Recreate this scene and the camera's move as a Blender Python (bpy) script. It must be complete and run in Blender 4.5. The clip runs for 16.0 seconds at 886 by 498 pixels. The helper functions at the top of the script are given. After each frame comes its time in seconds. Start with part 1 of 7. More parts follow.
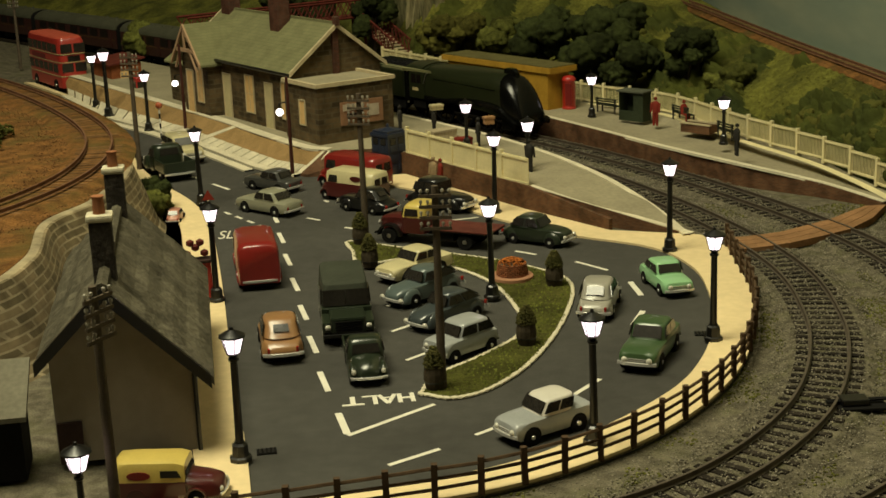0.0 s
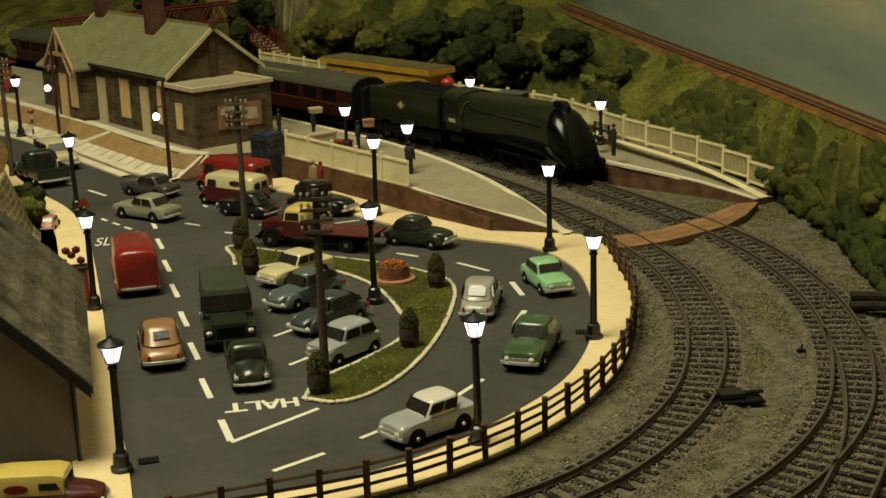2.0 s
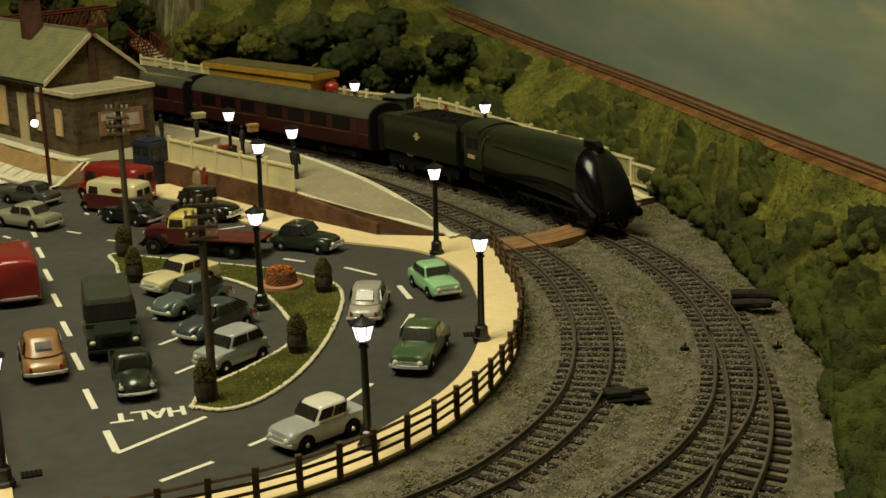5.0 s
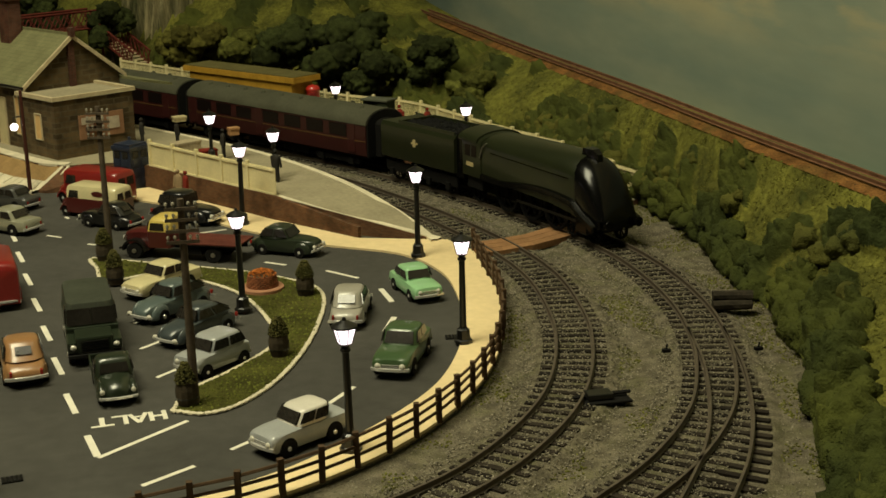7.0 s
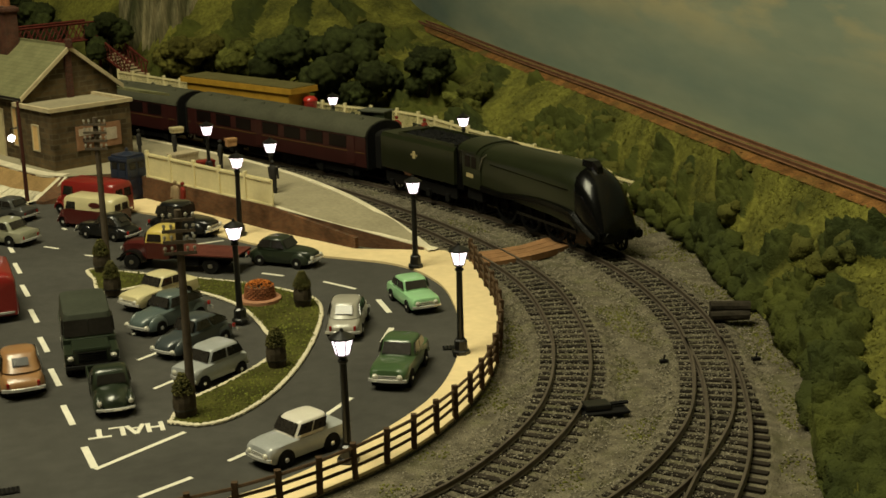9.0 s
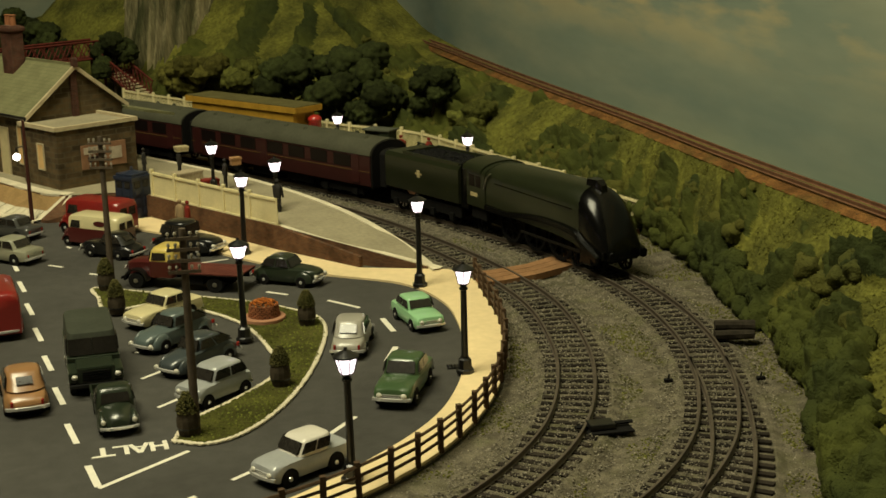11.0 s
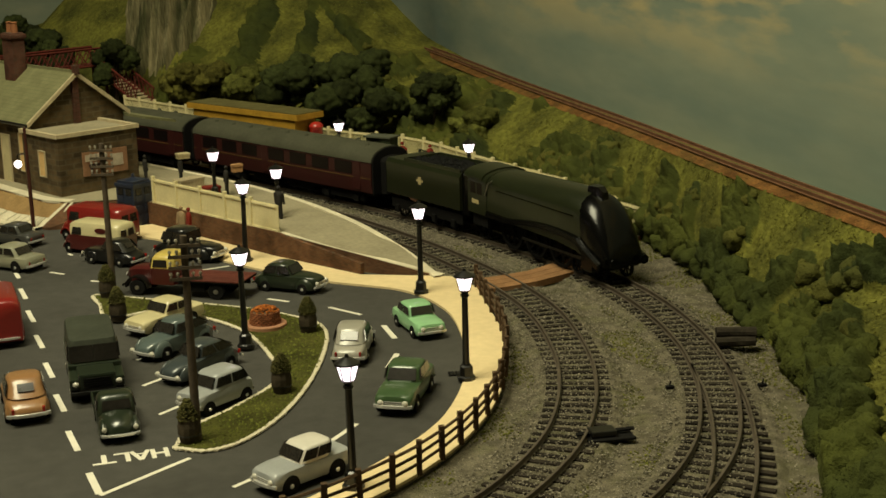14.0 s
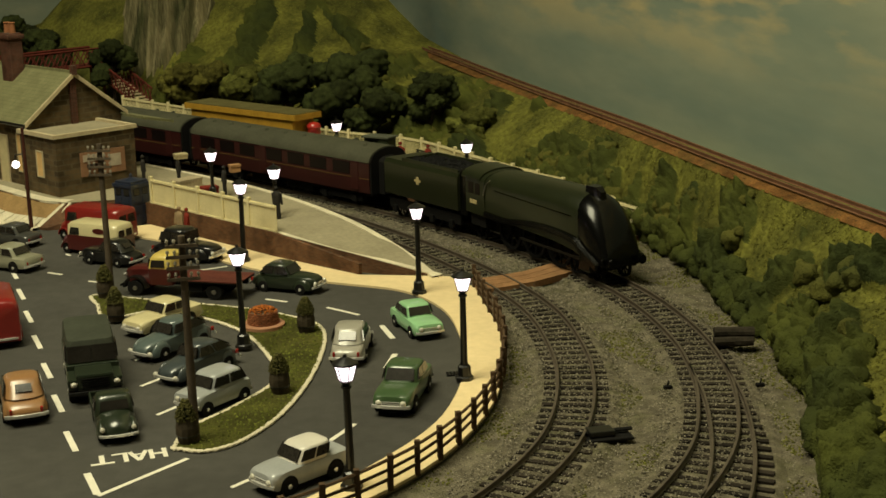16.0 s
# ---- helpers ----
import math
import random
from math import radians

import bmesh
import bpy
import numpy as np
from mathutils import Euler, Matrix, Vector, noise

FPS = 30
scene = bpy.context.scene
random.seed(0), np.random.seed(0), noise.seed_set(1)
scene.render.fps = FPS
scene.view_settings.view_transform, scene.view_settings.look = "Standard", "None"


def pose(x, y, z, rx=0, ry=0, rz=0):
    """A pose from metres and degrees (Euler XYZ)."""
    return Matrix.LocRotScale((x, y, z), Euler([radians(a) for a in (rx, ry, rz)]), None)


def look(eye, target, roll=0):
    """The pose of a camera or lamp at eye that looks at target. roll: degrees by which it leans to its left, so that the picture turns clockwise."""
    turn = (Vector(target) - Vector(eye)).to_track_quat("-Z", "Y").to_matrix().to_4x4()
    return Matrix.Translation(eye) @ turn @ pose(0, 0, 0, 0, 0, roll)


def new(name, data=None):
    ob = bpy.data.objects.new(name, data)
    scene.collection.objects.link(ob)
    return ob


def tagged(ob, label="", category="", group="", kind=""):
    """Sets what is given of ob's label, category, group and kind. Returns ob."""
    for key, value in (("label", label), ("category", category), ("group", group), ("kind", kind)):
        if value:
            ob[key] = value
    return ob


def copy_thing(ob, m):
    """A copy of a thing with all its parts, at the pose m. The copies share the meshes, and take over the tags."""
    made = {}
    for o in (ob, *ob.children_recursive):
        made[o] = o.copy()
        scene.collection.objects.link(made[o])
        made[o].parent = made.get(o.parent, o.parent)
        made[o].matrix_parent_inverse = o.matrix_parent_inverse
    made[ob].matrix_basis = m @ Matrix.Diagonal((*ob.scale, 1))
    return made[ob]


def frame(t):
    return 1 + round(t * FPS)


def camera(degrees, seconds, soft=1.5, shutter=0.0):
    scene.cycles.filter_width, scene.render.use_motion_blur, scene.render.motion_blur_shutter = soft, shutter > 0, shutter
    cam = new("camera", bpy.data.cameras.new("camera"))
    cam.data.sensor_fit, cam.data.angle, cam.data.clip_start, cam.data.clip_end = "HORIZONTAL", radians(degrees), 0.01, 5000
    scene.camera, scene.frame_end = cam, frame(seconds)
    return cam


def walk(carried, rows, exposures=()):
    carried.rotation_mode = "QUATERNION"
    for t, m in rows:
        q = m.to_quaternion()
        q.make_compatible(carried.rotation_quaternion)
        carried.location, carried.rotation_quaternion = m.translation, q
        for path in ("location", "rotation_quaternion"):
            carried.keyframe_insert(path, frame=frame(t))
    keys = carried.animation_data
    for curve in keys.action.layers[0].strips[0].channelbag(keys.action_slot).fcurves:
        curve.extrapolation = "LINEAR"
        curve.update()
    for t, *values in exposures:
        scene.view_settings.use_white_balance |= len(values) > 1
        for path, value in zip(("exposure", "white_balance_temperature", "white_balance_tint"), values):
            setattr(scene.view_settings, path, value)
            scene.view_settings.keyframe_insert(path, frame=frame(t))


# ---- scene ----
# A model railway in 4 mm scale: the world is in metres, the plan below in millimetres,
# and the meshes of the models in metres of the full-size things, shrunk by S.
S = 1 / 76.2
EYE = 0.224
cam = camera(34.82, 16.0, soft=1.6)
walk(cam, [
    (0, pose(0, 0, EYE, 74.507, 2.119, 9.922)),
    (0.5, pose(0, 0, EYE, 74.549, 2.117, 9.545)),
    (1, pose(0, 0, EYE, 74.517, 2.103, 8.191)),
    (1.5, pose(0, 0, EYE, 74.446, 1.944, 6.279)),
    (2, pose(0, 0, EYE, 74.443, 1.735, 5.049)),
    (2.5, pose(0, 0, EYE, 74.463, 1.636, 4.115)),
    (3, pose(0, 0, EYE, 74.475, 1.535, 3.040)),
    (3.5, pose(0, 0, EYE, 74.496, 1.500, 2.217)),
    (4, pose(0, 0, EYE, 74.484, 1.424, 1.423)),
    (6.5, pose(0, 0, EYE, 74.546, 1.302, -0.179)),
    (7, pose(0, 0, EYE, 74.576, 1.311, -0.362)),
    (7.5, pose(0, 0, EYE, 74.568, 1.289, -0.548)),
    (8, pose(0, 0, EYE, 74.570, 1.292, -0.644)),
    (8.5, pose(0, 0, EYE, 74.601, 1.260, -0.638)),
    (9, pose(0, 0, EYE, 75.011, 1.337, -0.478)),
    (11.5, pose(0, 0, EYE, 75.869, 1.353, -0.296)),
    (12, pose(0, 0, EYE, 76.011, 1.375, -0.304)),
    (12.5, pose(0, 0, EYE, 76.077, 1.369, -0.274)),
    (13, pose(0, 0, EYE, 76.078, 1.385, -0.267)),
    (14, pose(0, 0, EYE, 76.061, 1.372, -0.257)),
    (15, pose(0, 0, EYE, 76.053, 1.383, -0.305)),
    (16, pose(0, 0, EYE, 76.064, 1.386, -0.344)),
], exposures=[(0, -0.1), (4, -0.12), (9, -0.06), (12.5, 0.0), (16, 0.0)])

# ---- world and room light ----
world = bpy.data.worlds.new("room_gloom")
scene.world = world
world.use_nodes = True
world.node_tree.nodes["Background"].inputs[0].default_value = (1.0, 0.9, 0.55, 1)
world.node_tree.nodes["Background"].inputs[1].default_value = 0.05


def unseen_lamp(x, y, z, sx, sy, power, target):
    data = bpy.data.lights.new("room_lamp", "AREA")
    data.shape, data.size, data.size_y = "RECTANGLE", sx, sy
    data.energy, data.color = power, (0.985, 0.93, 0.61)
    ob = new("room_lamp", data)
    ob.matrix_basis = look((x, y, z), target)
    return ob


unseen_lamp(-0.42, 0.4, 1.25, 0.5, 0.7, 23.5, (-0.1, 0.75, 0))
# Added lamp with no visible source: fills in the hill and far end.
unseen_lamp(0.75, 0.75, 1.7, 0.6, 0.6, 5.0, (0.1, 1.25, 0))
scene.view_settings.exposure = 0.0

# ---- materials ----


def mat(name, color, rough=0.6, metal=0.0, vary=0.25, scale=60.0, bump=0.0, bscale=300.0, color2=None, coat=0.0,
        emit=0.0, island=0.0, spec=None, stain=0.0, stain_color=(0.03, 0.025, 0.015), detail=6.0):
    """A procedural surface: base colour broken by two scales of noise, stains, relief and gloss."""
    m = bpy.data.materials.new(name)
    m.use_nodes = True
    nt = m.node_tree
    b = nt.nodes["Principled BSDF"]
    b.inputs["Roughness"].default_value = rough
    b.inputs["Metallic"].default_value = metal
    b.inputs["Specular IOR Level"].default_value = spec if spec is not None else (0.5 if rough < 0.6 else 0.12)
    b.inputs["Coat Weight"].default_value = coat
    b.inputs["Coat Roughness"].default_value = 0.12
    tc = nt.nodes.new("ShaderNodeTexCoord")
    geo = nt.nodes.new("ShaderNodeNewGeometry")
    c2 = color2 or tuple(c * (1 - vary) for c in color)
    n1 = nt.nodes.new("ShaderNodeTexNoise")
    n1.inputs["Scale"].default_value, n1.inputs["Detail"].default_value = scale, detail
    nt.links.new(tc.outputs["Object"], n1.inputs["Vector"])
    ramp = nt.nodes.new("ShaderNodeValToRGB")
    ramp.color_ramp.elements[0].position, ramp.color_ramp.elements[1].position = 0.35, 0.65
    ramp.color_ramp.elements[0].color, ramp.color_ramp.elements[1].color = (*c2, 1), (*color, 1)
    nt.links.new(n1.outputs["Fac"], ramp.inputs["Fac"])
    out = ramp.outputs["Color"]
    n2 = nt.nodes.new("ShaderNodeTexNoise")
    n2.inputs["Scale"].default_value, n2.inputs["Detail"].default_value = scale * 9, 3
    nt.links.new(tc.outputs["Object"], n2.inputs["Vector"])
    mul = nt.nodes.new("ShaderNodeMix")
    mul.data_type, mul.blend_type = "RGBA", "MULTIPLY"
    mul.inputs["Factor"].default_value = min(1.0, vary * 1.6)
    r2 = nt.nodes.new("ShaderNodeMapRange")
    r2.inputs["From Min"].default_value, r2.inputs["From Max"].default_value = 0.3, 0.7
    r2.inputs["To Min"].default_value, r2.inputs["To Max"].default_value = 0.55, 1.2
    nt.links.new(n2.outputs["Fac"], r2.inputs["Value"])
    nt.links.new(out, mul.inputs["A"])
    nt.links.new(r2.outputs["Result"], mul.inputs["B"])
    out = mul.outputs["Result"]
    if island:
        hsv = nt.nodes.new("ShaderNodeHueSaturation")
        r3 = nt.nodes.new("ShaderNodeMapRange")
        r3.inputs["To Min"].default_value, r3.inputs["To Max"].default_value = 1 - island, 1 + island
        add = nt.nodes.new("ShaderNodeMath")
        add.operation = "ADD"
        oi = nt.nodes.new("ShaderNodeObjectInfo")
        nt.links.new(geo.outputs["Random Per Island"], add.inputs[0])
        nt.links.new(oi.outputs["Random"], add.inputs[1])
        fr = nt.nodes.new("ShaderNodeMath")
        fr.operation = "FRACT"
        nt.links.new(add.outputs[0], fr.inputs[0])
        nt.links.new(fr.outputs[0], r3.inputs["Value"])
        nt.links.new(r3.outputs["Result"], hsv.inputs["Value"])
        nt.links.new(out, hsv.inputs["Color"])
        out = hsv.outputs["Color"]
    if stain:
        n3 = nt.nodes.new("ShaderNodeTexNoise")
        n3.inputs["Scale"].default_value, n3.inputs["Detail"].default_value = scale * 0.35, 5
        nt.links.new(tc.outputs["Object"], n3.inputs["Vector"])
        r4 = nt.nodes.new("ShaderNodeMapRange")
        r4.inputs["From Min"].default_value, r4.inputs["From Max"].default_value = 0.48, 0.72
        r4.inputs["To Max"].default_value = stain
        nt.links.new(n3.outputs["Fac"], r4.inputs["Value"])
        mx = nt.nodes.new("ShaderNodeMix")
        mx.data_type = "RGBA"
        mx.inputs["B"].default_value = (*stain_color, 1)
        nt.links.new(r4.outputs["Result"], mx.inputs["Factor"])
        nt.links.new(out, mx.inputs["A"])
        out = mx.outputs["Result"]
    nt.links.new(out, b.inputs["Base Color"])
    if bump:
        n4 = nt.nodes.new("ShaderNodeTexNoise")
        n4.inputs["Scale"].default_value, n4.inputs["Detail"].default_value = bscale, 4
        nt.links.new(tc.outputs["Object"], n4.inputs["Vector"])
        bp = nt.nodes.new("ShaderNodeBump")
        bp.inputs["Strength"].default_value, bp.inputs["Distance"].default_value = bump, 0.001
        nt.links.new(n4.outputs["Fac"], bp.inputs["Height"])
        nt.links.new(bp.outputs["Normal"], b.inputs["Normal"])
    if emit:
        b.inputs["Emission Color"].default_value = (*color, 1)
        b.inputs["Emission Strength"].default_value = emit
    return m


def brick_mat(name, c1, c2, mortar, bw, bh, rough=0.85, gap=0.08, bump=0.5, axes="xz", blotch=(0.55, 1.25)):
    """Coursed stone or brick of real size, by the object's own axes."""
    m = mat(name, c1, rough, vary=0.3, scale=120)
    nt = m.node_tree
    b = nt.nodes["Principled BSDF"]
    tc = nt.nodes.new("ShaderNodeTexCoord")
    sep, com = nt.nodes.new("ShaderNodeSeparateXYZ"), nt.nodes.new("ShaderNodeCombineXYZ")
    nt.links.new(tc.outputs["Object"], sep.inputs[0])
    s = nt.nodes.new("ShaderNodeVectorMath")
    s.operation = "DOT_PRODUCT"
    s.inputs[1].default_value = (0.75, -0.66, 0)
    nt.links.new(tc.outputs["Object"], s.inputs[0])
    if axes == "xy":
        nt.links.new(sep.outputs["X"], com.inputs[0])
        nt.links.new(sep.outputs["Y"], com.inputs[1])
    else:
        nt.links.new(s.outputs["Value"], com.inputs[0])
        nt.links.new(sep.outputs["Z"], com.inputs[1])
    br = nt.nodes.new("ShaderNodeTexBrick")
    br.inputs["Scale"].default_value = 1.0
    br.inputs["Brick Width"].default_value, br.inputs["Row Height"].default_value = bw, bh
    br.inputs["Mortar Size"].default_value = bh * gap
    br.inputs["Color1"].default_value, br.inputs["Color2"].default_value = (*c1, 1), (*c2, 1)
    br.inputs["Mortar"].default_value = (*mortar, 1)
    nt.links.new(com.outputs[0], br.inputs["Vector"])
    n = nt.nodes.new("ShaderNodeTexNoise")
    n.inputs["Scale"].default_value, n.inputs["Detail"].default_value = 90, 5
    nt.links.new(tc.outputs["Object"], n.inputs["Vector"])
    mr = nt.nodes.new("ShaderNodeMapRange")
    mr.inputs["From Min"].default_value, mr.inputs["From Max"].default_value = 0.3, 0.7
    mr.inputs["To Min"].default_value, mr.inputs["To Max"].default_value = blotch
    nt.links.new(n.outputs["Fac"], mr.inputs["Value"])
    mx = nt.nodes.new("ShaderNodeMix")
    mx.data_type, mx.blend_type = "RGBA", "MULTIPLY"
    mx.inputs["Factor"].default_value = 1.0
    nt.links.new(br.outputs["Color"], mx.inputs["A"])
    nt.links.new(mr.outputs["Result"], mx.inputs["B"])
    nt.links.new(mx.outputs["Result"], b.inputs["Base Color"])
    bp = nt.nodes.new("ShaderNodeBump")
    bp.invert = True
    bp.inputs["Strength"].default_value, bp.inputs["Distance"].default_value = bump, 0.0006
    nt.links.new(br.outputs["Fac"], bp.inputs["Height"])
    nt.links.new(bp.outputs["Normal"], b.inputs["Normal"])
    return m


def paint(name, color, rough=0.3, coat=0.35, vary=0.08):
    return mat(name, color, rough, vary=vary, scale=90, coat=coat, bump=0.04, bscale=900, spec=0.5)


M = {
    "asphalt": mat("asphalt", (0.07, 0.067, 0.059), 0.75, vary=0.22, scale=14, bump=0.25, bscale=2200, stain=0.35,
                   stain_color=(0.085, 0.083, 0.075)),
    "paving": mat("paving_card", (0.76, 0.6, 0.34), 0.8, vary=0.10, scale=25, bump=0.15, bscale=900, stain=0.15,
                  stain_color=(0.42, 0.34, 0.2)),
    "kerb": mat("white_kerb", (0.7, 0.63, 0.46), 0.75, vary=0.2, scale=60, bump=0.2, bscale=700),
    "line": mat("road_paint", (0.75, 0.71, 0.6), 0.7, vary=0.12, scale=150),
    "ballast": mat("ballast_bed", (0.19, 0.165, 0.115), 0.95, vary=0.5, scale=160, bump=1.0, bscale=1100, stain=0.45,
                   stain_color=(0.10, 0.105, 0.035)),
    "stones": mat("ballast_stones", (0.275, 0.245, 0.185), 0.95, vary=0.35, scale=200, island=0.5),
    "rust_ballast": mat("rusty_ballast", (0.24, 0.112, 0.034), 0.95, vary=0.55, scale=90, bump=1.0, bscale=900, stain=0.75,
                        stain_color=(0.085, 0.07, 0.02)),
    "sleeper": mat("creosoted_sleeper", (0.028, 0.022, 0.016), 0.85, vary=0.4, scale=250, island=0.4),
    "rail": mat("weathered_rail", (0.12, 0.095, 0.07), 0.5, 0.35, vary=0.3, scale=120),
    "grass": mat("static_grass", (0.085, 0.085, 0.018), 0.95, vary=0.5, scale=70, bump=1.0, bscale=1200, stain=0.3,
                 stain_color=(0.12, 0.105, 0.03)),
    "hill": mat("hill_turf", (0.165, 0.16, 0.03), 0.95, vary=0.5, scale=30, color2=(0.06, 0.062, 0.014), bump=1.0, bscale=600,
                stain=0.35, stain_color=(0.045, 0.05, 0.015)),
    "foliage": mat("foam_foliage", (0.11, 0.115, 0.025), 0.95, vary=0.5, scale=120, island=0.45),
    "foliage_dark": mat("dark_foam_foliage", (0.034, 0.042, 0.012), 0.95, vary=0.5, scale=120, island=0.45),
    "foliage_olive": mat("olive_foam_foliage", (0.13, 0.12, 0.026), 0.95, vary=0.5, scale=120, island=0.4),
    "bark": mat("bark", (0.06, 0.045, 0.03), 0.9, vary=0.4, scale=200),
    "tarmac_platform": mat("grey_platform", (0.32, 0.28, 0.185), 0.9, vary=0.18, scale=40, bump=0.2, bscale=1500),
    "black": mat("black_paint", (0.005, 0.0045, 0.004), 0.38, vary=0.2, scale=120, coat=0.2),
    "dark": mat("dark_underframe", (0.004, 0.0035, 0.003), 0.8, vary=0.3, scale=150, spec=0.2),
    "lamp_glass": mat("lit_lamp_glass", (1.0, 0.84, 0.88), 0.3, vary=0.0, emit=3.2),
    "lamp_warm": mat("lit_wall_lamp", (1.0, 0.93, 0.88), 0.3, vary=0.0, emit=5.0),
    "cream_fence": mat("cream_fence_paint", (0.75, 0.66, 0.38), 0.6, vary=0.12, scale=90),
    "wood_fence": mat("brown_timber_fence", (0.10, 0.062, 0.035), 0.8, vary=0.35, scale=180),
    "stone": brick_mat("station_stone", (0.125, 0.085, 0.042), (0.055, 0.04, 0.022), (0.10, 0.078, 0.045), 0.0085, 0.004, gap=.12),
    "brick": brick_mat("red_brick", (0.15, 0.07, 0.035), (0.10, 0.05, 0.026), (0.12, 0.085, 0.055), 0.003, 0.001),
    "walling": brick_mat("retaining_stone", (0.25, 0.19, 0.11), (0.13, 0.105, 0.06), (0.33, 0.27, 0.17), 0.011, 0.0042, gap=.14, bump=.9),
    "trim": mat("pale_stone_trim", (0.52, 0.43, 0.27), 0.8, vary=0.2, scale=120),
    "slate": brick_mat("green_slate", (0.175, 0.17, 0.085), (0.16, 0.157, 0.078), (0.14, 0.137, 0.07), 0.004, 0.0022, bump=0.3, blotch=(0.85, 1.1)),
    "thatch": mat("rough_dark_slate", (0.13, 0.115, 0.08), 0.95, vary=0.5, scale=70, bump=1.0, bscale=350),
    "render": mat("buff_render", (0.33, 0.285, 0.225), 0.9, vary=0.12, scale=18, bump=0.1, bscale=700),
    "forecourt": brick_mat("brown_setts", (0.34, 0.215, 0.09), (0.30, 0.19, 0.08), (0.26, 0.165, 0.07), 0.0022, 0.0013, axes="xy", blotch=(0.85, 1.1)),
    "crossing": mat("crossing_boards", (0.30, 0.16, 0.075), 0.85, vary=0.25, scale=60, island=0.1),
    "rust_stones": mat("rusty_stones", (0.25, 0.125, 0.05), 0.95, vary=0.4, scale=300, island=0.55),
    "rust_sleeper": mat("rusty_sleeper", (0.165, 0.088, 0.038), 0.9, vary=0.4, scale=250, island=0.4),
    "rust_rail": mat("rusty_rail", (0.2, 0.1, 0.055), 0.7, 0.2, vary=0.3, scale=120),
}

# ---- mesh helpers; sizes in metres of the full-size thing ----


def V(*p):
    return Vector(p)


def box(bm, x0, x1, y0, y1, z0, z1, bevel=0.0):
    vs = [bm.verts.new((x, y, z)) for x in (x0, x1) for y in (y0, y1) for z in (z0, z1)]
    fs = [bm.faces.new([vs[i] for i in q]) for q in
          ((0, 1, 3, 2), (4, 6, 7, 5), (0, 4, 5, 1), (2, 3, 7, 6), (0, 2, 6, 4), (1, 5, 7, 3))]
    if bevel:
        es = list({e for f in fs for e in f.edges})
        bmesh.ops.bevel(bm, geom=es, offset=bevel, segments=2, profile=0.6, affect="EDGES")
    return bm


def loft(bm, rings, close=True, caps=True):
    """Skin over rings of points, each ring with as many points."""
    rows = [[bm.verts.new(p) for p in r] for r in rings]
    n = len(rows[0])
    for a, b in zip(rows, rows[1:]):
        for i in range(n if close else n - 1):
            j = (i + 1) % n
            bm.faces.new((a[i], a[j], b[j], b[i]))
    if caps and close:
        bm.faces.new(rows[0][::-1])
        bm.faces.new(rows[-1])
    return bm


def cyl(bm, p0, p1, r0, r1=None, n=12):
    p0, p1 = Vector(p0), Vector(p1)
    r1 = r0 if r1 is None else r1
    z = (p1 - p0).normalized()
    x = z.orthogonal().normalized()
    y = z.cross(x)
    ring = lambda c, r: [c + (x * math.cos(a) + y * math.sin(a)) * r for a in [2 * math.pi * i / n for i in range(n)]]
    return loft(bm, [ring(p0, r0), ring(p1, r1)])


def turned(bm, profile, cx=0.0, cy=0.0, n=16):
    """A turned shape from (radius, height) pairs."""
    return loft(bm, [[(cx + r * math.cos(2 * math.pi * i / n), cy + r * math.sin(2 * math.pi * i / n), z)
                      for i in range(n)] for r, z in profile])


def prism(bm, outline, z0, z1):
    """An upright slab over an outline; z1 may be one height or one for each corner."""
    tops = z1 if isinstance(z1, (list, tuple)) else [z1] * len(outline)
    a = [bm.verts.new((x, y, z0)) for x, y in outline]
    b = [bm.verts.new((x, y, z)) for (x, y), z in zip(outline, tops)]
    bm.faces.new(a[::-1])
    bm.faces.new(b)
    for i in range(len(a)):
        j = (i + 1) % len(a)
        bm.faces.new((a[i], a[j], b[j], b[i]))
    return bm


def lump(bm, c, r, sub=1, jit=0.25, rnd=random, squash=1.0):
    g = bmesh.ops.create_icosphere(bm, subdivisions=sub, radius=1)
    for v in g["verts"]:
        k = 1 + rnd.uniform(-jit, jit)
        v.co = Vector(c) + Vector((v.co.x * r * k, v.co.y * r * k, v.co.z * r * k * squash))


def finish(name, bm, material, unit=S, smooth=False):
    bmesh.ops.recalc_face_normals(bm, faces=bm.faces[:])
    me = bpy.data.meshes.new(name)
    bm.to_mesh(me)
    bm.free()
    if unit != 1:
        me.transform(Matrix.Scale(unit, 4))
    if material:
        me.materials.append(material)
    if smooth:
        me.polygons.foreach_set("use_smooth", [True] * len(me.polygons))
        me.set_sharp_from_angle(angle=radians(smooth if smooth is not True else 40))
    return me


def part(name, bm, material, parent=None, label="", smooth=False, m=None, unit=S):
    ob = new(name, finish(name, bm, material, unit, smooth))
    if parent is not None:
        ob.parent = parent
    if m is not None:
        ob.matrix_basis = m
    if label:
        tagged(ob, label)
    return ob


def thing(name, label, category, x=0, y=0, z=0, heading=0, group="", kind="", tilt=0):
    """An empty at a thing's base; x, y, z in millimetres of the plan."""
    ob = new(name)
    ob.empty_display_size = 0.01
    ob.matrix_basis = pose(x / 1000, y / 1000, z / 1000, tilt, 0, heading)
    return tagged(ob, label, category, group, kind)


def mm(name, bm, material, label="", category="", kind="structure", smooth=False, parent=None):
    """A piece of the setting, drawn in millimetres of the plan."""
    ob = new(name, finish(name, bm, material, 0.001, smooth))
    if parent is not None:
        ob.parent = parent
        return ob
    return tagged(ob, label, category, "", kind)


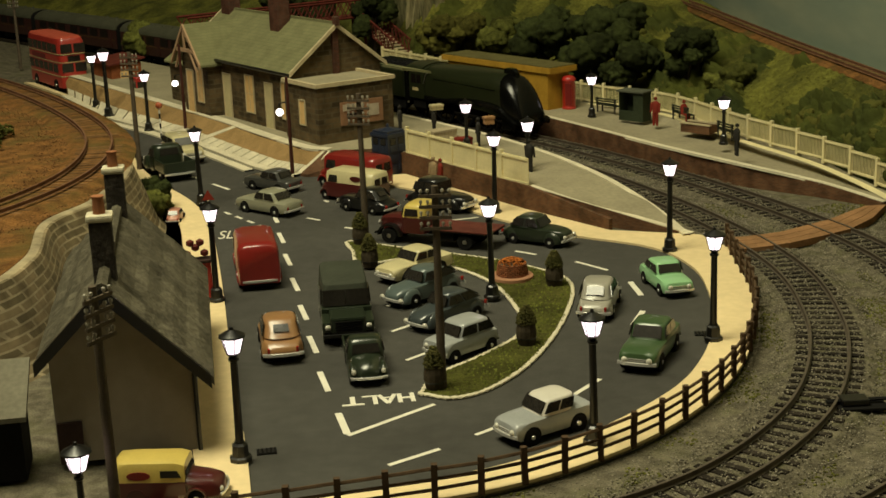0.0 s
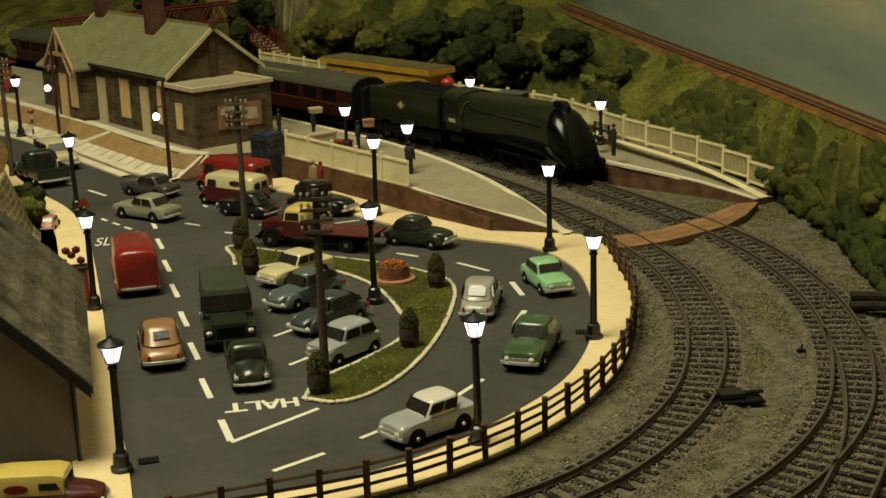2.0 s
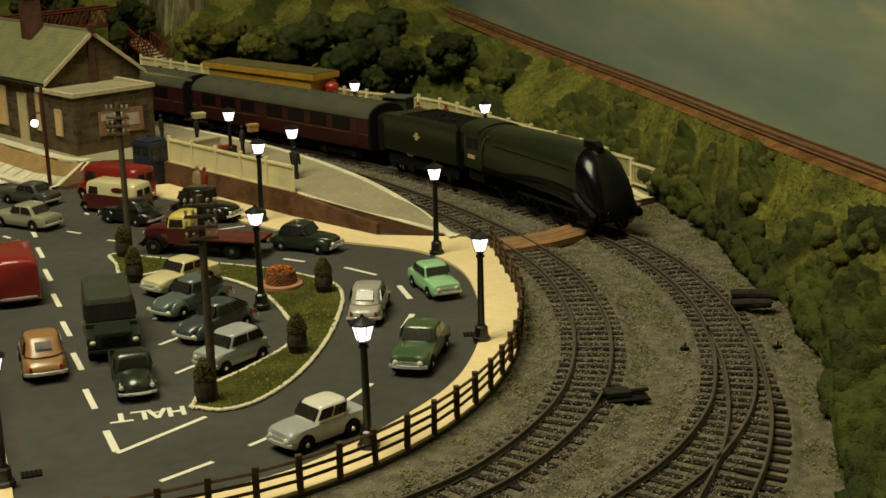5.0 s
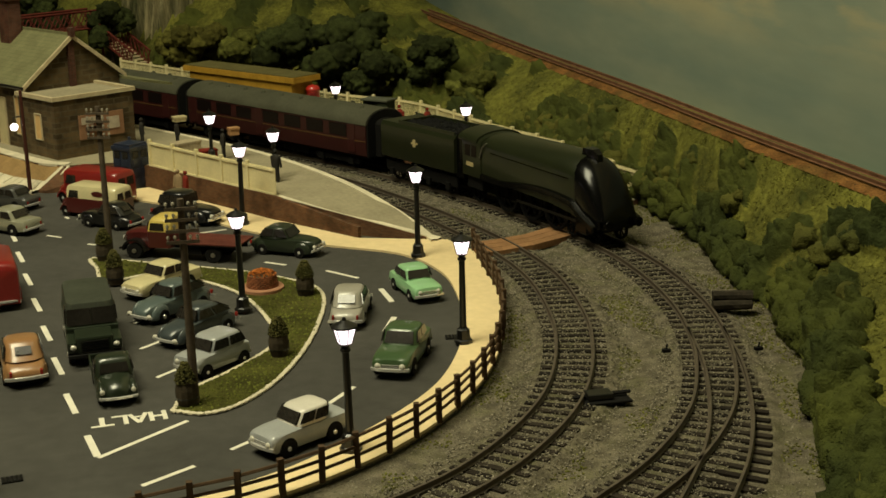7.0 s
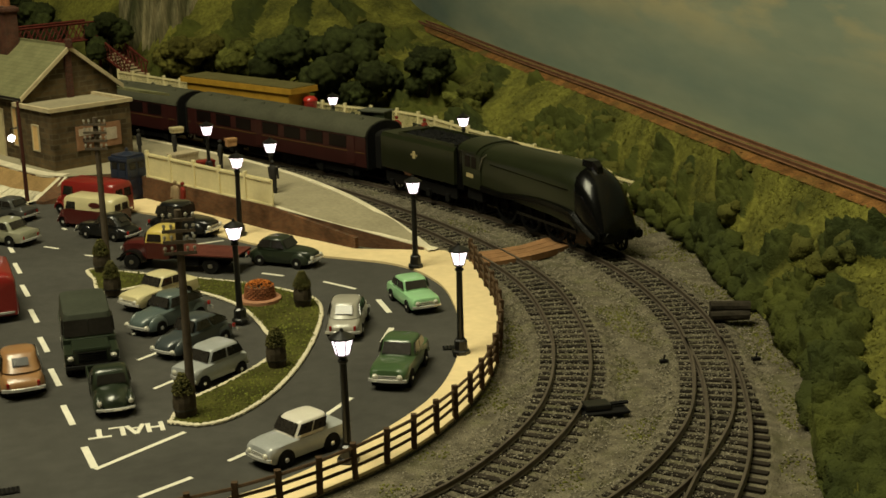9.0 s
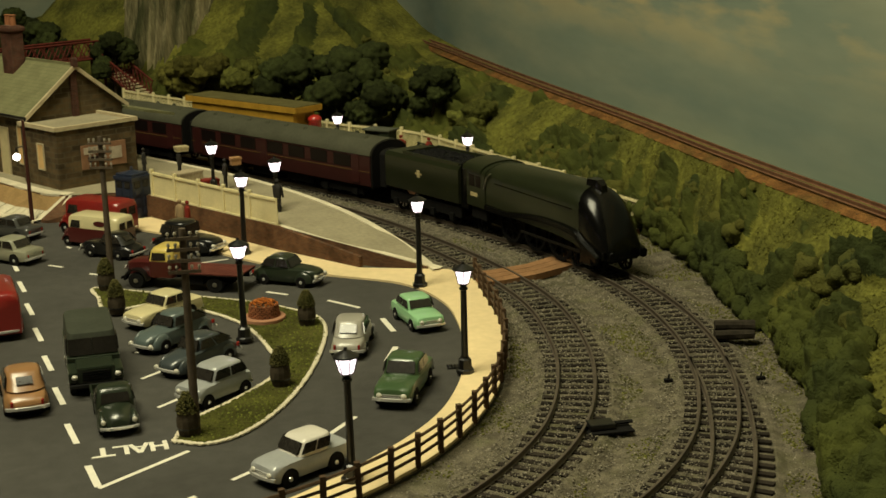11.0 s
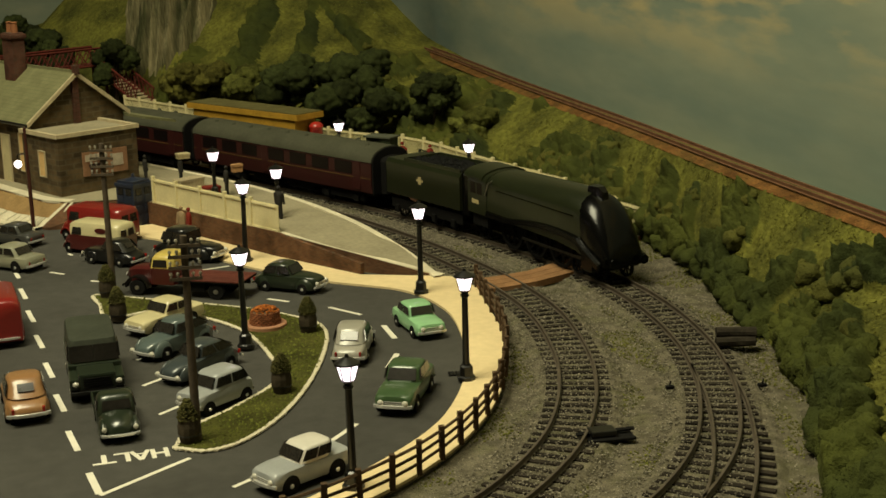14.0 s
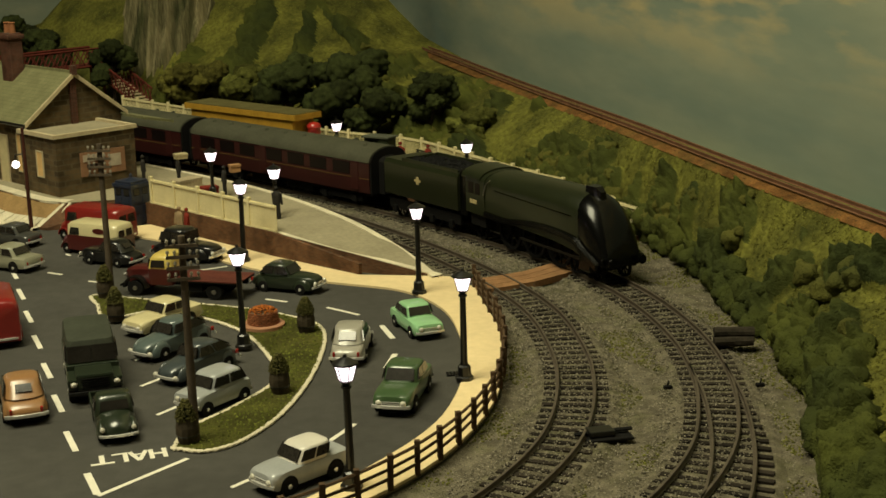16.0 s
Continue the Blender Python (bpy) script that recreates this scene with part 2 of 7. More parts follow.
def glide(pts, step=4.0):
    """A smooth line through plan points, cut into even steps."""
    p = [Vector(q) for q in pts]
    p = [p[0] * 2 - p[1]] + p + [p[-1] * 2 - p[-2]]
    out = []
    for a, b, c, d in zip(p, p[1:], p[2:], p[3:]):
        n = max(2, int((c - b).length / 2))
        for i in range(n):
            t = i / n
            out.append(0.5 * (2 * b + (c - a) * t + (2 * a - 5 * b + 4 * c - d) * t * t + (3 * b - a - 3 * c + d) * t ** 3))
    out.append(p[-2])
    s = [0.0]
    for a, b in zip(out, out[1:]):
        s.append(s[-1] + (b - a).length)
    n = max(2, int(s[-1] / step))
    res, k = [], 0
    for i in range(n + 1):
        w = s[-1] * i / n
        while k < len(s) - 2 and s[k + 1] < w:
            k += 1
        f = (w - s[k]) / max(1e-9, s[k + 1] - s[k])
        res.append(out[k].lerp(out[k + 1], min(1, f)))
    return res


def normals(line):
    out = []
    for i in range(len(line)):
        d = line[min(i + 1, len(line) - 1)] - line[max(i - 1, 0)]
        out.append(Vector((d.y, -d.x, 0)).normalized() if len(d) == 3 else Vector((d.y, -d.x)).normalized())
    return out


def strip(bm, line, offsets):
    """Sweep a section of (offset to the right, height) pairs along a line."""
    ns = normals(line)
    rows = []
    for p, n in zip(line, ns):
        rows.append([bm.verts.new((p.x + n.x * o, p.y + n.y * o, (p.z if len(p) == 3 else 0) + h)) for o, h in offsets])
    for a, b in zip(rows, rows[1:]):
        for i in range(len(offsets) - 1):
            bm.faces.new((a[i], a[i + 1], b[i + 1], b[i]))
    return bm


# ---- the room, the baseboard and the roads ----
def room():
    bm = bmesh.new()
    box(bm, -2600, 1900, -1300, 3300, -1010, -1000)
    mm("floor", bm, mat("room_floor", (0.12, 0.09, 0.06), 0.7, scale=4), "unseen dark timber floor closing the exhibition room", "floor")
    for name, a in (("wall_north", (-2600, 1900, 3290, 3310)), ("wall_south", (-2600, 1900, -1310, -1290)),
                    ("wall_east", (1890, 1910, -1290, 3290)), ("wall_west", (-2610, -2590, -1290, 3290))):
        bm = bmesh.new()
        box(bm, *a, -1000, 1900)
        mm(name, bm, LOW_BOUNCE_PAINT, "unseen near-black room wall that curbs bounced light", "wall")
    bm = bmesh.new()
    box(bm, -2600, 1900, -1300, 3300, 1900, 1920)
    mm("ceiling", bm, LOW_BOUNCE_PAINT, "unseen near-black room ceiling that curbs bounced light", "ceiling")


# The unseen walls and ceiling are near black to curb bounced light.
LOW_BOUNCE_PAINT = mat("low_bounce_wall_paint", (0.03, 0.026, 0.018), 0.85, scale=3, vary=0.1)
room()

TRACK1 = [(-620, 1540), (-460, 1395), (-300, 1245), (-160, 1108), (-92, 1030), (-34, 947), (5, 881), (38, 810), (56, 750), (63, 683),
          (62, 640), (57, 601), (49, 568), (37, 538), (20, 507), (0, 481), (-30, 455), (-80, 425), (-150, 398), (-240, 380)]
TRACK2 = [(-1250, 2120), (-1000, 1910), (-850, 1785), (-700, 1660), (-555, 1530), (-400, 1392), (-250, 1250), (-107, 1112), (-24, 1015),
          (41, 924), (82, 855), (105, 805), (119, 755), (127, 702), (128, 658), (124, 610), (112, 556), (90, 507), (62, 467), (20, 420), (-60, 360)]
SPUR = [(128, 658), (127, 610), (120, 556), (109, 510), (93, 467), (70, 415), (30, 345)]
LEFT = [(-900, 1390), (-720, 1255), (-560, 1105), (-440, 960), (-385, 850), (-372, 745), (-400, 640), (-450, 560), (-530, 480)]
BACK = [(-40, 1640, 64), (5, 1491, 63), (70, 1245, 62), (137, 1010, 61), (180, 850, 60), (222, 697, 60), (286, 470, 60), (346, 260, 60)]
near = lambda pts, k: [(round(p[0] * k, 1), round(p[1] * k, 1)) for p in pts]
TRACK1, TRACK2, SPUR = near(TRACK1, .984), near(TRACK2, .984), near(SPUR, .984)
to3 = lambda pts, z=0.0: [Vector((p[0], p[1], p[2] if len(p) > 2 else z)) for p in pts]


def board():
    bm = bmesh.new()
    prism(bm, [(-1500, 150), (420, 150), (420, 500), (120, 2300), (-1500, 2300)], -60, -2.0)
    mm("ground", bm, M["ballast"], "stone-coloured ballast ground of the model railway board", "ground")


board()

KERB_R = [(-190, 436), (-133, 456), (-93, 476), (-62, 498), (-33, 534), (-9, 574), (3, 612), (9, 660), (7, 715), (-2, 762), (-26, 801), (-74, 826), (-116, 857),
          (-150, 890), (-185, 935), (-215, 958)]
FENCE = [(-190, 418), (-150, 431), (-108, 450), (-69, 470), (-36, 498), (-10, 531), (10, 571), (23, 615), (29, 665), (29, 716), (24, 757), (18, 803)]
KERB_L = [(-150, 428), (-174, 495), (-203, 568), (-249, 692), (-282, 778), (-309, 844), (-343, 905), (-395, 972), (-434, 1034), (-524, 1199), (-600, 1315),
          (-720, 1450)]


def roads():
    out = [p.xy for p in glide(to3(FENCE))]
    edge = [(p.x, p.y) for p in out]
    left = [(p.x - 3, p.y) for p in glide(to3(KERB_L))]
    bm = bmesh.new()
    prism(bm, edge + [(0, 828), (-60, 850), (-110, 895), (-212, 1000), (-289, 992), (-323, 1016), (-389, 1090), (-456, 1164), (-538, 1236),
                      (-640, 1360), (-740, 1470)] + left[::-1], -2.0, 0.0)
    mm("road", bm, M["asphalt"], "dark grey tarmac road and car park", "road")
    # pavement round the outside of the car park
    bm = bmesh.new()
    inner = [(p.x, p.y) for p in glide(to3(KERB_R))]
    prism(bm, edge + [(3, 829), (-52, 838), (-110, 892), (-209, 994), (-232, 984)] + inner[::-1], -1.0, 1.3)
    mm("pavement_1", bm, M["paving"], "cream card pavement round the station car park", "pavement")
    bm = bmesh.new()
    rim = [(-168, 430), (-196, 494), (-219, 556), (-268, 692), (-303, 778), (-332, 848), (-366, 905), (-410, 965), (-448, 1034), (-536, 1205), (-610, 1320), (-735, 1455)]
    prism(bm, [(p.x, p.y) for p in glide(to3(KERB_L))] + [(p.x, p.y) for p in glide(to3(rim))][::-1], -1.0, 1.3)
    mm("pavement_2", bm, M["paving"], "cream card pavement beside the cottages", "pavement")


roads()


def line_mark(name, a, b, w=1.5, label="white painted road line"):
    """A painted line from a to b, in plan millimetres."""
    a, b = Vector(a), Vector(b)
    d = (b - a).normalized()
    n = Vector((-d.y, d.x)) * w / 2
    bm = bmesh.new()
    prism(bm, [tuple(a + n), tuple(a - n), tuple(b - n), tuple(b + n)], 0.0, 0.12)
    return mm(name, bm, M["line"], label, "road marking", "")


def markings():
    # broken centre line of the lane
    for i in range(8):
        a = Vector((-158.0, 562.5)) + Vector((-18.1, 48.5)) * i
        line_mark("lane_dash", a, a + Vector((-10.1, 23.5)), 2.7)
    line_mark("halt_bar", (-147.4, 538), (-138.2, 516.5), 3.0, "white painted stop line end")
    line_mark("halt_line", (-137.6, 515), (-108.5, 551.3), 2.2, "white painted stop line before HALT")
    line_mark("lane_dash", (-115, 488), (-98, 505), 2.2)
    for a, b, w in (((-52, 564), (-40.7, 586.6), 2.2), ((-29.5, 662), (-25.6, 684.2), 3), ((-34.3, 734), (-27.5, 710), 3), ((-66.6, 771.6), (-47.7, 755.4), 2.2),
                    ((-104, 792.5), (-90.8, 785.3), 2.2), ((-156, 861.8), (-137.6, 871.3), 2), ((-86, 520), (-79.6, 527.7), 2), ((-348, 963.6), (-329.6, 945.9), 2.4),
                    ((-372.7, 987.8), (-366.2, 982), 2.4)):
        line_mark("lane_dash", a, b, w)
    for a, b in (((-146.8, 644), (-139, 655)), ((-131.3, 604), (-123, 616)), ((-158, 684), (-151, 694)), ((-219.2, 843.2), (-208, 838)), ((-250.5, 866.6), (-240, 860.6)),
                 ((-251.3, 915), (-247.4, 910))):
        line_mark("bay_line", a, b, 2.0, "white painted parking bay line")
    for i in range(4):
        a = Vector((-311.1, 880.1)) + Vector((11.4, -11.05)) * i
        line_mark("junction_line", a, a + Vector((5.9, -5.8)), 2.2)
    # HALT, to be read by drivers who come down the lane
    bm = bmesh.new()
    d = Vector((31, 9.5)).normalized()
    up = Vector((-d.y, d.x))
    o = Vector((-147, 545))

    count = [0]

    def stroke(ch, x0, y0, x1, y1, w):
        count[0] += 1
        # letters run against d and hang head down
        a = o + d * (31 - (ch * 8.1 + x0 * 6.9)) + up * (9 - y0 * 9) * 1.15
        b = o + d * (31 - (ch * 8.1 + x1 * 6.9)) + up * (9 - y1 * 9) * 1.15
        e = (b - a).normalized()
        n = Vector((-e.y, e.x)) * w / 2
        prism(bm, [tuple(a + n), tuple(a - n), tuple(b - n), tuple(b + n)], 0.0, 0.10 + 0.02 * count[0])

    for ch, x0, y0, x1, y1, w in ((0, .1, 0, .1, 1, 2), (0, .9, 0, .9, 1, 2), (0, .1, .5, .9, .5, 1.8),
                                  (1, 0, 0, .5, 1, 1.9), (1, 1, 0, .5, 1, 1.9), (1, .2, .35, .8, .35, 1.2),
                                  (2, .1, 0, .1, 1, 2), (2, .1, .08, .9, .08, 1.5),
                                  (2.85, .5, 0, .5, 1, 2.2), (2.85, -.2, .91, 1.2, .91, 1.8)):
        stroke(ch, x0, y0, x1, y1, w)
    mm("halt_lettering", bm, M["line"], "white painted word HALT on the tarmac", "road marking", "")


markings()

# ---- railway tracks ----
SLEEPER = None


def track(name, pts, label, bed, z=0.0, gap=7.6, half=24, rusty=False, gs=1.0, timber=None, first=1e9):
    """Bed, two rails and sleepers along a line of the plan."""
    global SLEEPER
    line = glide(to3(pts, z), 5)
    top = -.4 if rusty or first < 1e8 else .1
    base = tagged(new(name), label, "track", "", "structure")
    bm = bmesh.new()
    strip(bm, line, [(-half, -3.2), (-half + 7, top), (half - 7, top), (half, -3.2)])
    mm("track_bed", bm, bed, parent=base)
    for side in (-1, 1):
        bm = bmesh.new()
        c = side * 8.6 * gs
        strip(bm, line, [(c - 1.0, 1.1), (c - 0.35, 1.5), (c - 0.35, 2.6), (c - 0.55, 2.7), (c - 0.55, 3.5), (c + 0.55, 3.5), (c + 0.55, 2.7),
                         (c + 0.35, 2.6), (c + 0.35, 1.5), (c + 1.0, 1.1)])
        mm("rail", bm, M["rust_rail" if rusty else "rail"], parent=base)
    if SLEEPER is None:
        SLEEPER = []
        for k in ("sleeper", "rust_sleeper"):
            bm = bmesh.new()
            box(bm, -1.6, 1.6, -15, 15, -0.8, 1.2)
            SLEEPER.append(finish("sleeper", bm, M[k], 0.001))
    seq = glide(to3(pts, z), gap)
    ns = normals(seq)
    rnd = random.Random(5)
    for p, n in list(zip(seq, ns))[:300]:
        if p.y > first:
            continue
        sep = timber(p.y) if timber else 0.0
        ob = new("sleeper", SLEEPER[rusty])
        ob.parent = base
        ob.matrix_basis = pose((p.x + abs(n.x) * sep / 2) / 1000, (p.y - n.y * sep / 2) / 1000, p.z / 1000 - (0.0024 if gs < 1 else 0.0012 if rusty else 0.0002) - rnd.uniform(0, 0.0006), 0, 0,
                               math.degrees(math.atan2(n.y, n.x)) - 90 + rnd.uniform(-1.5, 1.5)) @ Matrix.Diagonal((gs, gs * (1 + sep / 30), 1, 1))
    return line


LINE1 = track("inner_track", TRACK1, "weathered steel track curving past the car park fence", M["ballast"])
LINE2 = track("platform_track", TRACK2, "weathered steel track between the two platforms", M["ballast"],
              timber=lambda y: 19 * ((602 - y) / 102) ** 1.3 if 486 < y < 602 else 0.0)
LINE3 = track("siding_track", SPUR, "weathered steel turnout siding track in ballast", M["ballast"], first=478)
LINE4 = track("high_level_track", LEFT, "rusty steel track on brown ballast above the road", M["rust_ballast"], 45, rusty=True)
LINE5 = track("hilltop_track", BACK, "rusty steel track along the top of the hill", M["rust_ballast"], 65, half=11, rusty=True, gs=0.5)

# ---- platforms ----
PZ = 16.5
FZ = 14.0


def slab(name, outline, z0, z1, material, label, category="platform", kind="structure"):
    bm = bmesh.new()
    prism(bm, outline, z0, z1)
    return mm(name, bm, material, label, category, kind)


def edging(name, pts, w, z, label, side=1):
    bm = bmesh.new()
    line = glide(to3(pts, z), 6)
    strip(bm, line, [(0, -1.2), (0, 0.5), (w * side, 0.5), (w * side, -1.2)])
    return mm(name, bm, M["kerb"], label, "kerb")


def platforms():
    near_pts = [(-640, 1520), (-477, 1375), (-317, 1225), (-179, 1088), (-117, 1014), (-64, 929), (-110, 892), (-210, 995), (-222, 1012),
                (-272, 1002), (-297, 1015), (-345, 1066), (-403, 1132), (-540, 1275), (-700, 1440)]
    ramp_pts, ramp_z = [(-64, 929), (-28, 880), (-3, 827), (-110, 892)], [PZ, 8, 1.6, PZ]
    far_pts = [(-420, 1470), (-270, 1326), (-116, 1143), (-27, 1031), (24, 973), (80, 938), (117, 909), (131, 918), (84, 1000), (40, 1062), (-18, 1166), (-92, 1224), (-310, 1450), (-380, 1510)]
    far_z = [FZ] * 5 + [8, 2, 2, 11] + [FZ] * 5
    for name, pts, zz, lab in (("platform_near", near_pts, [PZ] * len(near_pts), "station platform"), ("platform_ramp", ramp_pts, ramp_z, "platform ramp"), ("platform_far", far_pts, far_z, "far platform")):
        slab(name, pts, -2, zz, M["brick"], "dark brick body of the " + lab)
        bm = bmesh.new()
        bm.faces.new([bm.verts.new((x, y, z + .3)) for (x, y), z in zip(pts, zz)])
        mm(name + "_surface", bm, M["tarmac_platform"], "smooth grey top of the " + lab, "platform")
    edging("platform_edge_near", [(-477, 1375, PZ), (-317, 1225, PZ), (-179, 1088, PZ), (-117, 1014, PZ), (-64, 929, PZ), (-28, 880, 8), (-3, 827, 2)], 4.5, PZ,
           "white painted platform edge stones")
    edging("platform_edge_wall", [(-110, 892, PZ), (-57, 860, 9), (-3, 827, 2)], 4.5, PZ, "white painted ramp edge stones", -1)
    edging("platform_edge_far", [(-270, 1326, FZ), (-116, 1143, FZ), (-27, 1031, FZ), (24, 973, FZ), (80, 938, 8), (117, 909, 2)], 4.5, FZ,
           "white painted edge stones of the far platform", -1)
    # brick retaining wall under the cream fence
    bm = bmesh.new()
    prism(bm, [(-211, 994), (-109.5, 889.5), (-52, 838), (-50, 840), (-108.5, 892), (-211, 997)], -1, [PZ + .6, PZ + .6, 8, 8, PZ + .6, PZ + .6])
    mm("platform_wall", bm, M["brick"], "brown brick retaining wall below the platform", "wall")
    # forecourt slope in front of the station
    front = [(-289, 991), (-323, 1015), (-389, 1089), (-456, 1163), (-538, 1235), (-640, 1360)]
    rear = [(-272, 1003), (-297, 1016), (-357, 1080), (-403, 1132), (-540, 1275), (-660, 1400)]
    part_way = lambda a, b, f: (a[0] + (b[0] - a[0]) * f, a[1] + (b[1] - a[1]) * f)
    for i in range(5):
        h = 1 + (PZ - 1) * .36
        m0, m1 = part_way(front[i], rear[i], .36), part_way(front[i + 1], rear[i + 1], .36)
        bm = bmesh.new()
        prism(bm, [m0, rear[i], rear[i + 1], m1], -1, [h, PZ, PZ, h])
        mm("forecourt_slope", bm, M["forecourt"], "brown sett slope up to the station front", "forecourt")
        n = 6
        for k in range(n):
            a, b = k / n + .012, (k + 1) / n - .012
            bm = bmesh.new()
            prism(bm, [part_way(front[i], front[i + 1], a), part_way(m0, m1, a), part_way(m0, m1, b), part_way(front[i], front[i + 1], b)], -1, [1.3, h + .3, h + .3, 1.3])
            mm("forecourt_slab", bm, M["kerb"], "pale stone slab of the forecourt pavement", "paving slab")
    for i, f in ((0, .0), (2, .35)):
        a, b = part_way(front[i], front[i + 1], f), part_way(rear[i], rear[i + 1], f)
        c, d = part_way(front[i], front[i + 1], f + .09), part_way(rear[i], rear[i + 1], f + .09)
        bm = bmesh.new()
        prism(bm, [a, b, d, c], -1, [1.6, PZ + .5, PZ + .5, 1.6])
        mm("forecourt_band", bm, M["kerb"], "pale stone band across the setts", "kerb")
    edging("forecourt_kerb", [(*p, 1.6) for p in front], 7, 1, "pale stone forecourt kerb", -1)
    edging("forecourt_kerb", [(p[0] - 7.5, p[1] - 6.6, .8) for p in front[1:]], 8, .4, "pale stone kerb beside the gutter", -1)
    edging("forecourt_kerb", [(*p, PZ + .3) for p in rear], 9, PZ, "pale stone strip along the station front", 1)
    bm = bmesh.new()
    prism(bm, [(-289, 991), (-284, 989), (-268, 1001), (-272, 1005)], -1, [1.5, 1.5, PZ + .5, PZ + .5])
    mm("forecourt_kerb", bm, M["kerb"], "pale stone end of the forecourt slope", "kerb")
    bm = bmesh.new()
    prism(bm, [(-289, 990), (-283, 987), (-222, 1004), (-210, 994), (-212, 1000), (-272, 1002)], -1, [2, 2, PZ, PZ, PZ, PZ])
    mm("forecourt_wall", bm, M["brick"], "brown brick wall under the station corner", "wall")


platforms()

# ---- crossing boards ----
def crossing():
    rows = [((20, 800), (17, 826)), ((36, 806), (32, 832)), ((55, 817), (50, 842)), ((74, 833), (66, 858)), ((92, 850), (82, 874)), ((108, 878), (94, 892)),
            ((120, 912), (106, 908))]
    rows = [near(r, .987) for r in rows]
    base = tagged(new("board_crossing"), "brown timber board crossing over both tracks", "crossing", "", "structure")
    for (a, b), (c, d) in zip(rows, rows[1:]):
        for k in range(3):
            f0, f1 = k / 3 + .01, (k + 1) / 3 - .01
            pt = lambda p, q, f: (p[0] + (q[0] - p[0]) * f, p[1] + (q[1] - p[1]) * f)
            bm = bmesh.new()
            prism(bm, [pt(a, b, f0), pt(a, b, f1), pt(c, d, f1), pt(c, d, f0)], -1, 2.9)
            mm("board", bm, M["crossing"], parent=base)


crossing()

# ---- the train ----
M["loco"] = paint("dark_green_loco", (0.015, 0.0185, 0.007), 0.33, 0.15, 0.2)
M["loco_black"] = mat("satin_black_loco", (0.003, 0.003, 0.0026), 0.2, vary=0.2, scale=90, spec=0.28)
M["maroon"] = paint("maroon_coach", (0.036, 0.007, 0.006), 0.45, 0.12, 0.15)
M["roof_grey"] = mat("grey_coach_roof", (0.068, 0.068, 0.045), 0.75, vary=0.18, scale=60)
M["steel"] = mat("bright_steel", (0.4, 0.38, 0.33), 0.35, 0.9, vary=0.2)
M["rod"] = mat("dark_rod_steel", (0.03, 0.027, 0.022), 0.4, 0.7, vary=0.3)
M["coal"] = mat("coal", (0.008, 0.008, 0.008), 0.85, spec=0.15, vary=0.5, scale=400, bump=1.0, bscale=900)
M["window"] = mat("dark_coach_glass", (0.008, 0.005, 0.0045), 0.3, vary=0.1, spec=0.2)
M["emblem"] = mat("cream_emblem", (0.5, 0.4, 0.2), 0.6, vary=0.3, scale=900)
M["lining"] = mat("dull_gold_lining", (0.16, 0.09, 0.03), 0.6)
M["white"] = mat("white_paint", (0.75, 0.72, 0.62), 0.5, vary=0.1)


def wheel_pair(parent, x, r, z=None, mat_=None, spokes=True):
    """A wheelset under a vehicle: two spoked wheels on an axle."""
    bm = bmesh.new()
    for s in (-1, 1):
        y = s * 0.72
        n = 20
        for k in range(n):
            a0, a1 = 2 * math.pi * k / n, 2 * math.pi * (k + 1) / n
            q = [(math.cos(a) * rr, y + dy, math.sin(a) * rr) for a in (a0, a1) for rr in (r, r * .84) for dy in (-.07, .07)]
            v = [bm.verts.new(p) for p in q]
            for f in ((0, 4, 5, 1), (2, 3, 7, 6), (0, 2, 6, 4), (1, 5, 7, 3)):
                bm.faces.new([v[i] for i in f])
        for k in range(8):
            a = math.pi * k / 4
            cyl(bm, (math.cos(a) * r * .1, y, math.sin(a) * r * .1), (math.cos(a) * r * .86, y, math.sin(a) * r * .86), .04, n=4)
        cyl(bm, (0, y - .1, 0), (0, y + .1, 0), r * .2, n=10)
    cyl(bm, (0, -.72, 0), (0, .72, 0), .1, n=8)
    return part("wheelset", bm, mat_ or M["dark"], parent, m=pose(x * S, 0, r * S))


def ring_section(x, w, zb, zt, crown, n=9, ws=None):
    """A body section across x: upright sides, rounded top."""
    pts = [(x, -w, zb)]
    for i in range(n):
        a = math.pi * (1 - i / (n - 1))
        pts.append((x, math.cos(a) * w, zt - crown + math.sin(a) * crown))
    pts.append((x, w, zb))
    return pts


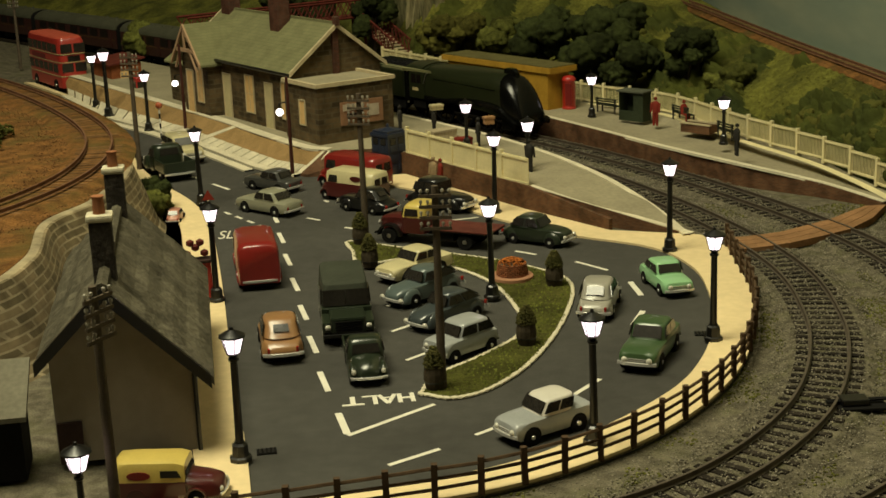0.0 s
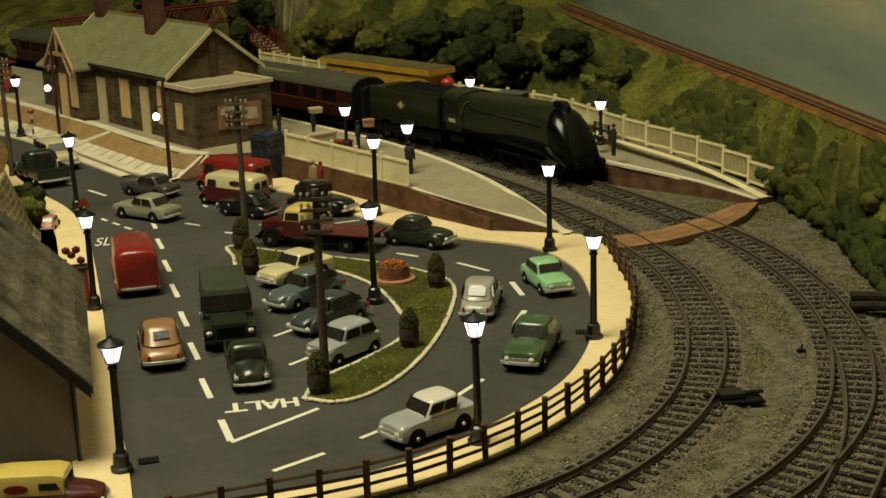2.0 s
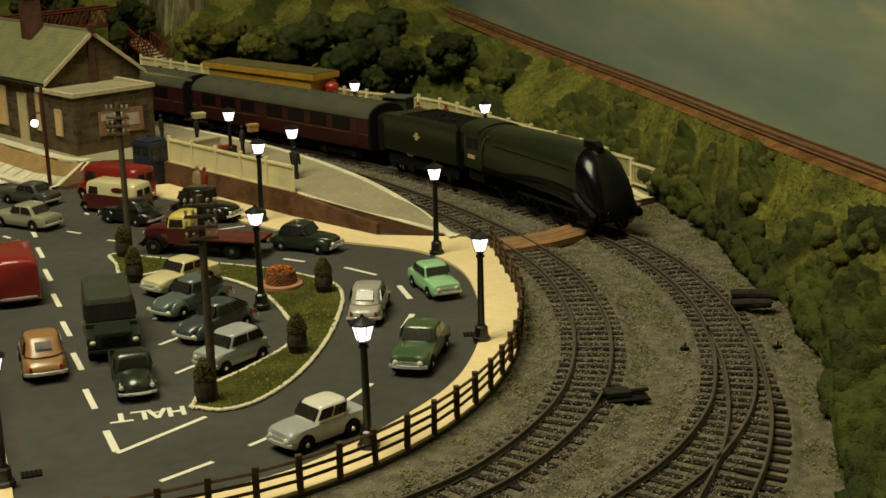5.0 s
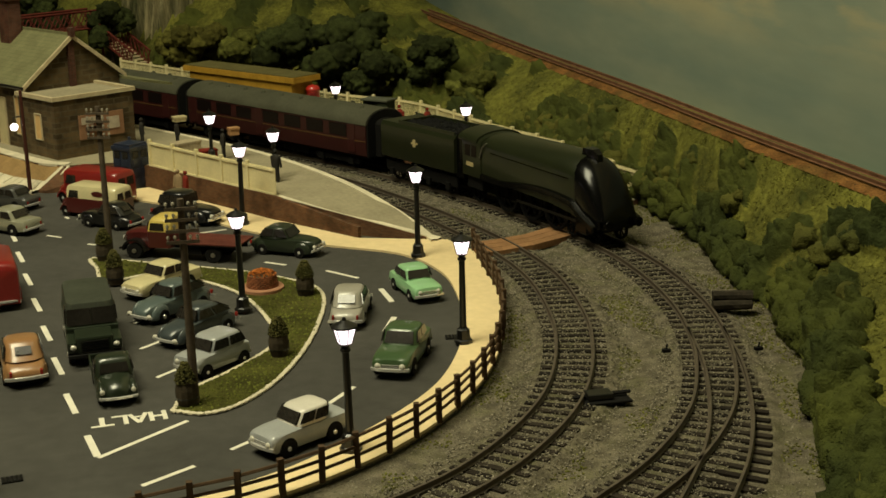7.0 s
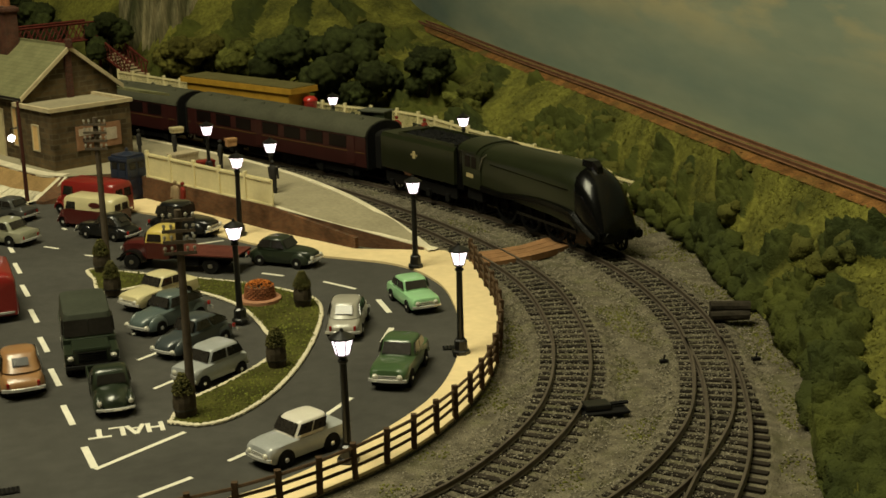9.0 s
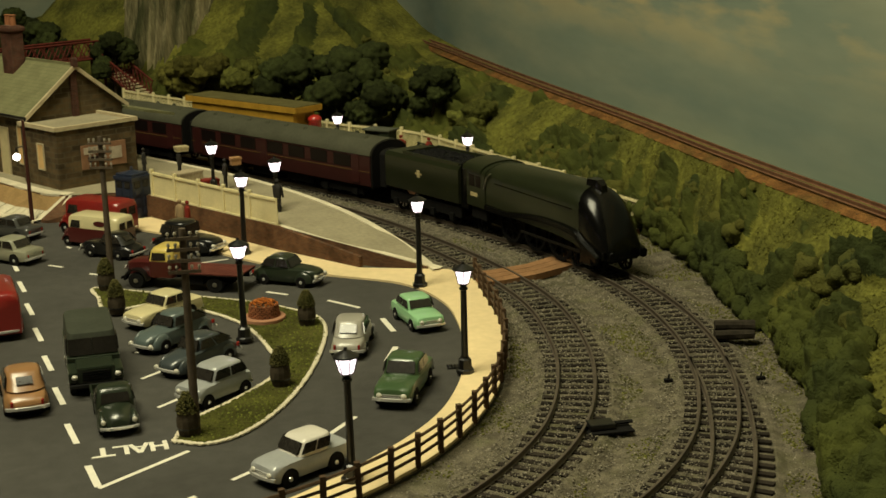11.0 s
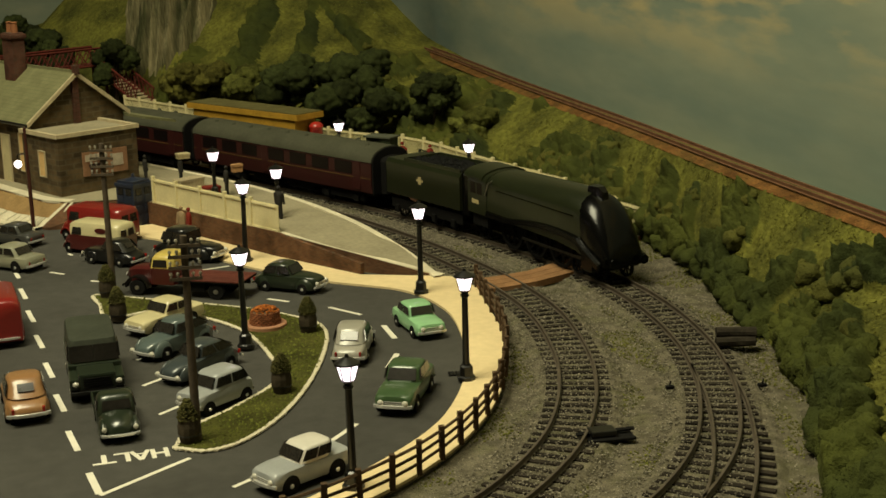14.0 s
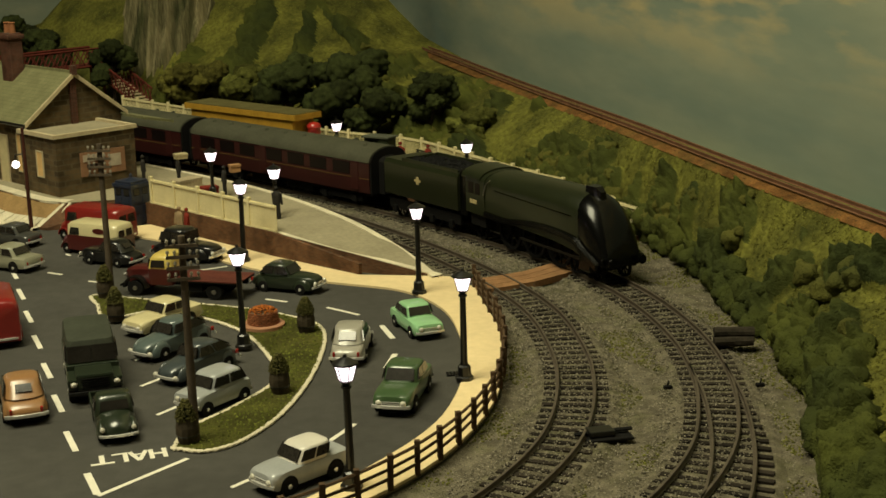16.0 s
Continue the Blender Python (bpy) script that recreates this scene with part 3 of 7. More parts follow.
def locomotive():
    """Streamlined express locomotive; x forward, nose at 0, rail top at z 0."""
    o = thing("steam_locomotive", "dark green streamlined steam locomotive with sloping nose", "locomotive")
    # boiler casing: rounded hump sloping down to a wedge nose
    bm = bmesh.new()
    rows = []
    for x, w, zt, zb, cr in ((-9.3, 1.28, 3.66, 1.55, .6), (-8.0, 1.32, 3.76, 1.5, .8), (-6.0, 1.3, 3.84, 1.45, .9), (-4.6, 1.27, 3.86, 1.4, .92),
                             (-3.6, 1.23, 3.8, 1.25, .95), (-2.8, 1.19, 3.66, 1.1, .97), (-2.1, 1.15, 3.38, 1.0, .97), (-1.5, 1.1, 2.98, .95, .92),
                             (-.95, 1.04, 2.42, .9, .75), (-.52, .96, 1.75, .85, .45), (-.3, .9, 1.25, .8, .15)):
        rows.append(ring_section(x, w, zb, zt, cr, 11))
    loft(bm, rows)
    part("boiler_casing", bm, M["loco"], o, smooth=50)
    # black nose front panel, swept over the front of the casing
    bm = bmesh.new()
    rows = []
    for x, w, zt, zb, cr in ((-3.75, 1.16, 3.8, 2.9, .9), (-3.2, 1.19, 3.76, 2.3, .97), (-2.8, 1.205, 3.68, 1.75, .97), (-2.1, 1.165, 3.4, 1.0, .97), (-1.5, 1.115, 3.0, .92, .92),
                             (-.95, 1.055, 2.44, .87, .75), (-.5, .975, 1.77, .82, .45), (-.26, .92, 1.27, .78, .15)):
        rows.append(ring_section(x, w, zb, zt, cr, 11))
    loft(bm, rows)
    part("nose", bm, M["loco_black"], o, "black wedge nose with parabolic edge", smooth=50)
    # curved running plate valance
    for s in (-1, 1):
        bm = bmesh.new()
        top, bot = [], []
        for k in range(25):
            x = -9.2 + 8.6 * k / 24
            u = (x + 9.2) / 8.6
            h = 1.7 + .32 * math.sin(max(0, min(1, (u - .18) / .62)) * math.pi) - .75 * max(0, u - .72) / .28
            top.append((x, h))
        r = [[(x, s * 1.3, h - .28), (x, s * 1.42, h - .25), (x, s * 1.42, h), (x, s * 1.2, h + .06)] for x, h in top]
        loft(bm, r)
        part("running_plate", bm, M["loco_black"], o, smooth=40)
        bm = bmesh.new()
        box(bm, -2.6, -1.3, s * .95, s * 1.32, .45, 1.25, .1)
        part("cylinder", bm, M["loco_black"], o)
        bm = bmesh.new()
        box(bm, -6.9, -3.3, s * 1.15, s * 1.21, .88, .99)
        box(bm, -3.4, -1.9, s * 1.12, s * 1.2, .86, 1.0)
        part("connecting_rod", bm, M["rod"], o)
        bm = bmesh.new()
        box(bm, -.35, .1, s * .82 - .06, s * .82 + .06, .95, 1.1)
        cyl(bm, (.05, s * .82, 1.03), (.12, s * .82, 1.03), .22, n=12)
        part("buffer", bm, M["loco_black"], o)
    # cab with side cut-outs
    bm = bmesh.new()
    loft(bm, [ring_section(-11.0, 1.32, 1.45, 3.66, .55, 11), ring_section(-9.25, 1.335, 1.45, 3.67, .58, 11)])
    part("cab", bm, M["loco"], o, smooth=50)
    bm = bmesh.new()
    loft(bm, [ring_section(-11.35, 1.36, 3.2, 3.73, .48, 11), ring_section(-9.6, 1.36, 3.2, 3.74, .5, 11)])
    part("cab_roof", bm, M["loco"], o, smooth=50)
    for s in (-1, 1):
        for x0, x1 in ((-10.75, -10.25), (-10.12, -9.65)):
            bm = bmesh.new()
            box(bm, x0, x1, s * 1.31, s * 1.345, 2.45, 3.05, .02)
            part("cab_window", bm, M["window"], o)
        bm = bmesh.new()
        cyl(bm, (-9.3, s * 1.36, 2.5), (-9.05, s * 1.36, 3.1), .03, n=6)
        cyl(bm, (-9.05, s * 1.36, 3.1), (-8.75, s * 1.34, 3.35), .03, n=6)
        part("handrail", bm, M["steel"], o)
        bm = bmesh.new()
        box(bm, -10.6, -9.95, s * 1.32, s * 1.35, 1.95, 2.15)
        part("number_panel", bm, M["emblem"], o, "small cream panel")
        bm = bmesh.new()
        cyl(bm, (-8.5, s * 1.32, 2.9), (-3.6, s * 1.26, 2.8), .025, n=5)
        part("boiler_rail", bm, M["loco_black"], o)
    # chimney, whistle, domes behind the nose
    bm = bmesh.new()
    loft(bm, [[(-3.75, -.36, 3.4), (-3.75, .36, 3.4), (-3.75, .28, 4.06), (-3.75, -.28, 4.06)], [(-3.1, -.32, 3.2), (-3.1, .32, 3.2), (-3.0, .2, 4.06), (-3.0, -.2, 4.06)],
              [(-2.45, -.2, 3.1), (-2.45, .2, 3.1), (-2.5, .14, 3.85), (-2.5, -.14, 3.85)]])
    part("chimney", bm, M["loco_black"], o)
    bm = bmesh.new()
    box(bm, -.6, -.3, -1.15, 1.15, .85, 1.22, .05)
    part("buffer_beam", bm, M["loco_black"], o)
    bm = bmesh.new()
    box(bm, -10.9, -1.0, -.55, .55, .55, 1.5)
    box(bm, -10.8, -9.4, -1.15, 1.15, .8, 1.5)
    part("frames", bm, M["dark"], o)
    bm = bmesh.new()
    lump(bm, (-.72, .0, 1.62), .1, 1, 0)
    part("headlamp", bm, M["white"], o, "small white lamp on the nose")
    # long boiler, short nose: stretch the casing between chimney and cab
    for c in o.children:
        for v in c.data.vertices:
            x = v.co.x / S
            if x < -9.05:
                x -= .55
            elif x < -3.6:
                x = -2.45 + (x + 3.6) * 1.312
            elif x < 0:
                x *= .68
            v.co.x = x * S
    wheels = [wheel_pair(o, x, 1.0) for x in (-8.3, -6.2, -4.1)]
    small = [wheel_pair(o, x, .48) for x in (-2.75, -1.1)] + [wheel_pair(o, -10.9, .55)]
    return o, wheels, small


def tender():
    o = thing("tender", "dark green locomotive tender with coal and cream emblem", "tender")
    bm = bmesh.new()
    loft(bm, [[(x, -1.3, 1.4), (x, -1.33, 1.5), (x, -1.33, 3.2), (x, -1.2, 3.42), (x, 1.2, 3.42), (x, 1.33, 3.2), (x, 1.33, 1.5), (x, 1.3, 1.4)] for x in (-7.7, -.3)])
    part("tank", bm, M["loco"], o, smooth=30)
    bm = bmesh.new()
    for s in (-1, 1):
        box(bm, -6.0, -.4, s * 1.13, s * 1.21, 3.38, 3.6, .03)
    box(bm, -6.0, -5.9, -1.15, 1.15, 3.38, 3.58)
    part("coal_rail", bm, M["loco"], o)
    bm = bmesh.new()
    rnd = random.Random(3)
    for k in range(240):
        lump(bm, (rnd.uniform(-5.8, -.6), rnd.uniform(-1, 1), 3.33 + rnd.uniform(0, .12)), rnd.uniform(.1, .22), 0, .3, rnd)
    tagged(part("coal", bm, M["coal"], o), kind="stuff")
    for s in (-1, 1):
        bm = bmesh.new()
        box(bm, -4.36, -4.08, s * 1.33, s * 1.355, 2.3, 2.72, .02)
        box(bm, -4.55, -3.88, s * 1.33, s * 1.345, 2.46, 2.56, .02)
        part("emblem", bm, M["emblem"], o, "cream crest on the tender side")
        bm = bmesh.new()
        box(bm, -7.6, -.4, s * 1.0, s * 1.1, .55, 1.15, .04)
        for x in (-6.9, -5.0, -3.1, -1.2):
            box(bm, x - .18, x + .18, s * 1.1, s * 1.22, .35, .75)
        part("frame", bm, M["dark"], o)
    bm = bmesh.new()
    loft(bm, [ring_section(x, 1.15, 1.2, 3.75, .35) for x in (-.35, .35)])
    part("gangway", bm, M["loco_black"], o)
    for c in o.children:
        c.data.transform(Matrix.Diagonal((.89, 1, .95, 1)))
    w = [wheel_pair(o, x, .6) for x in (-6.1, -4.5, -2.9, -1.3)]
    return o, w


def coach():
    o = thing("passenger_coach", "maroon passenger coach with a grey curved roof", "railway coach", group="coaches of the train")
    L = 17.0
    bm = bmesh.new()
    loft(bm, [[(x, -1.34, 1.0), (x, -1.41, 1.6), (x, -1.38, 2.9), (x, 1.38, 2.9), (x, 1.41, 1.6), (x, 1.34, 1.0)] for x in (-L, 0)])
    part("body", bm, M["maroon"], o, smooth=30)
    bm = bmesh.new()
    loft(bm, [[(x, math.cos(a) * (1.42), 2.88 + math.sin(a) * .86) for a in [math.pi * i / 14 for i in range(15)]] for x in (-L - .05, .05)])
    part("roof", bm, M["roof_grey"], o, smooth=50)
    for x in (-L, 0):
        s = 1 if x == 0 else -1
        bm = bmesh.new()
        loft(bm, [ring_section(x + s * k, 1.33, .95, 3.68, .75) for k in (0, .12)])
        loft(bm, [ring_section(x + s * k, .75, .95, 3.2, .3) for k in (.1, .55)])
        part("gangway", bm, M["dark"], o)
    for s in (-1, 1):
        for i in range(7):
            x = -1.6 - i * 2.05 - (.6 if i > 3 else 0)
            bm = bmesh.new()
            box(bm, x - 1.5, x, s * 1.36, s * 1.415, 2.02, 2.78, .03)
            part("window", bm, M["window"], o)
        for x in (-.9, -9.3, -L + .9):
            bm = bmesh.new()
            box(bm, x - .6, x, s * 1.37, s * 1.43, 1.15, 2.85, .02)
            part("door", bm, M["maroon"], o)
        bm = bmesh.new()
        box(bm, -L, 0, s * 1.395, s * 1.42, 1.87, 1.9)
        part("lining", bm, M["lining"], o)
    rnd = random.Random(8)
    for i in range(9):
        bm = bmesh.new()
        turned(bm, [(.12, 3.6), (.15, 3.68), (.1, 3.8), (.02, 3.82)], -1.3 - i * 1.8, rnd.choice((-.45, .45)), 8)
        part("roof_vent", bm, M["roof_grey"], o)
    bm = bmesh.new()
    box(bm, -L + .2, -.2, -1.05, 1.05, .75, 1.05)
    for x in (-6.8, -10.2):
        box(bm, x - 1.2, x + 1.2, -.9, .9, .35, .8)
    part("underframe", bm, M["dark"], o)
    wheels = []
    for c in (-2.9, -L + 2.9):
        bm = bmesh.new()
        for s in (-1, 1):
            box(bm, c - 1.9, c + 1.9, s * .95, s * 1.05, .35, .75, .04)
            for d in (-1.3, 1.3):
                box(bm, c + d - .2, c + d + .2, s * 1.0, s * 1.18, .3, .7)
        part("bogie", bm, M["dark"], o)
        wheels += [wheel_pair(o, c + d, .46) for d in (-1.3, 1.3)]
    for c in o.children:
        if c not in wheels:
            c.data.transform(Matrix.Diagonal((1, 1, .93, 1)))
    return o, wheels


TRAIN_LINE = glide(to3(TRACK2, 3.5), 3)
RUN = [0.0]
for a, b in zip(TRAIN_LINE, TRAIN_LINE[1:]):
    RUN.append(RUN[-1] + (b - a).length)


def on_line(s):
    k = int(np.clip(np.searchsorted(RUN, s) - 1, 0, len(RUN) - 2))
    return TRAIN_LINE[k].lerp(TRAIN_LINE[k + 1], (s - RUN[k]) / (RUN[k + 1] - RUN[k]))


# way of the nose along the line, in millimetres, against the clock
NOSE = [(0.0, 1469), (0.5, 1523), (1.0, 1577), (1.5, 1631), (2.0, 1681), (2.5, 1729), (3.0, 1769), (3.5, 1799), (4.0, 1820), (5.0, 1846), (6.0, 1859),
        (6.5, 1863), (7.0, 1866), (7.5, 1868), (8.0, 1869), (16.0, 1869)]


def nose_at(t):
    return float(np.interp(t, [n[0] for n in NOSE], [n[1] for n in NOSE]))


def ride(front, rear, nose):
    """Pose of a vehicle whose pivots ride the line at front and rear metres behind the train's nose; its origin lies at ahead."""
    a, b = on_line(nose - front), on_line(nose - rear)
    d = a - b
    return a, math.degrees(math.atan2(d.y, d.x))


LOCO, DRIVERS, LOCO_WHEELS = locomotive()
TENDER, TENDER_WHEELS = tender()
COACHES = [coach() for _ in range(5)]
K = 1000 * S
# each vehicle: object, its start behind the nose, front and rear pivots behind its start (metres of the full-size train)
CONSIST = [(LOCO, 0.0, 2.0, 10.0), (TENDER, 12.05, 1.3, 5.8)] + [(c[0], 20.75 + 18.1 * i, 2.9, 14.1) for i, c in enumerate(COACHES)]


def vehicle_pose(start, f, r, t):
    n = nose_at(t)
    p, h = ride((start + f) * K, (start + r) * K, n)
    d = Vector((math.cos(radians(h)), math.sin(radians(h)), 0)) * f * K
    q = p + d
    return pose(q.x / 1000, q.y / 1000, q.z / 1000, 0, 0, h)


def motions():
    """All that moves: the train, vehicle by vehicle, and its wheels."""
    times = [i * 0.25 for i in range(33)] + [12.0, 16.0]
    for ob, start, f, r in CONSIST:
        walk(ob, [(t, vehicle_pose(start, f, r, t)) for t in times])
    fine = [i * 0.1 for i in range(81)] + [12.0, 16.0]
    for group, radius in ((DRIVERS, 1.0), (LOCO_WHEELS, .5), (TENDER_WHEELS, .63)):
        for w in group:
            at = w.matrix_basis.translation.copy()
            walk(w, [(t, Matrix.Translation(at) @ Matrix.Rotation((nose_at(t) - NOSE[0][1]) / (radius * K), 4, "Y")) for t in fine])

# ---- buildings ----
M["oak"] = mat("pale_pink_timber", (0.42, 0.27, 0.16), 0.7, vary=0.2, scale=200)
# Cream boards; the glow of the wall lamps is put into this colour.
M["board_lit"] = mat("lamplit_cream_board", (0.7, 0.46, 0.2), 0.6, vary=0.15, scale=200)
M["cream_door"] = mat("cream_door", (0.55, 0.47, 0.27), 0.6, vary=0.12, scale=200)
M["poster"] = mat("brown_poster", (0.30, 0.16, 0.09), 0.6, vary=0.2, scale=200)
M["poster_pale"] = mat("pale_poster_patch", (0.5, 0.42, 0.32), 0.6, vary=0.2, scale=200)
# Dark poster print; also painted on slabs as the shade of open doorways.
M["dark_print_and_shade"] = mat("dark_poster_and_doorway_shade", (0.05, 0.03, 0.025), 0.6, vary=0.2, scale=200)
M["red_brown"] = mat("red_brown_ironwork", (0.13, 0.028, 0.02), 0.6, vary=0.3, scale=150)
M["chimney_brick"] = brick_mat("dark_chimney_brick", (0.10, 0.04, 0.025), (0.07, 0.03, 0.02), (0.08, 0.06, 0.045), 0.003, 0.001)
M["pot"] = mat("clay_pot", (0.32, 0.13, 0.06), 0.8, vary=0.2)
Q = 0.0762   # metres of the full-size thing for a plan millimetre


def qbox(bm, u0, u1, v0, v1, z0, z1, bevel=0.0):
    return box(bm, u0 * Q, u1 * Q, -v1 * Q, -v0 * Q, z0 * Q, z1 * Q, bevel)


def qloft(bm, rings):
    return loft(bm, [[(u * Q, -v * Q, z * Q) for u, v, z in r] for r in rings])


def gable_walls(parent, u0, u1, v0, v1, eave, ridge, material, name="wall"):
    vm = (v0 + v1) / 2
    bm = bmesh.new()
    qloft(bm, [[(u, v0, 0), (u, v0, eave), (u, vm, ridge), (u, v1, eave), (u, v1, 0)] for u in (u0, u1)])
    return part(name, bm, material, parent)


def gable_roof(parent, u0, u1, v0, v1, eave, ridge, material, over=4, thick=1.6, name="roof"):
    vm = (v0 + v1) / 2
    k = (ridge - eave) / (vm - v0)
    out = []
    for s, ve in ((-1, v0 - over), (1, v1 + over)):
        ze = ridge - abs(ve - vm) * k
        bm = bmesh.new()
        qloft(bm, [[(u, vm, ridge + .1), (u, vm, ridge + thick + .3), (u, ve, ze + thick), (u, ve, ze)] for u in (u0, u1)])
        out.append(part(name, bm, material, parent))
    return out


def bargeboards(parent, u, v0, v1, eave, ridge, material, over=4, w=3.2):
    vm = (v0 + v1) / 2
    k = (ridge - eave) / (vm - v0)
    for ve in (v0 - over, v1 + over):
        ze = ridge - abs(ve - vm) * k
        bm = bmesh.new()
        qloft(bm, [[(u - .8, v, z - w + 2), (u + .8, v, z - w + 2), (u + .8, v, z + 2.4), (u - .8, v, z + 2.4)] for v, z in ((vm, ridge), (ve, ze))])
        part("bargeboard", bm, material, parent)


def window_on(parent, u, v, z, w, h, glass, frame="trim", face="front", bars=(1, 1), name="window"):
    """A framed opening proud of a wall. face: front (towards lower v) or end (towards lower u)."""
    def b(bm, a0, a1, d0, d1, z0, z1):
        if face == "front":
            qbox(bm, a0, a1, v - d1, v - d0, z0, z1)
        else:
            qbox(bm, u - d1, u - d0, a0, a1, z0, z1)
    c = u if face == "front" else v
    bm = bmesh.new()
    b(bm, c - w / 2, c + w / 2, -.3, .4, z, z + h)
    win = part(name, bm, M[glass], parent)
    bm = bmesh.new()
    for a0, a1, z0, z1 in ((c - w / 2 - 1, c - w / 2, z - 1, z + h + 1), (c + w / 2, c + w / 2 + 1, z - 1, z + h + 1), (c - w / 2, c + w / 2, z + h, z + h + 1), (c - w / 2, c + w / 2, z - 1, z)):
        b(bm, a0, a1, -.3, .9, z0, z1)
    part("frame", bm, M[frame], win)
    bm = bmesh.new()
    for i in range(bars[0]):
        a = c - w / 2 + w * (i + 1) / (bars[0] + 1)
        b(bm, a - .25, a + .25, .4, .7, z, z + h)
    for i in range(bars[1]):
        a = z + h * (i + 1) / (bars[1] + 1)
        b(bm, c - w / 2, c + w / 2, .4, .7, a - .25, a + .25)
    if bars != (0, 0):
        part("glazing_bar", bm, M[frame], win)
    return win


def station():
    o = thing("station_building", "stone station building with green slate roof and porch gable", "station", -282, 1021, 16.2, 134.4)
    # flat-roofed end block
    bm = bmesh.new()
    qbox(bm, 0, 52, 1, 68, 0, 44)
    part("annex", bm, M["stone"], o)
    bm = bmesh.new()
    for a in ((-1.5, 53, -1, 2.2), (-1.5, 53, 66.5, 70), (-1.5, 1.6, 2.2, 66.5)):
        qbox(bm, *a, 44, 47)
    part("parapet", bm, M["trim"], o, "pale stone parapet")
    bm = bmesh.new()
    qbox(bm, 1.6, 52, 2.2, 66.5, 44, 45)
    part("flat_roof", bm, M["tarmac_platform"], o)
    gable_walls(o, 52, 246, 8, 90, 51, 83, M["stone"])
    gable_roof(o, 48, 250, 8, 90, 51, 83, M["slate"])
    bargeboards(o, 48.5, 8, 90, 51, 83, M["trim"])
    bargeboards(o, 249.5, 8, 90, 51, 83, M["trim"])
    bm = bmesh.new()
    qbox(bm, 48, 250, 48, 50, 84, 86)
    part("ridge", bm, M["slate"], o)
    bm = bmesh.new()
    qbox(bm, 46.5, 51, 47, 51, 83, 90)
    part("finial", bm, M["chimney_brick"], o)
    # dark flue up the gable end
    bm = bmesh.new()
    qbox(bm, 49.5, 52.5, 45.5, 50.5, 40, 82)
    part("gable_flue", bm, M["chimney_brick"], o)
    for u, v in ((128, 41), (235, 49)):
        bm = bmesh.new()
        qbox(bm, u - 8, u + 8, v - 6, v + 6, 70, 112, .1)
        ch = part("chimney", bm, M["chimney_brick"], o, "dark brick chimney")
        bm = bmesh.new()
        qbox(bm, u - 9.5, u + 9.5, v - 7.5, v + 7.5, 107, 111, .1)
        part("cap", bm, M["chimney_brick"], ch)
        for d in (-4, 4):
            bm = bmesh.new()
            turned(bm, [(.2, 112 * Q), (.17, 119 * Q), (.22, 120 * Q), (.1, 120.5 * Q)], (u + d) * Q, -v * Q, 10)
            part("pot", bm, M["pot"], ch)
    # gutter
    bm = bmesh.new()
    cyl(bm, (48 * Q, -3.3 * Q, 48.6 * Q), (250 * Q, -3.3 * Q, 48.6 * Q), .1, n=8)
    part("gutter", bm, M["black"], o)
    bm = bmesh.new()
    cyl(bm, (54 * Q, -6.5 * Q, 0), (54 * Q, -6.5 * Q, 48 * Q), .07, n=8)
    part("downpipe", bm, M["black"], o)
    # openings along the front
    for u, w, z0, h, k, nm in ((64, 11, 12, 28, "board_lit", "window"), (92, 12, 1, 36, "cream_door", "door"), (126, 14, 10, 30, "board_lit", "window"),
                               (168, 13, 1, 36, "cream_door", "door")):
        window_on(o, u, 8, z0, w, h, k, bars=(1, 1) if nm == "window" else (0, 0), name=nm)
    window_on(o, 24, 1, 14, 8, 18, "board_lit", name="notice_board", bars=(0, 0))
    # porch gable
    bm = bmesh.new()
    qloft(bm, [[(180, v, 0), (180, v, 48), (205, v, 76), (230, v, 48), (230, v, 0)] for v in (-4, 30)])
    part("porch", bm, M["stone"], o)
    for s in (-1, 1):
        bm = bmesh.new()
        ue = 205 + s * 29
        qloft(bm, [[(205, v, 76.5), (205, v, 78.4), (ue, v, 45.6), (ue, v, 43.6)] for v in (-12, 48)])
        part("porch_roof", bm, M["slate"], o)
        bm = bmesh.new()
        qloft(bm, [[(205, v, 75), (205, v, 79), (ue, v, 46.4), (ue, v, 42.6)] for v in (-13.4, -11.8)])
        part("bargeboard", bm, M["oak"], o, "pale pink timber bargeboard")
    bm = bmesh.new()
    qbox(bm, 187, 223, -13, -11.6, 55, 58)
    qbox(bm, 203.8, 206.2, -13, -11.6, 56, 76)
    for s in (-1, 1):
        qloft(bm, [[(205 + s * a, v, z), (205 + s * (a + 2), v, z)] + [(205 + s * (a + 2), v2, z), (205 + s * a, v2, z)] for a, v, v2, z in ((20, -13, -11.6, 40), (9, -13, -11.6, 55))])
    part("truss", bm, M["oak"], o, "pale timber porch truss")
    window_on(o, 196, -4, 12, 11, 28, "board_lit")
    window_on(o, 216, -4, 1, 12, 36, "board_lit", name="door", bars=(0, 0))
    # low wing at the far end
    gable_walls(o, 246, 296, 12, 80, 38, 60, M["stone"], "wing_wall")
    gable_roof(o, 246, 299, 12, 80, 38, 60, M["slate"], name="wing_roof")
    # poster on the end block
    bm = bmesh.new()
    qbox(bm, -1.0, .5, 20, 58, 13, 31)
    po = part("poster", bm, M["poster"], o, "brown framed poster with a dark animal shape")
    bm = bmesh.new()
    qbox(bm, -1.5, -1.0, 22, 40, 24, 29)
    qbox(bm, -1.5, -1.0, 45, 54, 18, 27)
    part("patch", bm, M["poster_pale"], po)
    bm = bmesh.new()
    qbox(bm, -1.9, -1.5, 25, 37, 18.5, 22, .1)
    qbox(bm, -1.9, -1.5, 35, 39, 21, 25, .1)
    for v in (26, 35):
        qbox(bm, -1.9, -1.5, v, v + 1.5, 14.5, 19)
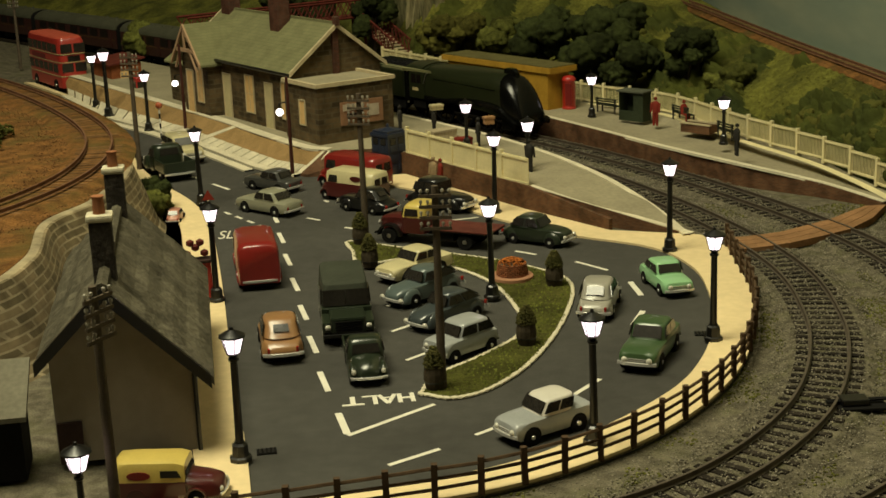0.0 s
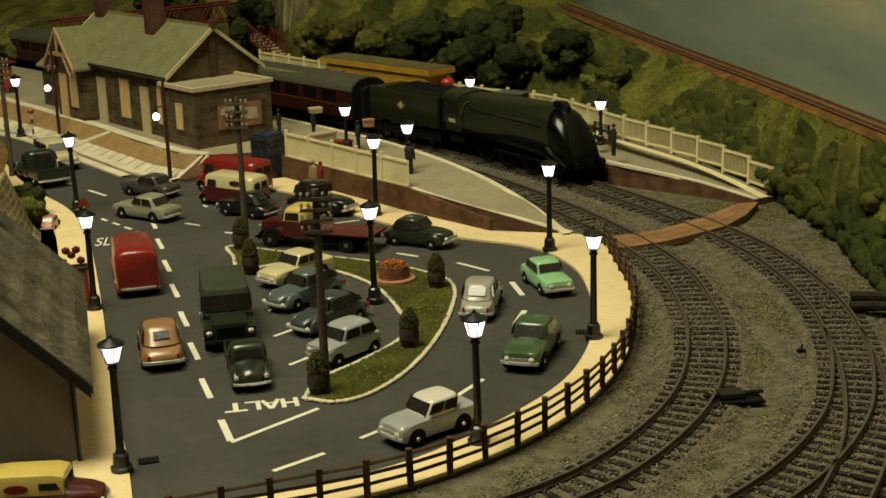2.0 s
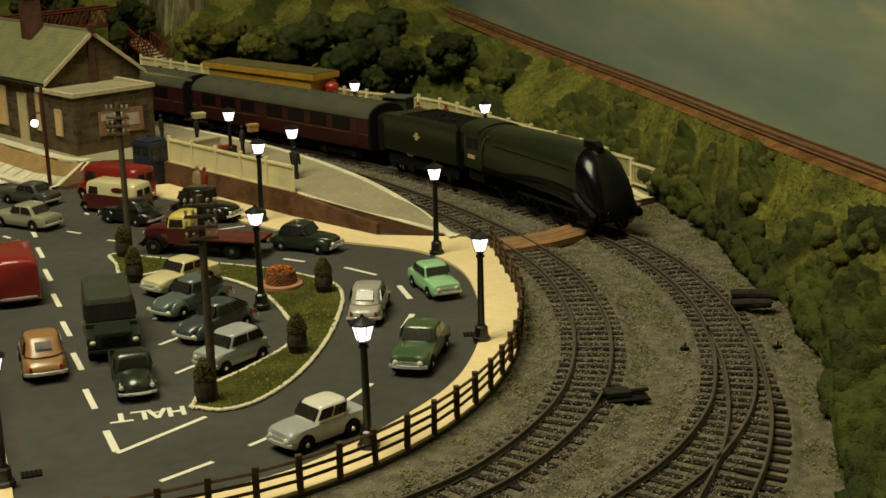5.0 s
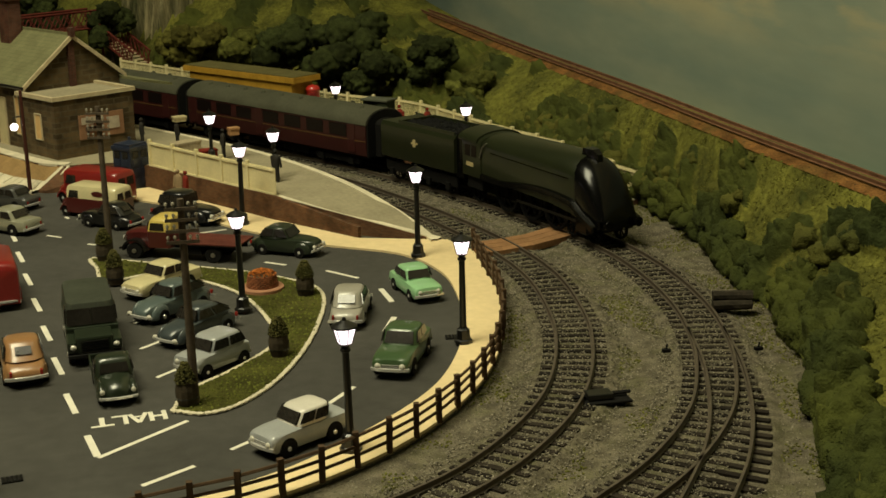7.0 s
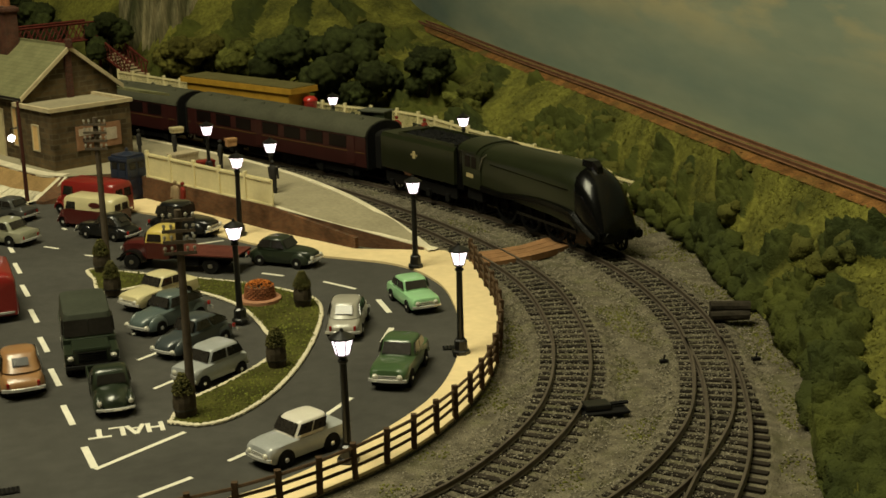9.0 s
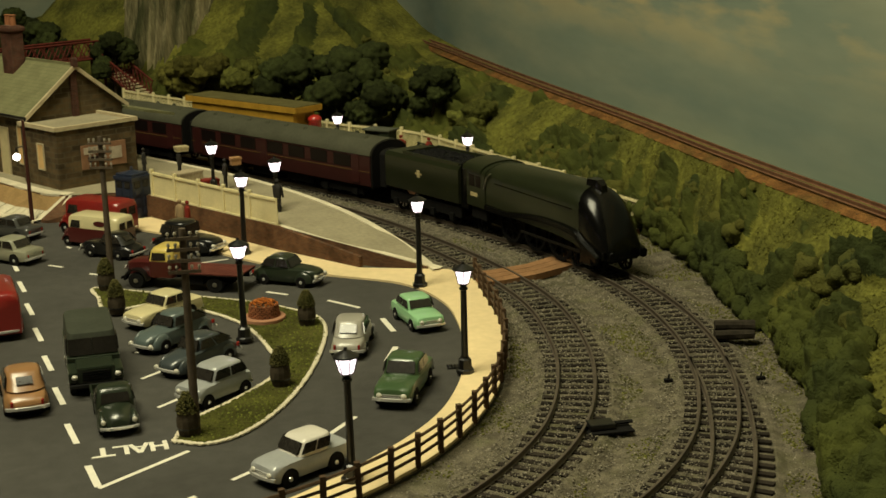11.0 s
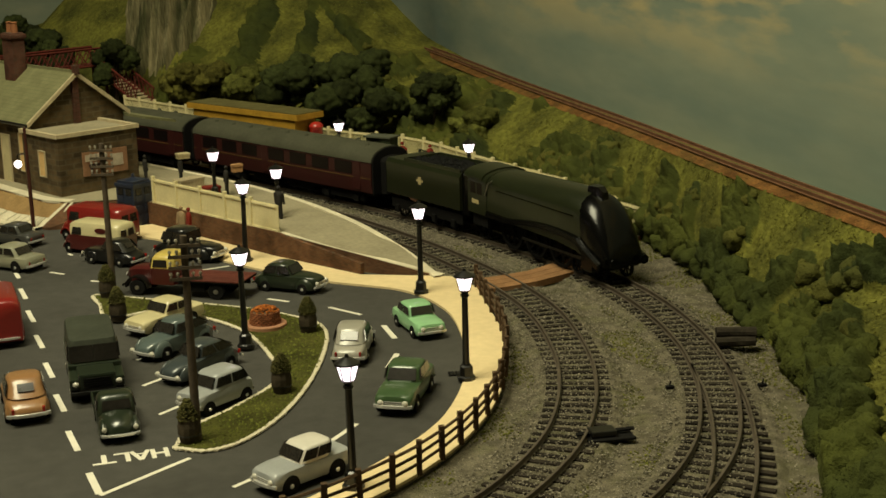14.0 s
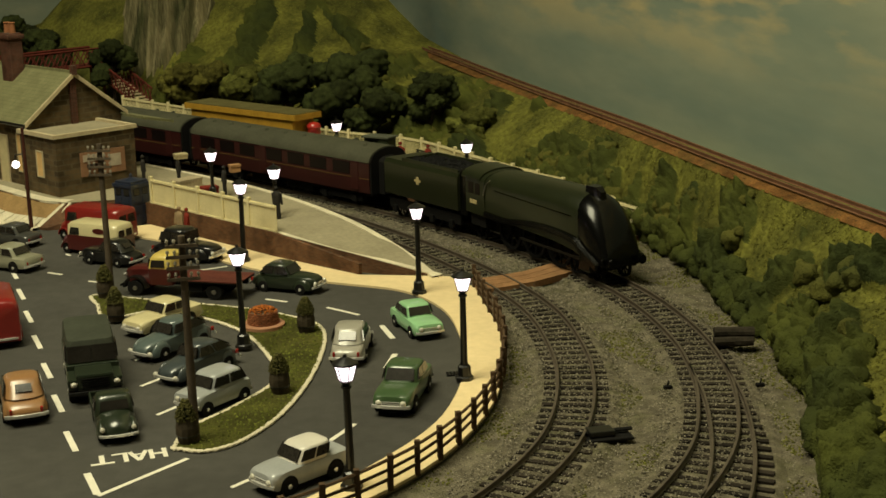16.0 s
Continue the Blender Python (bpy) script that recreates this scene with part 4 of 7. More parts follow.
    part("patch", bm, M["dark_print_and_shade"], po)
    # canopy on the platform side
    bm = bmesh.new()
    qloft(bm, [[(u, 90, 46), (u, 90, 48), (u, 118, 42), (u, 118, 40)] for u in (20, 240)])
    part("canopy", bm, M["slate"], o, "grey platform canopy")


station()


def wall_lamp_pole(x, y, z, top, arm, heading, label):
    """A tall thin pole with a globe lamp on an arm."""
    o = thing("wall_lamp", label, "lamp", x, y, z, heading, "globe lamps on poles")
    bm = bmesh.new()
    cyl(bm, (0, 0, 0), (0, 0, top * Q), .12, .08, 8)
    part("pole", bm, mat("brown_pole", (0.07, 0.025, 0.018), 0.6), o)
    bm = bmesh.new()
    cyl(bm, (0, 0, arm * Q + .5), (-.9, 0, arm * Q + .35), .04, n=6)
    cyl(bm, (-.9, 0, arm * Q + .35), (-.9, 0, arm * Q + .1), .04, n=6)
    part("arm", bm, M["black"], o)
    bm = bmesh.new()
    lump(bm, (-.9, 0, arm * Q - .18), .21, 2, 0)
    part("globe", bm, M["lamp_warm"], o, "lit white globe", smooth=True)


wall_lamp_pole(-295, 990, 0, 74, 49, -40, "dark pole with a lit globe lamp by the station")
wall_lamp_pole(-432, 1140, 8, 72, 40, -40, "dark pole with a lit globe lamp by the porch")


def canopy_shed():
    """Yellow timber shelter on the far platform."""
    o = thing("platform_shelter", "yellow ochre timber shelter with an angled flat canopy", "shelter", -108, 1199, 14.2, 138)
    o.scale = (1, 1, 1.08)
    y = mat("ochre_boards", (0.42, 0.235, 0.03), 0.7, vary=0.2, scale=100)
    bm = bmesh.new()
    qbox(bm, 0, 135, -24, 0, 0, 29)
    part("wall", bm, y, o)
    for k in range(14):
        bm = bmesh.new()
        qbox(bm, 3 + k * 9.5, 4 + k * 9.5, 0, .6, 0, 30)
        part("batten", bm, y, o)
    bm = bmesh.new()
    qloft(bm, [[(u, 5, 29), (u, 5, 33.5), (u, -26, 33.5), (u, -26, 29)] for u in (-5, 142)])
    part("canopy", bm, y, o)
    bm = bmesh.new()
    qloft(bm, [[(u, 4, 33.5), (u, 4, 34.2), (u, -25, 34.2), (u, -25, 33.5)] for u in (-4, 141)])
    part("roof_felt", bm, mat("olive_felt", (0.12, 0.105, 0.04), 0.9), o, "dull olive roof")
    # Dark slab on the closed wall, coloured as the shade of an opening.
    bm = bmesh.new()
    qbox(bm, 50, 64, -1, .6, 0, 24)
    part("doorway", bm, M["dark_print_and_shade"], o)
    bm = bmesh.new()
    qloft(bm, [[(30, .7, 20), (30, .7, 26), (48, .7, 30), (48, .7, 20)], [(30, 1.4, 20), (30, 1.4, 26), (48, 1.4, 30), (48, 1.4, 20)]])
    part("sign", bm, mat("orange_sign", (0.5, 0.14, 0.03), 0.6), o, "orange sign panel")
    o2 = thing("phone_kiosk", "bright red rounded kiosk on the platform", "kiosk", -107, 1190, 14.2)
    bm = bmesh.new()
    turned(bm, [(.46, 0), (.47, .12), (.43, .16), (.43, 1.8), (.47, 1.86), (.44, 2.0), (.3, 2.12), (.05, 2.18)], n=16)
    part("body", bm, PAINT_RED, o2, smooth=40)
    bm = bmesh.new()
    box(bm, -.2, .2, -.45, -.4, .3, 1.7, .02)
    part("door", bm, mat("dark_red_door", (0.2, 0.012, 0.01), 0.4), o2)
    h = thing("platform_hut", "dark green platform hut with open front", "hut", -49, 1135, 14.2, -32)
    h.scale = (.68, .68, .9)
    g = mat("hut_green", (0.035, 0.045, 0.025), 0.7, vary=0.25)
    bm = bmesh.new()
    box(bm, -1.3, 1.3, .55, .65, 0, 1.95)
    part("back", bm, g, h)
    for s in (-1, 1):
        bm = bmesh.new()
        box(bm, s * 1.2, s * 1.3, -.65, .55, 0, 1.95)
        part("side", bm, g, h)
    bm = bmesh.new()
    box(bm, .25, 1.2, -.65, -.55, 0, 1.95)
    box(bm, -1.2, .25, -.65, -.55, 0, .7)
    part("front", bm, g, h)
    bm = bmesh.new()
    box(bm, -1.45, 1.45, -.85, .8, 1.95, 2.08, .04)
    part("roof", bm, mat("hut_roof", (0.1, 0.105, 0.075), 0.8), h, "flat grey green roof")


PAINT_RED = paint("kiosk_red", (0.38, 0.02, 0.015))
canopy_shed()


def footbridge():
    """Red iron footbridge over both tracks with a stair down to the far platform."""
    o = thing("footbridge", "red brown iron lattice footbridge with pale stairs", "footbridge", -320, 1528, 14.2, 0)
    foot = Vector((0, 0))
    H0 = 38

    def beam(bm, a, b, r):
        cyl(bm, (a[0] * Q, a[1] * Q, a[2] * Q), (b[0] * Q, b[1] * Q, b[2] * Q), r, n=5)

    top = Vector((-62, 58))
    e = top - foot
    n = Vector((-e.y, e.x)).normalized() * 11
    for i in range(14):
        f = i / 14
        c = foot + e * f
        bm = bmesh.new()
        a, b = c - n, c + n
        st = e / 14
        prism(bm, [tuple((a + st * 0) * Q), tuple((b + st * 0) * Q), tuple((b + st * .8) * Q), tuple((a + st * .8) * Q)], (f * H0 + 1) * Q, (f * H0 + 2.5) * Q)
        part("step", bm, M["trim"], o)
    for s in (-1, 1):
        bm = bmesh.new()
        a, b = foot + n * s, top + n * s
        for dz in (1, 17):
            beam(bm, (a.x, a.y, dz), (b.x, b.y, H0 + dz), .09)
        for k in range(11):
            p, q = a.lerp(b, k / 11), a.lerp(b, (k + 1) / 11)
            beam(bm, (p.x, p.y, H0 * k / 11), (q.x, q.y, H0 * (k + 1) / 11 + 17), .05)
            beam(bm, (p.x, p.y, H0 * k / 11 + 17), (q.x, q.y, H0 * (k + 1) / 11), .05)
        part("stair_rail", bm, M["red_brown"], o)
    far = top + Vector((-150, -165))
    n2 = Vector((.74, -.67)) * 12
    bm = bmesh.new()
    prism(bm, [tuple((top + n2) * Q), tuple((top - n2) * Q), tuple((far - n2) * Q), tuple((far + n2) * Q)], H0 * Q, (H0 + 2) * Q)
    part("deck", bm, M["red_brown"], o)
    for s in (-1, 1):
        bm = bmesh.new()
        a, b = top + n2 * s, far + n2 * s
        for dz in (1, 20):
            beam(bm, (a.x, a.y, H0 + dz), (b.x, b.y, H0 + dz), .1)
        for k in range(20):
            p, q = a.lerp(b, k / 20), a.lerp(b, (k + 1) / 20)
            beam(bm, (p.x, p.y, H0 + 1), (q.x, q.y, H0 + 20), .05)
            beam(bm, (p.x, p.y, H0 + 20), (q.x, q.y, H0 + 1), .05)
        part("parapet", bm, M["red_brown"], o)
    for c in (top, far):
        for s in (-1, 1):
            p = c + n2 * s
            bm = bmesh.new()
            beam(bm, (p.x, p.y, -16 if c is far else 0), (p.x, p.y, H0), .13)
            part("column", bm, M["red_brown"], o)


footbridge()


def cottage():
    """Rendered cottage with rough slate roof, gable towards the viewer, and its neighbour behind."""
    o = thing("cottage", "buff rendered cottage with a rough dark slate roof", "cottage", -193, 494, 1.0, 110)
    W_ = 62
    for u0, u1 in ((0, 150),):
        bm = bmesh.new()
        loft(bm, [[(u * Q, 0, 0), (u * Q, 0, 37 * Q), (u * Q, W_ / 2 * Q, 68 * Q), (u * Q, (W_ - 8) * Q, 45 * Q), (u * Q, (W_ - 8) * Q, 0)] for u in (u0, u1)])
        part("wall", bm, M["render"], o)
    # roof in uneven slabs
    rnd = random.Random(4)
    for s in (0, 1):
        bm = bmesh.new()
        rows = []
        for j in range(31):
            u = -5 + 160 * j / 30
            ring = []
            for i in range(9):
                f = i / 8
                v = (W_ / 2 - (W_ / 2 + 8) * f) if s == 0 else (W_ / 2 + (W_ / 2 - 3) * f)
                z = 70 - (39 if s == 0 else 28) * f + rnd.uniform(-.7, .7) + (2.2 if i % 2 else 0) * .4
                ring.append((u * Q, v * Q, z * Q))
            ring += [(p[0], p[1], p[2] - 3.2 * Q) for p in ring[::-1]]
            rows.append(ring)
        loft(bm, rows)
        part("roof", bm, M["thatch"], o, "rough dark slate roof slope")
    bm = bmesh.new()
    cyl(bm, (-6 * Q, W_ / 2 * Q, 71 * Q), (156 * Q, W_ / 2 * Q, 71 * Q), .2, n=7)
    part("ridge", bm, M["thatch"], o)
    for s in (0, 1):
        bm = bmesh.new()
        v, low = (-7, 0) if s == 0 else (W_ - 3, 11)
        loft(bm, [[(-6.5 * Q, W_ / 2 * Q, 66 * Q), (-4 * Q, W_ / 2 * Q, 66 * Q), (-4 * Q, W_ / 2 * Q, 72 * Q), (-6.5 * Q, W_ / 2 * Q, 72 * Q)],
                  [(-6.5 * Q, v * Q, (27.5 + low) * Q), (-4 * Q, v * Q, (27.5 + low) * Q), (-4 * Q, v * Q, (33 + low) * Q), (-6.5 * Q, v * Q, (33 + low) * Q)]])
        part("bargeboard", bm, M["black"], o, "black verge board")
    bm = bmesh.new()
    cyl(bm, (-1 * Q, -.5 * Q, 0), (-1 * Q, -.5 * Q, 35 * Q), .07, n=6)
    part("downpipe", bm, M["black"], o)
    # No real opening: the doorway's shade is a dark slab on the wall.
    bm = bmesh.new()
    box(bm, -1.4 * Q, .5 * Q, 44 * Q, 53.5 * Q, 0, 17 * Q)
    part("door", bm, M["dark_print_and_shade"], o, "dark slab painted as the shaded doorway")
    for u, top in ((22, 91), (128, 88)):
        bm = bmesh.new()
        box(bm, (u - 4) * Q, (u + 4) * Q, (W_ / 2 - 4.4) * Q, (W_ / 2 + 4.4) * Q, 60 * Q, top * Q, .08)
        c = part("chimney", bm, mat("dark_rough_stone", (0.07, 0.06, 0.05), 0.9, vary=0.5, scale=220, bump=1, bscale=500), o, "dark stone chimney")
        bm = bmesh.new()
        box(bm, (u - 4.8) * Q, (u + 4.8) * Q, (W_ / 2 - 5.2) * Q, (W_ / 2 + 5.2) * Q, top * Q, (top + 3) * Q, .08)
        part("cap", bm, M["kerb"], c)
        bm = bmesh.new()
        turned(bm, [(.19, (top + 3) * Q), (.17, (top + 9) * Q), (.2, (top + 10) * Q), (.1, (top + 10.3) * Q)], u * Q, W_ / 2 * Q, 10)
        part("pot", bm, M["pot"], c)
    # lean-to at the left edge
    s = thing("shed", "dark shed with a grey felt roof beside the cottage", "shed", -251, 462, 0, 110)
    bm = bmesh.new()
    box(bm, 0, 1.6, 0, 2.2, 0, 1.9)
    part("wall", bm, M["dark"], s)
    bm = bmesh.new()
    loft(bm, [[(-.25, y, 1.9), (-.25, y, 2.05), (2.0, y, 3.1), (2.0, y, 2.95)] for y in (-.2, 2.4)])
    part("roof", bm, mat("grey_felt", (0.18, 0.165, 0.12), 0.9, vary=0.2), s)


cottage()


PLATEAU = []


def retaining():
    """Stone wall and bank that carry the high-level track."""
    out = [(-720, 1215), (-545, 1065), (-470, 985), (-402, 905), (-356, 832), (-340, 745), (-345, 690), (-322, 620), (-330, 560), (-420, 480)]
    line = glide(to3(out), 8)
    bm = bmesh.new()
    strip(bm, line, [(-22, -2), (-16, 5), (-3, 41), (0, 42), (20, 42), (22, -2)])
    mm("bank", bm, M["walling"], "mossy coursed stone retaining wall under the track", "retaining wall")
    bm = bmesh.new()
    ns = normals(line)
    inner = [(p.x + n.x * 3, p.y + n.y * 3) for p, n in zip(line, ns)]
    PLATEAU.extend(inner + [(-560, 480), (-900, 700), (-1200, 1500), (-900, 1400)])
    prism(bm, PLATEAU, -2, 42.3)
    mm("high_ground", bm, M["rust_ballast"], "brown earth plateau of the high-level track", "ground")


retaining()

# ---- road vehicles ----
M["chrome"] = mat("bright_silver", (0.8, 0.78, 0.73), 0.18, 0.6, vary=0.1)
M["glass"] = mat("dark_car_glass", (0.026, 0.023, 0.019), 0.14, vary=0.3, spec=0.5)
M["tyre"] = mat("tyre_rubber", (0.006, 0.0055, 0.005), 0.85, vary=0.2, spec=0.2)
M["lens"] = mat("headlamp_lens", (0.6, 0.57, 0.48), 0.15, vary=0.1)
M["tail"] = mat("red_tail_lens", (0.3, 0.02, 0.015), 0.2, vary=0.1)
M["interior"] = mat("dark_red_seats", (0.06, 0.02, 0.015), 0.8, vary=0.2)

COLOURS = {
    "tan": (0.29, 0.15, 0.062), "dark_green": (0.035, 0.05, 0.03), "bottle": (0.018, 0.025, 0.014), "red": (0.21, 0.016, 0.012), "pale_grey": (0.33, 0.34, 0.335),
    "slate": (0.045, 0.055, 0.057), "teal": (0.085, 0.11, 0.105), "cream": (0.58, 0.51, 0.29), "white": (0.66, 0.62, 0.54), "leaf": (0.05, 0.09, 0.036),
    "beige": (0.33, 0.31, 0.26), "mint": (0.28, 0.52, 0.27), "black": (0.006, 0.006, 0.006), "maroon": (0.075, 0.013, 0.011), "yellow": (0.58, 0.44, 0.11),
    "grey_green": (0.26, 0.255, 0.18), "charcoal": (0.05, 0.05, 0.045), "bus_red": (0.34, 0.03, 0.022), "pink": (0.45, 0.2, 0.14), "navy": (0.02, 0.027, 0.05)}
PAINT = {k: paint(k + "_paint", c) for k, c in COLOURS.items()}


def oblong(cx, a, b, z, p=5.0, n=28):
    out = []
    for i in range(n):
        t = 2 * math.pi * (i + .5) / n
        c, s = math.cos(t), math.sin(t)
        out.append((cx + a * math.copysign(abs(c) ** (2 / p), c), b * math.copysign(abs(s) ** (2 / p), s), z))
    return out


def pane(bm, pts, push, thick=0.03):
    """A thin pane over four points, pushed out along a vector."""
    n = Vector(push).normalized()
    lo = [Vector(q) - n * thick for q in pts]
    hi = [Vector(q) + n * thick for q in pts]
    return loft(bm, [lo, hi])


def road_wheel(parent, x, y, r, w=0.16, hub="chrome"):
    bm = bmesh.new()
    s = 1 if y > 0 else -1
    prof = [(r * .62, -w / 2), (r * .9, -w / 2), (r, -w / 3), (r, w / 3), (r * .9, w / 2), (r * .62, w / 2)]
    loft(bm, [[(q * math.cos(t), h, q * math.sin(t)) for t in [2 * math.pi * i / 16 for i in range(16)]] for q, h in prof])
    wh = part("wheel", bm, M["tyre"], parent, m=pose(x * S, y * S, r * S), smooth=40)
    bm = bmesh.new()
    prof = [(r * .66, s * w * .40), (r * .55, s * w * .5), (r * .3, s * w * .46), (r * .26, s * w * .62), (r * .05, s * w * .66)]
    loft(bm, [[(q * math.cos(t), h, q * math.sin(t)) for t in [2 * math.pi * i / 14 for i in range(14)]] for q, h in prof])
    part("hub", bm, M[hub], wh, smooth=40)
    return wh


def bar(parent, name, x, w, z, hgt=0.1, curve=0.12, material="chrome", depth=.07):
    """A bumper across the car at x, bowed with its ends swept back."""
    s = 1 if x > 0 else -1
    bm = bmesh.new()
    rows = []
    for i in range(9):
        u = -1 + i / 4
        xx = x - s * curve * abs(u) ** 2.5
        rows.append([(xx + s * dx, u * w, z + dz) for dx, dz in ((-depth / 2, -hgt / 2), (depth / 2, -hgt / 2.6), (depth / 2, hgt / 2.6), (-depth / 2, hgt / 2))])
    loft(bm, rows)
    return part(name, bm, M[material], parent, smooth=50)


def car(label, colour, x, y, heading, L=3.8, W=1.52, belt=.92, roof=1.44, stations=None, cab=(.55, .25, -.75, -1.35), wb=(1.1, -1.1), wr=.3, fenders=0.0,
        roof_colour=None, name="saloon_car", grille=True, lamps=.62, sides=((0.0, .46), (.52, .98)), taper=.84, p=4.5, bumper=True, z=0.0, rear_glass=True, group="parked cars",
        size=1.0, rear_small=1.0):
    """A parked road vehicle: x forward. cab: windscreen foot, roof front, roof rear, rear window foot."""
    o = thing(name, label, "car" if "van" not in name else "van", x, y, z, heading, group)
    o.scale = (size, size, size)
    body_m = PAINT[colour]
    h = W / 2
    st = stations or [(-.5, .8, .72), (-.46, .93, .82), (-.3, 1, .9), (0, 1, .92), (.25, 1, .9), (.42, .95, .84), (.485, .86, .76), (.5, .78, .66)]
    bm = bmesh.new()
    rows = []
    for fx, fw, zt in st:
        w = h * fw
        xx = fx * L
        low = .24 if abs(fx) < .45 else .33
        rows.append([(xx, -w * .93, low), (xx, -w, .42), (xx, -w, min(.62, zt - .1)), (xx, -w * .95, zt - .06), (xx, -w * .8, zt - .005), (xx, -w * .35, zt + .02),
                     (xx, w * .35, zt + .02), (xx, w * .8, zt - .005), (xx, w * .95, zt - .06), (xx, w, min(.62, zt - .1)), (xx, w, .42), (xx, w * .93, low)])
    loft(bm, rows)
    if fenders:
        for wx in wb:
            for s in (-1, 1):
                g = bmesh.ops.create_uvsphere(bm, u_segments=16, v_segments=10, radius=1)
                for v in g["verts"]:
                    v.co = Vector((wx + v.co.x * wr * 1.75 + (0.06 if wx > 0 else -.06), s * (h - .17) + v.co.y * .2, .3 + max(v.co.z, -.1) * fenders))
    part("body", bm, body_m, o, smooth=48)
    # The body has no recesses: near-black discs paint the shade inside the arches.
    if not fenders:
        for wx in wb:
            for s in (-1, 1):
                bm = bmesh.new()
                cyl(bm, (wx, s * (h - .3), wr + .02), (wx, s * (h + .012), wr + .02), wr * 1.2, n=18)
                part("wheel_arch", bm, M["dark"], o)
    # cabin
    xw, xrf, xrr, xb = cab
    ht = roof - belt
    prof = []
    for u in (0, .3, .6, .85, .95, 1.0):
        e = u * .92 if u < .9 else u * .92 + .02
        f = xw + (xrf - xw) * e
        b = xb + (xrr - xb) * e
        w = h * (.95 + (taper - .95) * e)
        sh = 1 if u < .9 else (.95 if u < .98 else .82)
        prof.append((f, b, w * sh, belt - .04 + (ht + .04) * u, sh))
    bm = bmesh.new()
    loft(bm, [oblong((f + b) / 2, (f - b) / 2 * s, w, zz, p) for f, b, w, zz, s in prof])
    part("roof", bm, PAINT[roof_colour or colour], o, smooth=48)

    def at(u):
        e = u * .92
        return xw + (xrf - xw) * e, xb + (xrr - xb) * e, h * (.95 + (taper - .95) * e), belt - .04 + (ht + .04) * u

    f0, b0, w0, z0 = at(.16)
    f1, b1, w1, z1 = at(.82)
    bm = bmesh.new()
    pane(bm, [(f0 - .01, -w0 * .8, z0), (f0 - .01, w0 * .8, z0), (f1 - .01, w1 * .8, z1), (f1 - .01, -w1 * .8, z1)], (ht, 0, max(.05, xw - xrf)))
    part("windscreen", bm, M["glass"], o)
    if rear_glass:
        bm = bmesh.new()
        q = rear_small
        zc, xc, wc = (z0 + z1) / 2 + .03, (b0 + b1) / 2, (w0 + w1) / 2
        pane(bm, [(xc + (b0 - xc) * q, -wc * .7 * q, zc + (z0 + .04 - zc) * q), (xc + (b0 - xc) * q, wc * .7 * q, zc + (z0 + .04 - zc) * q), (xc + (b1 - xc) * q, wc * .68 * q, zc + (z1 - zc) * q),
                  (xc + (b1 - xc) * q, -wc * .68 * q, zc + (z1 - zc) * q)], (-ht, 0, max(.05, xrr - xb)))
        part("rear_window", bm, M["glass"], o)
    for s in (-1, 1):
        for k0, k1 in sides:
            bm = bmesh.new()
            r = .09
            lx0, lx1 = f0 - .1 - (f0 - b0 - .2) * k0, f0 - .1 - (f0 - b0 - .2) * k1
            ux0, ux1 = f1 - .08 - (f1 - b1 - .16) * k0, f1 - .08 - (f1 - b1 - .16) * k1
            pane(bm, [(lx0, s * w0, z0 + .02), (lx1, s * w0, z0 + .02), (ux1, s * w1, z1), (ux0, s * w1, z1)], (0, s, .2), .022)
            part("side_window", bm, M["glass"], o)
        zl = st[-1][2] - .1
        bm = bmesh.new()
        turned(bm, [(.12, 0), (.12, .07), (.08, .12), (.01, .13)], n=12)
        part("headlight", bm, M["lens"], o, m=pose((L / 2 - .05) * S, s * h * lamps * S, zl * S, 0, 90, 0), smooth=50)
        bm = bmesh.new()
        box(bm, -L / 2 - .03, -L / 2 + .1, s * h * .68 - .05, s * h * .68 + .05, .5, .68, .02)
        part("tail_light", bm, M["tail"], o)
        for wx in wb:
            road_wheel(o, wx, s * (h - .055), wr)
    if bumper:
        bar(o, "bumper", L / 2 + .09, h * .98, .42, .13)
        bar(o, "bumper", -L / 2 - .09, h * .98, .42, .13)
    if grille:
        bm = bmesh.new()
        zl = st[-1][2] - .1
        for k in range(4):
            box(bm, L / 2 - .02, L / 2 + .035, -h * .45, h * .45, zl - .16 + k * .065, zl - .13 + k * .065)
        part("grille", bm, M["chrome"], o)
    bm = bmesh.new()
    box(bm, -L / 2 + .2, L / 2 - .2, -h + .2, h - .2, .14, .3)
    part("underside", bm, M["dark"], o)
    return o


ROUND = [(-.5, .62, .56), (-.47, .78, .68), (-.38, .9, .84), (-.2, .97, .93), (.1, .97, .94), (.28, .82, .93), (.42, .68, .88), (.48, .58, .8), (.5, .48, .68)]
BEETLE = [(-.5, .5, .5), (-.46, .7, .7), (-.36, .82, .9), (-.15, .93, .95), (.12, .93, .94), (.3, .76, .9), (.42, .62, .8), (.48, .5, .66), (.5, .42, .55)]
SQUARE = [(-.5, .86, .74), (-.48, .95, .84), (-.4, 1, .88), (0, 1, .9), (.3, 1, .88), (.44, .98, .85), (.49, .93, .8), (.5, .88, .7)]
FINS = [(-.5, .9, .78), (-.48, .96, .9), (-.35, 1, .91), (0, 1, .91), (.3, 1, .89), (.44, .97, .84), (.49, .9, .76), (.5, .82, .64)]


def minor(label, colour, x, y, heading, **k):
    a = dict(L=3.76, W=1.55, roof=1.5, belt=.95, stations=ROUND, cab=(.55, .1, -.85, -1.5), wb=(1.12, -1.07), fenders=.52, taper=.74, p=3.2, rear_small=.62)
    a.update(k)
    return car(label, colour, x, y, heading, **a)


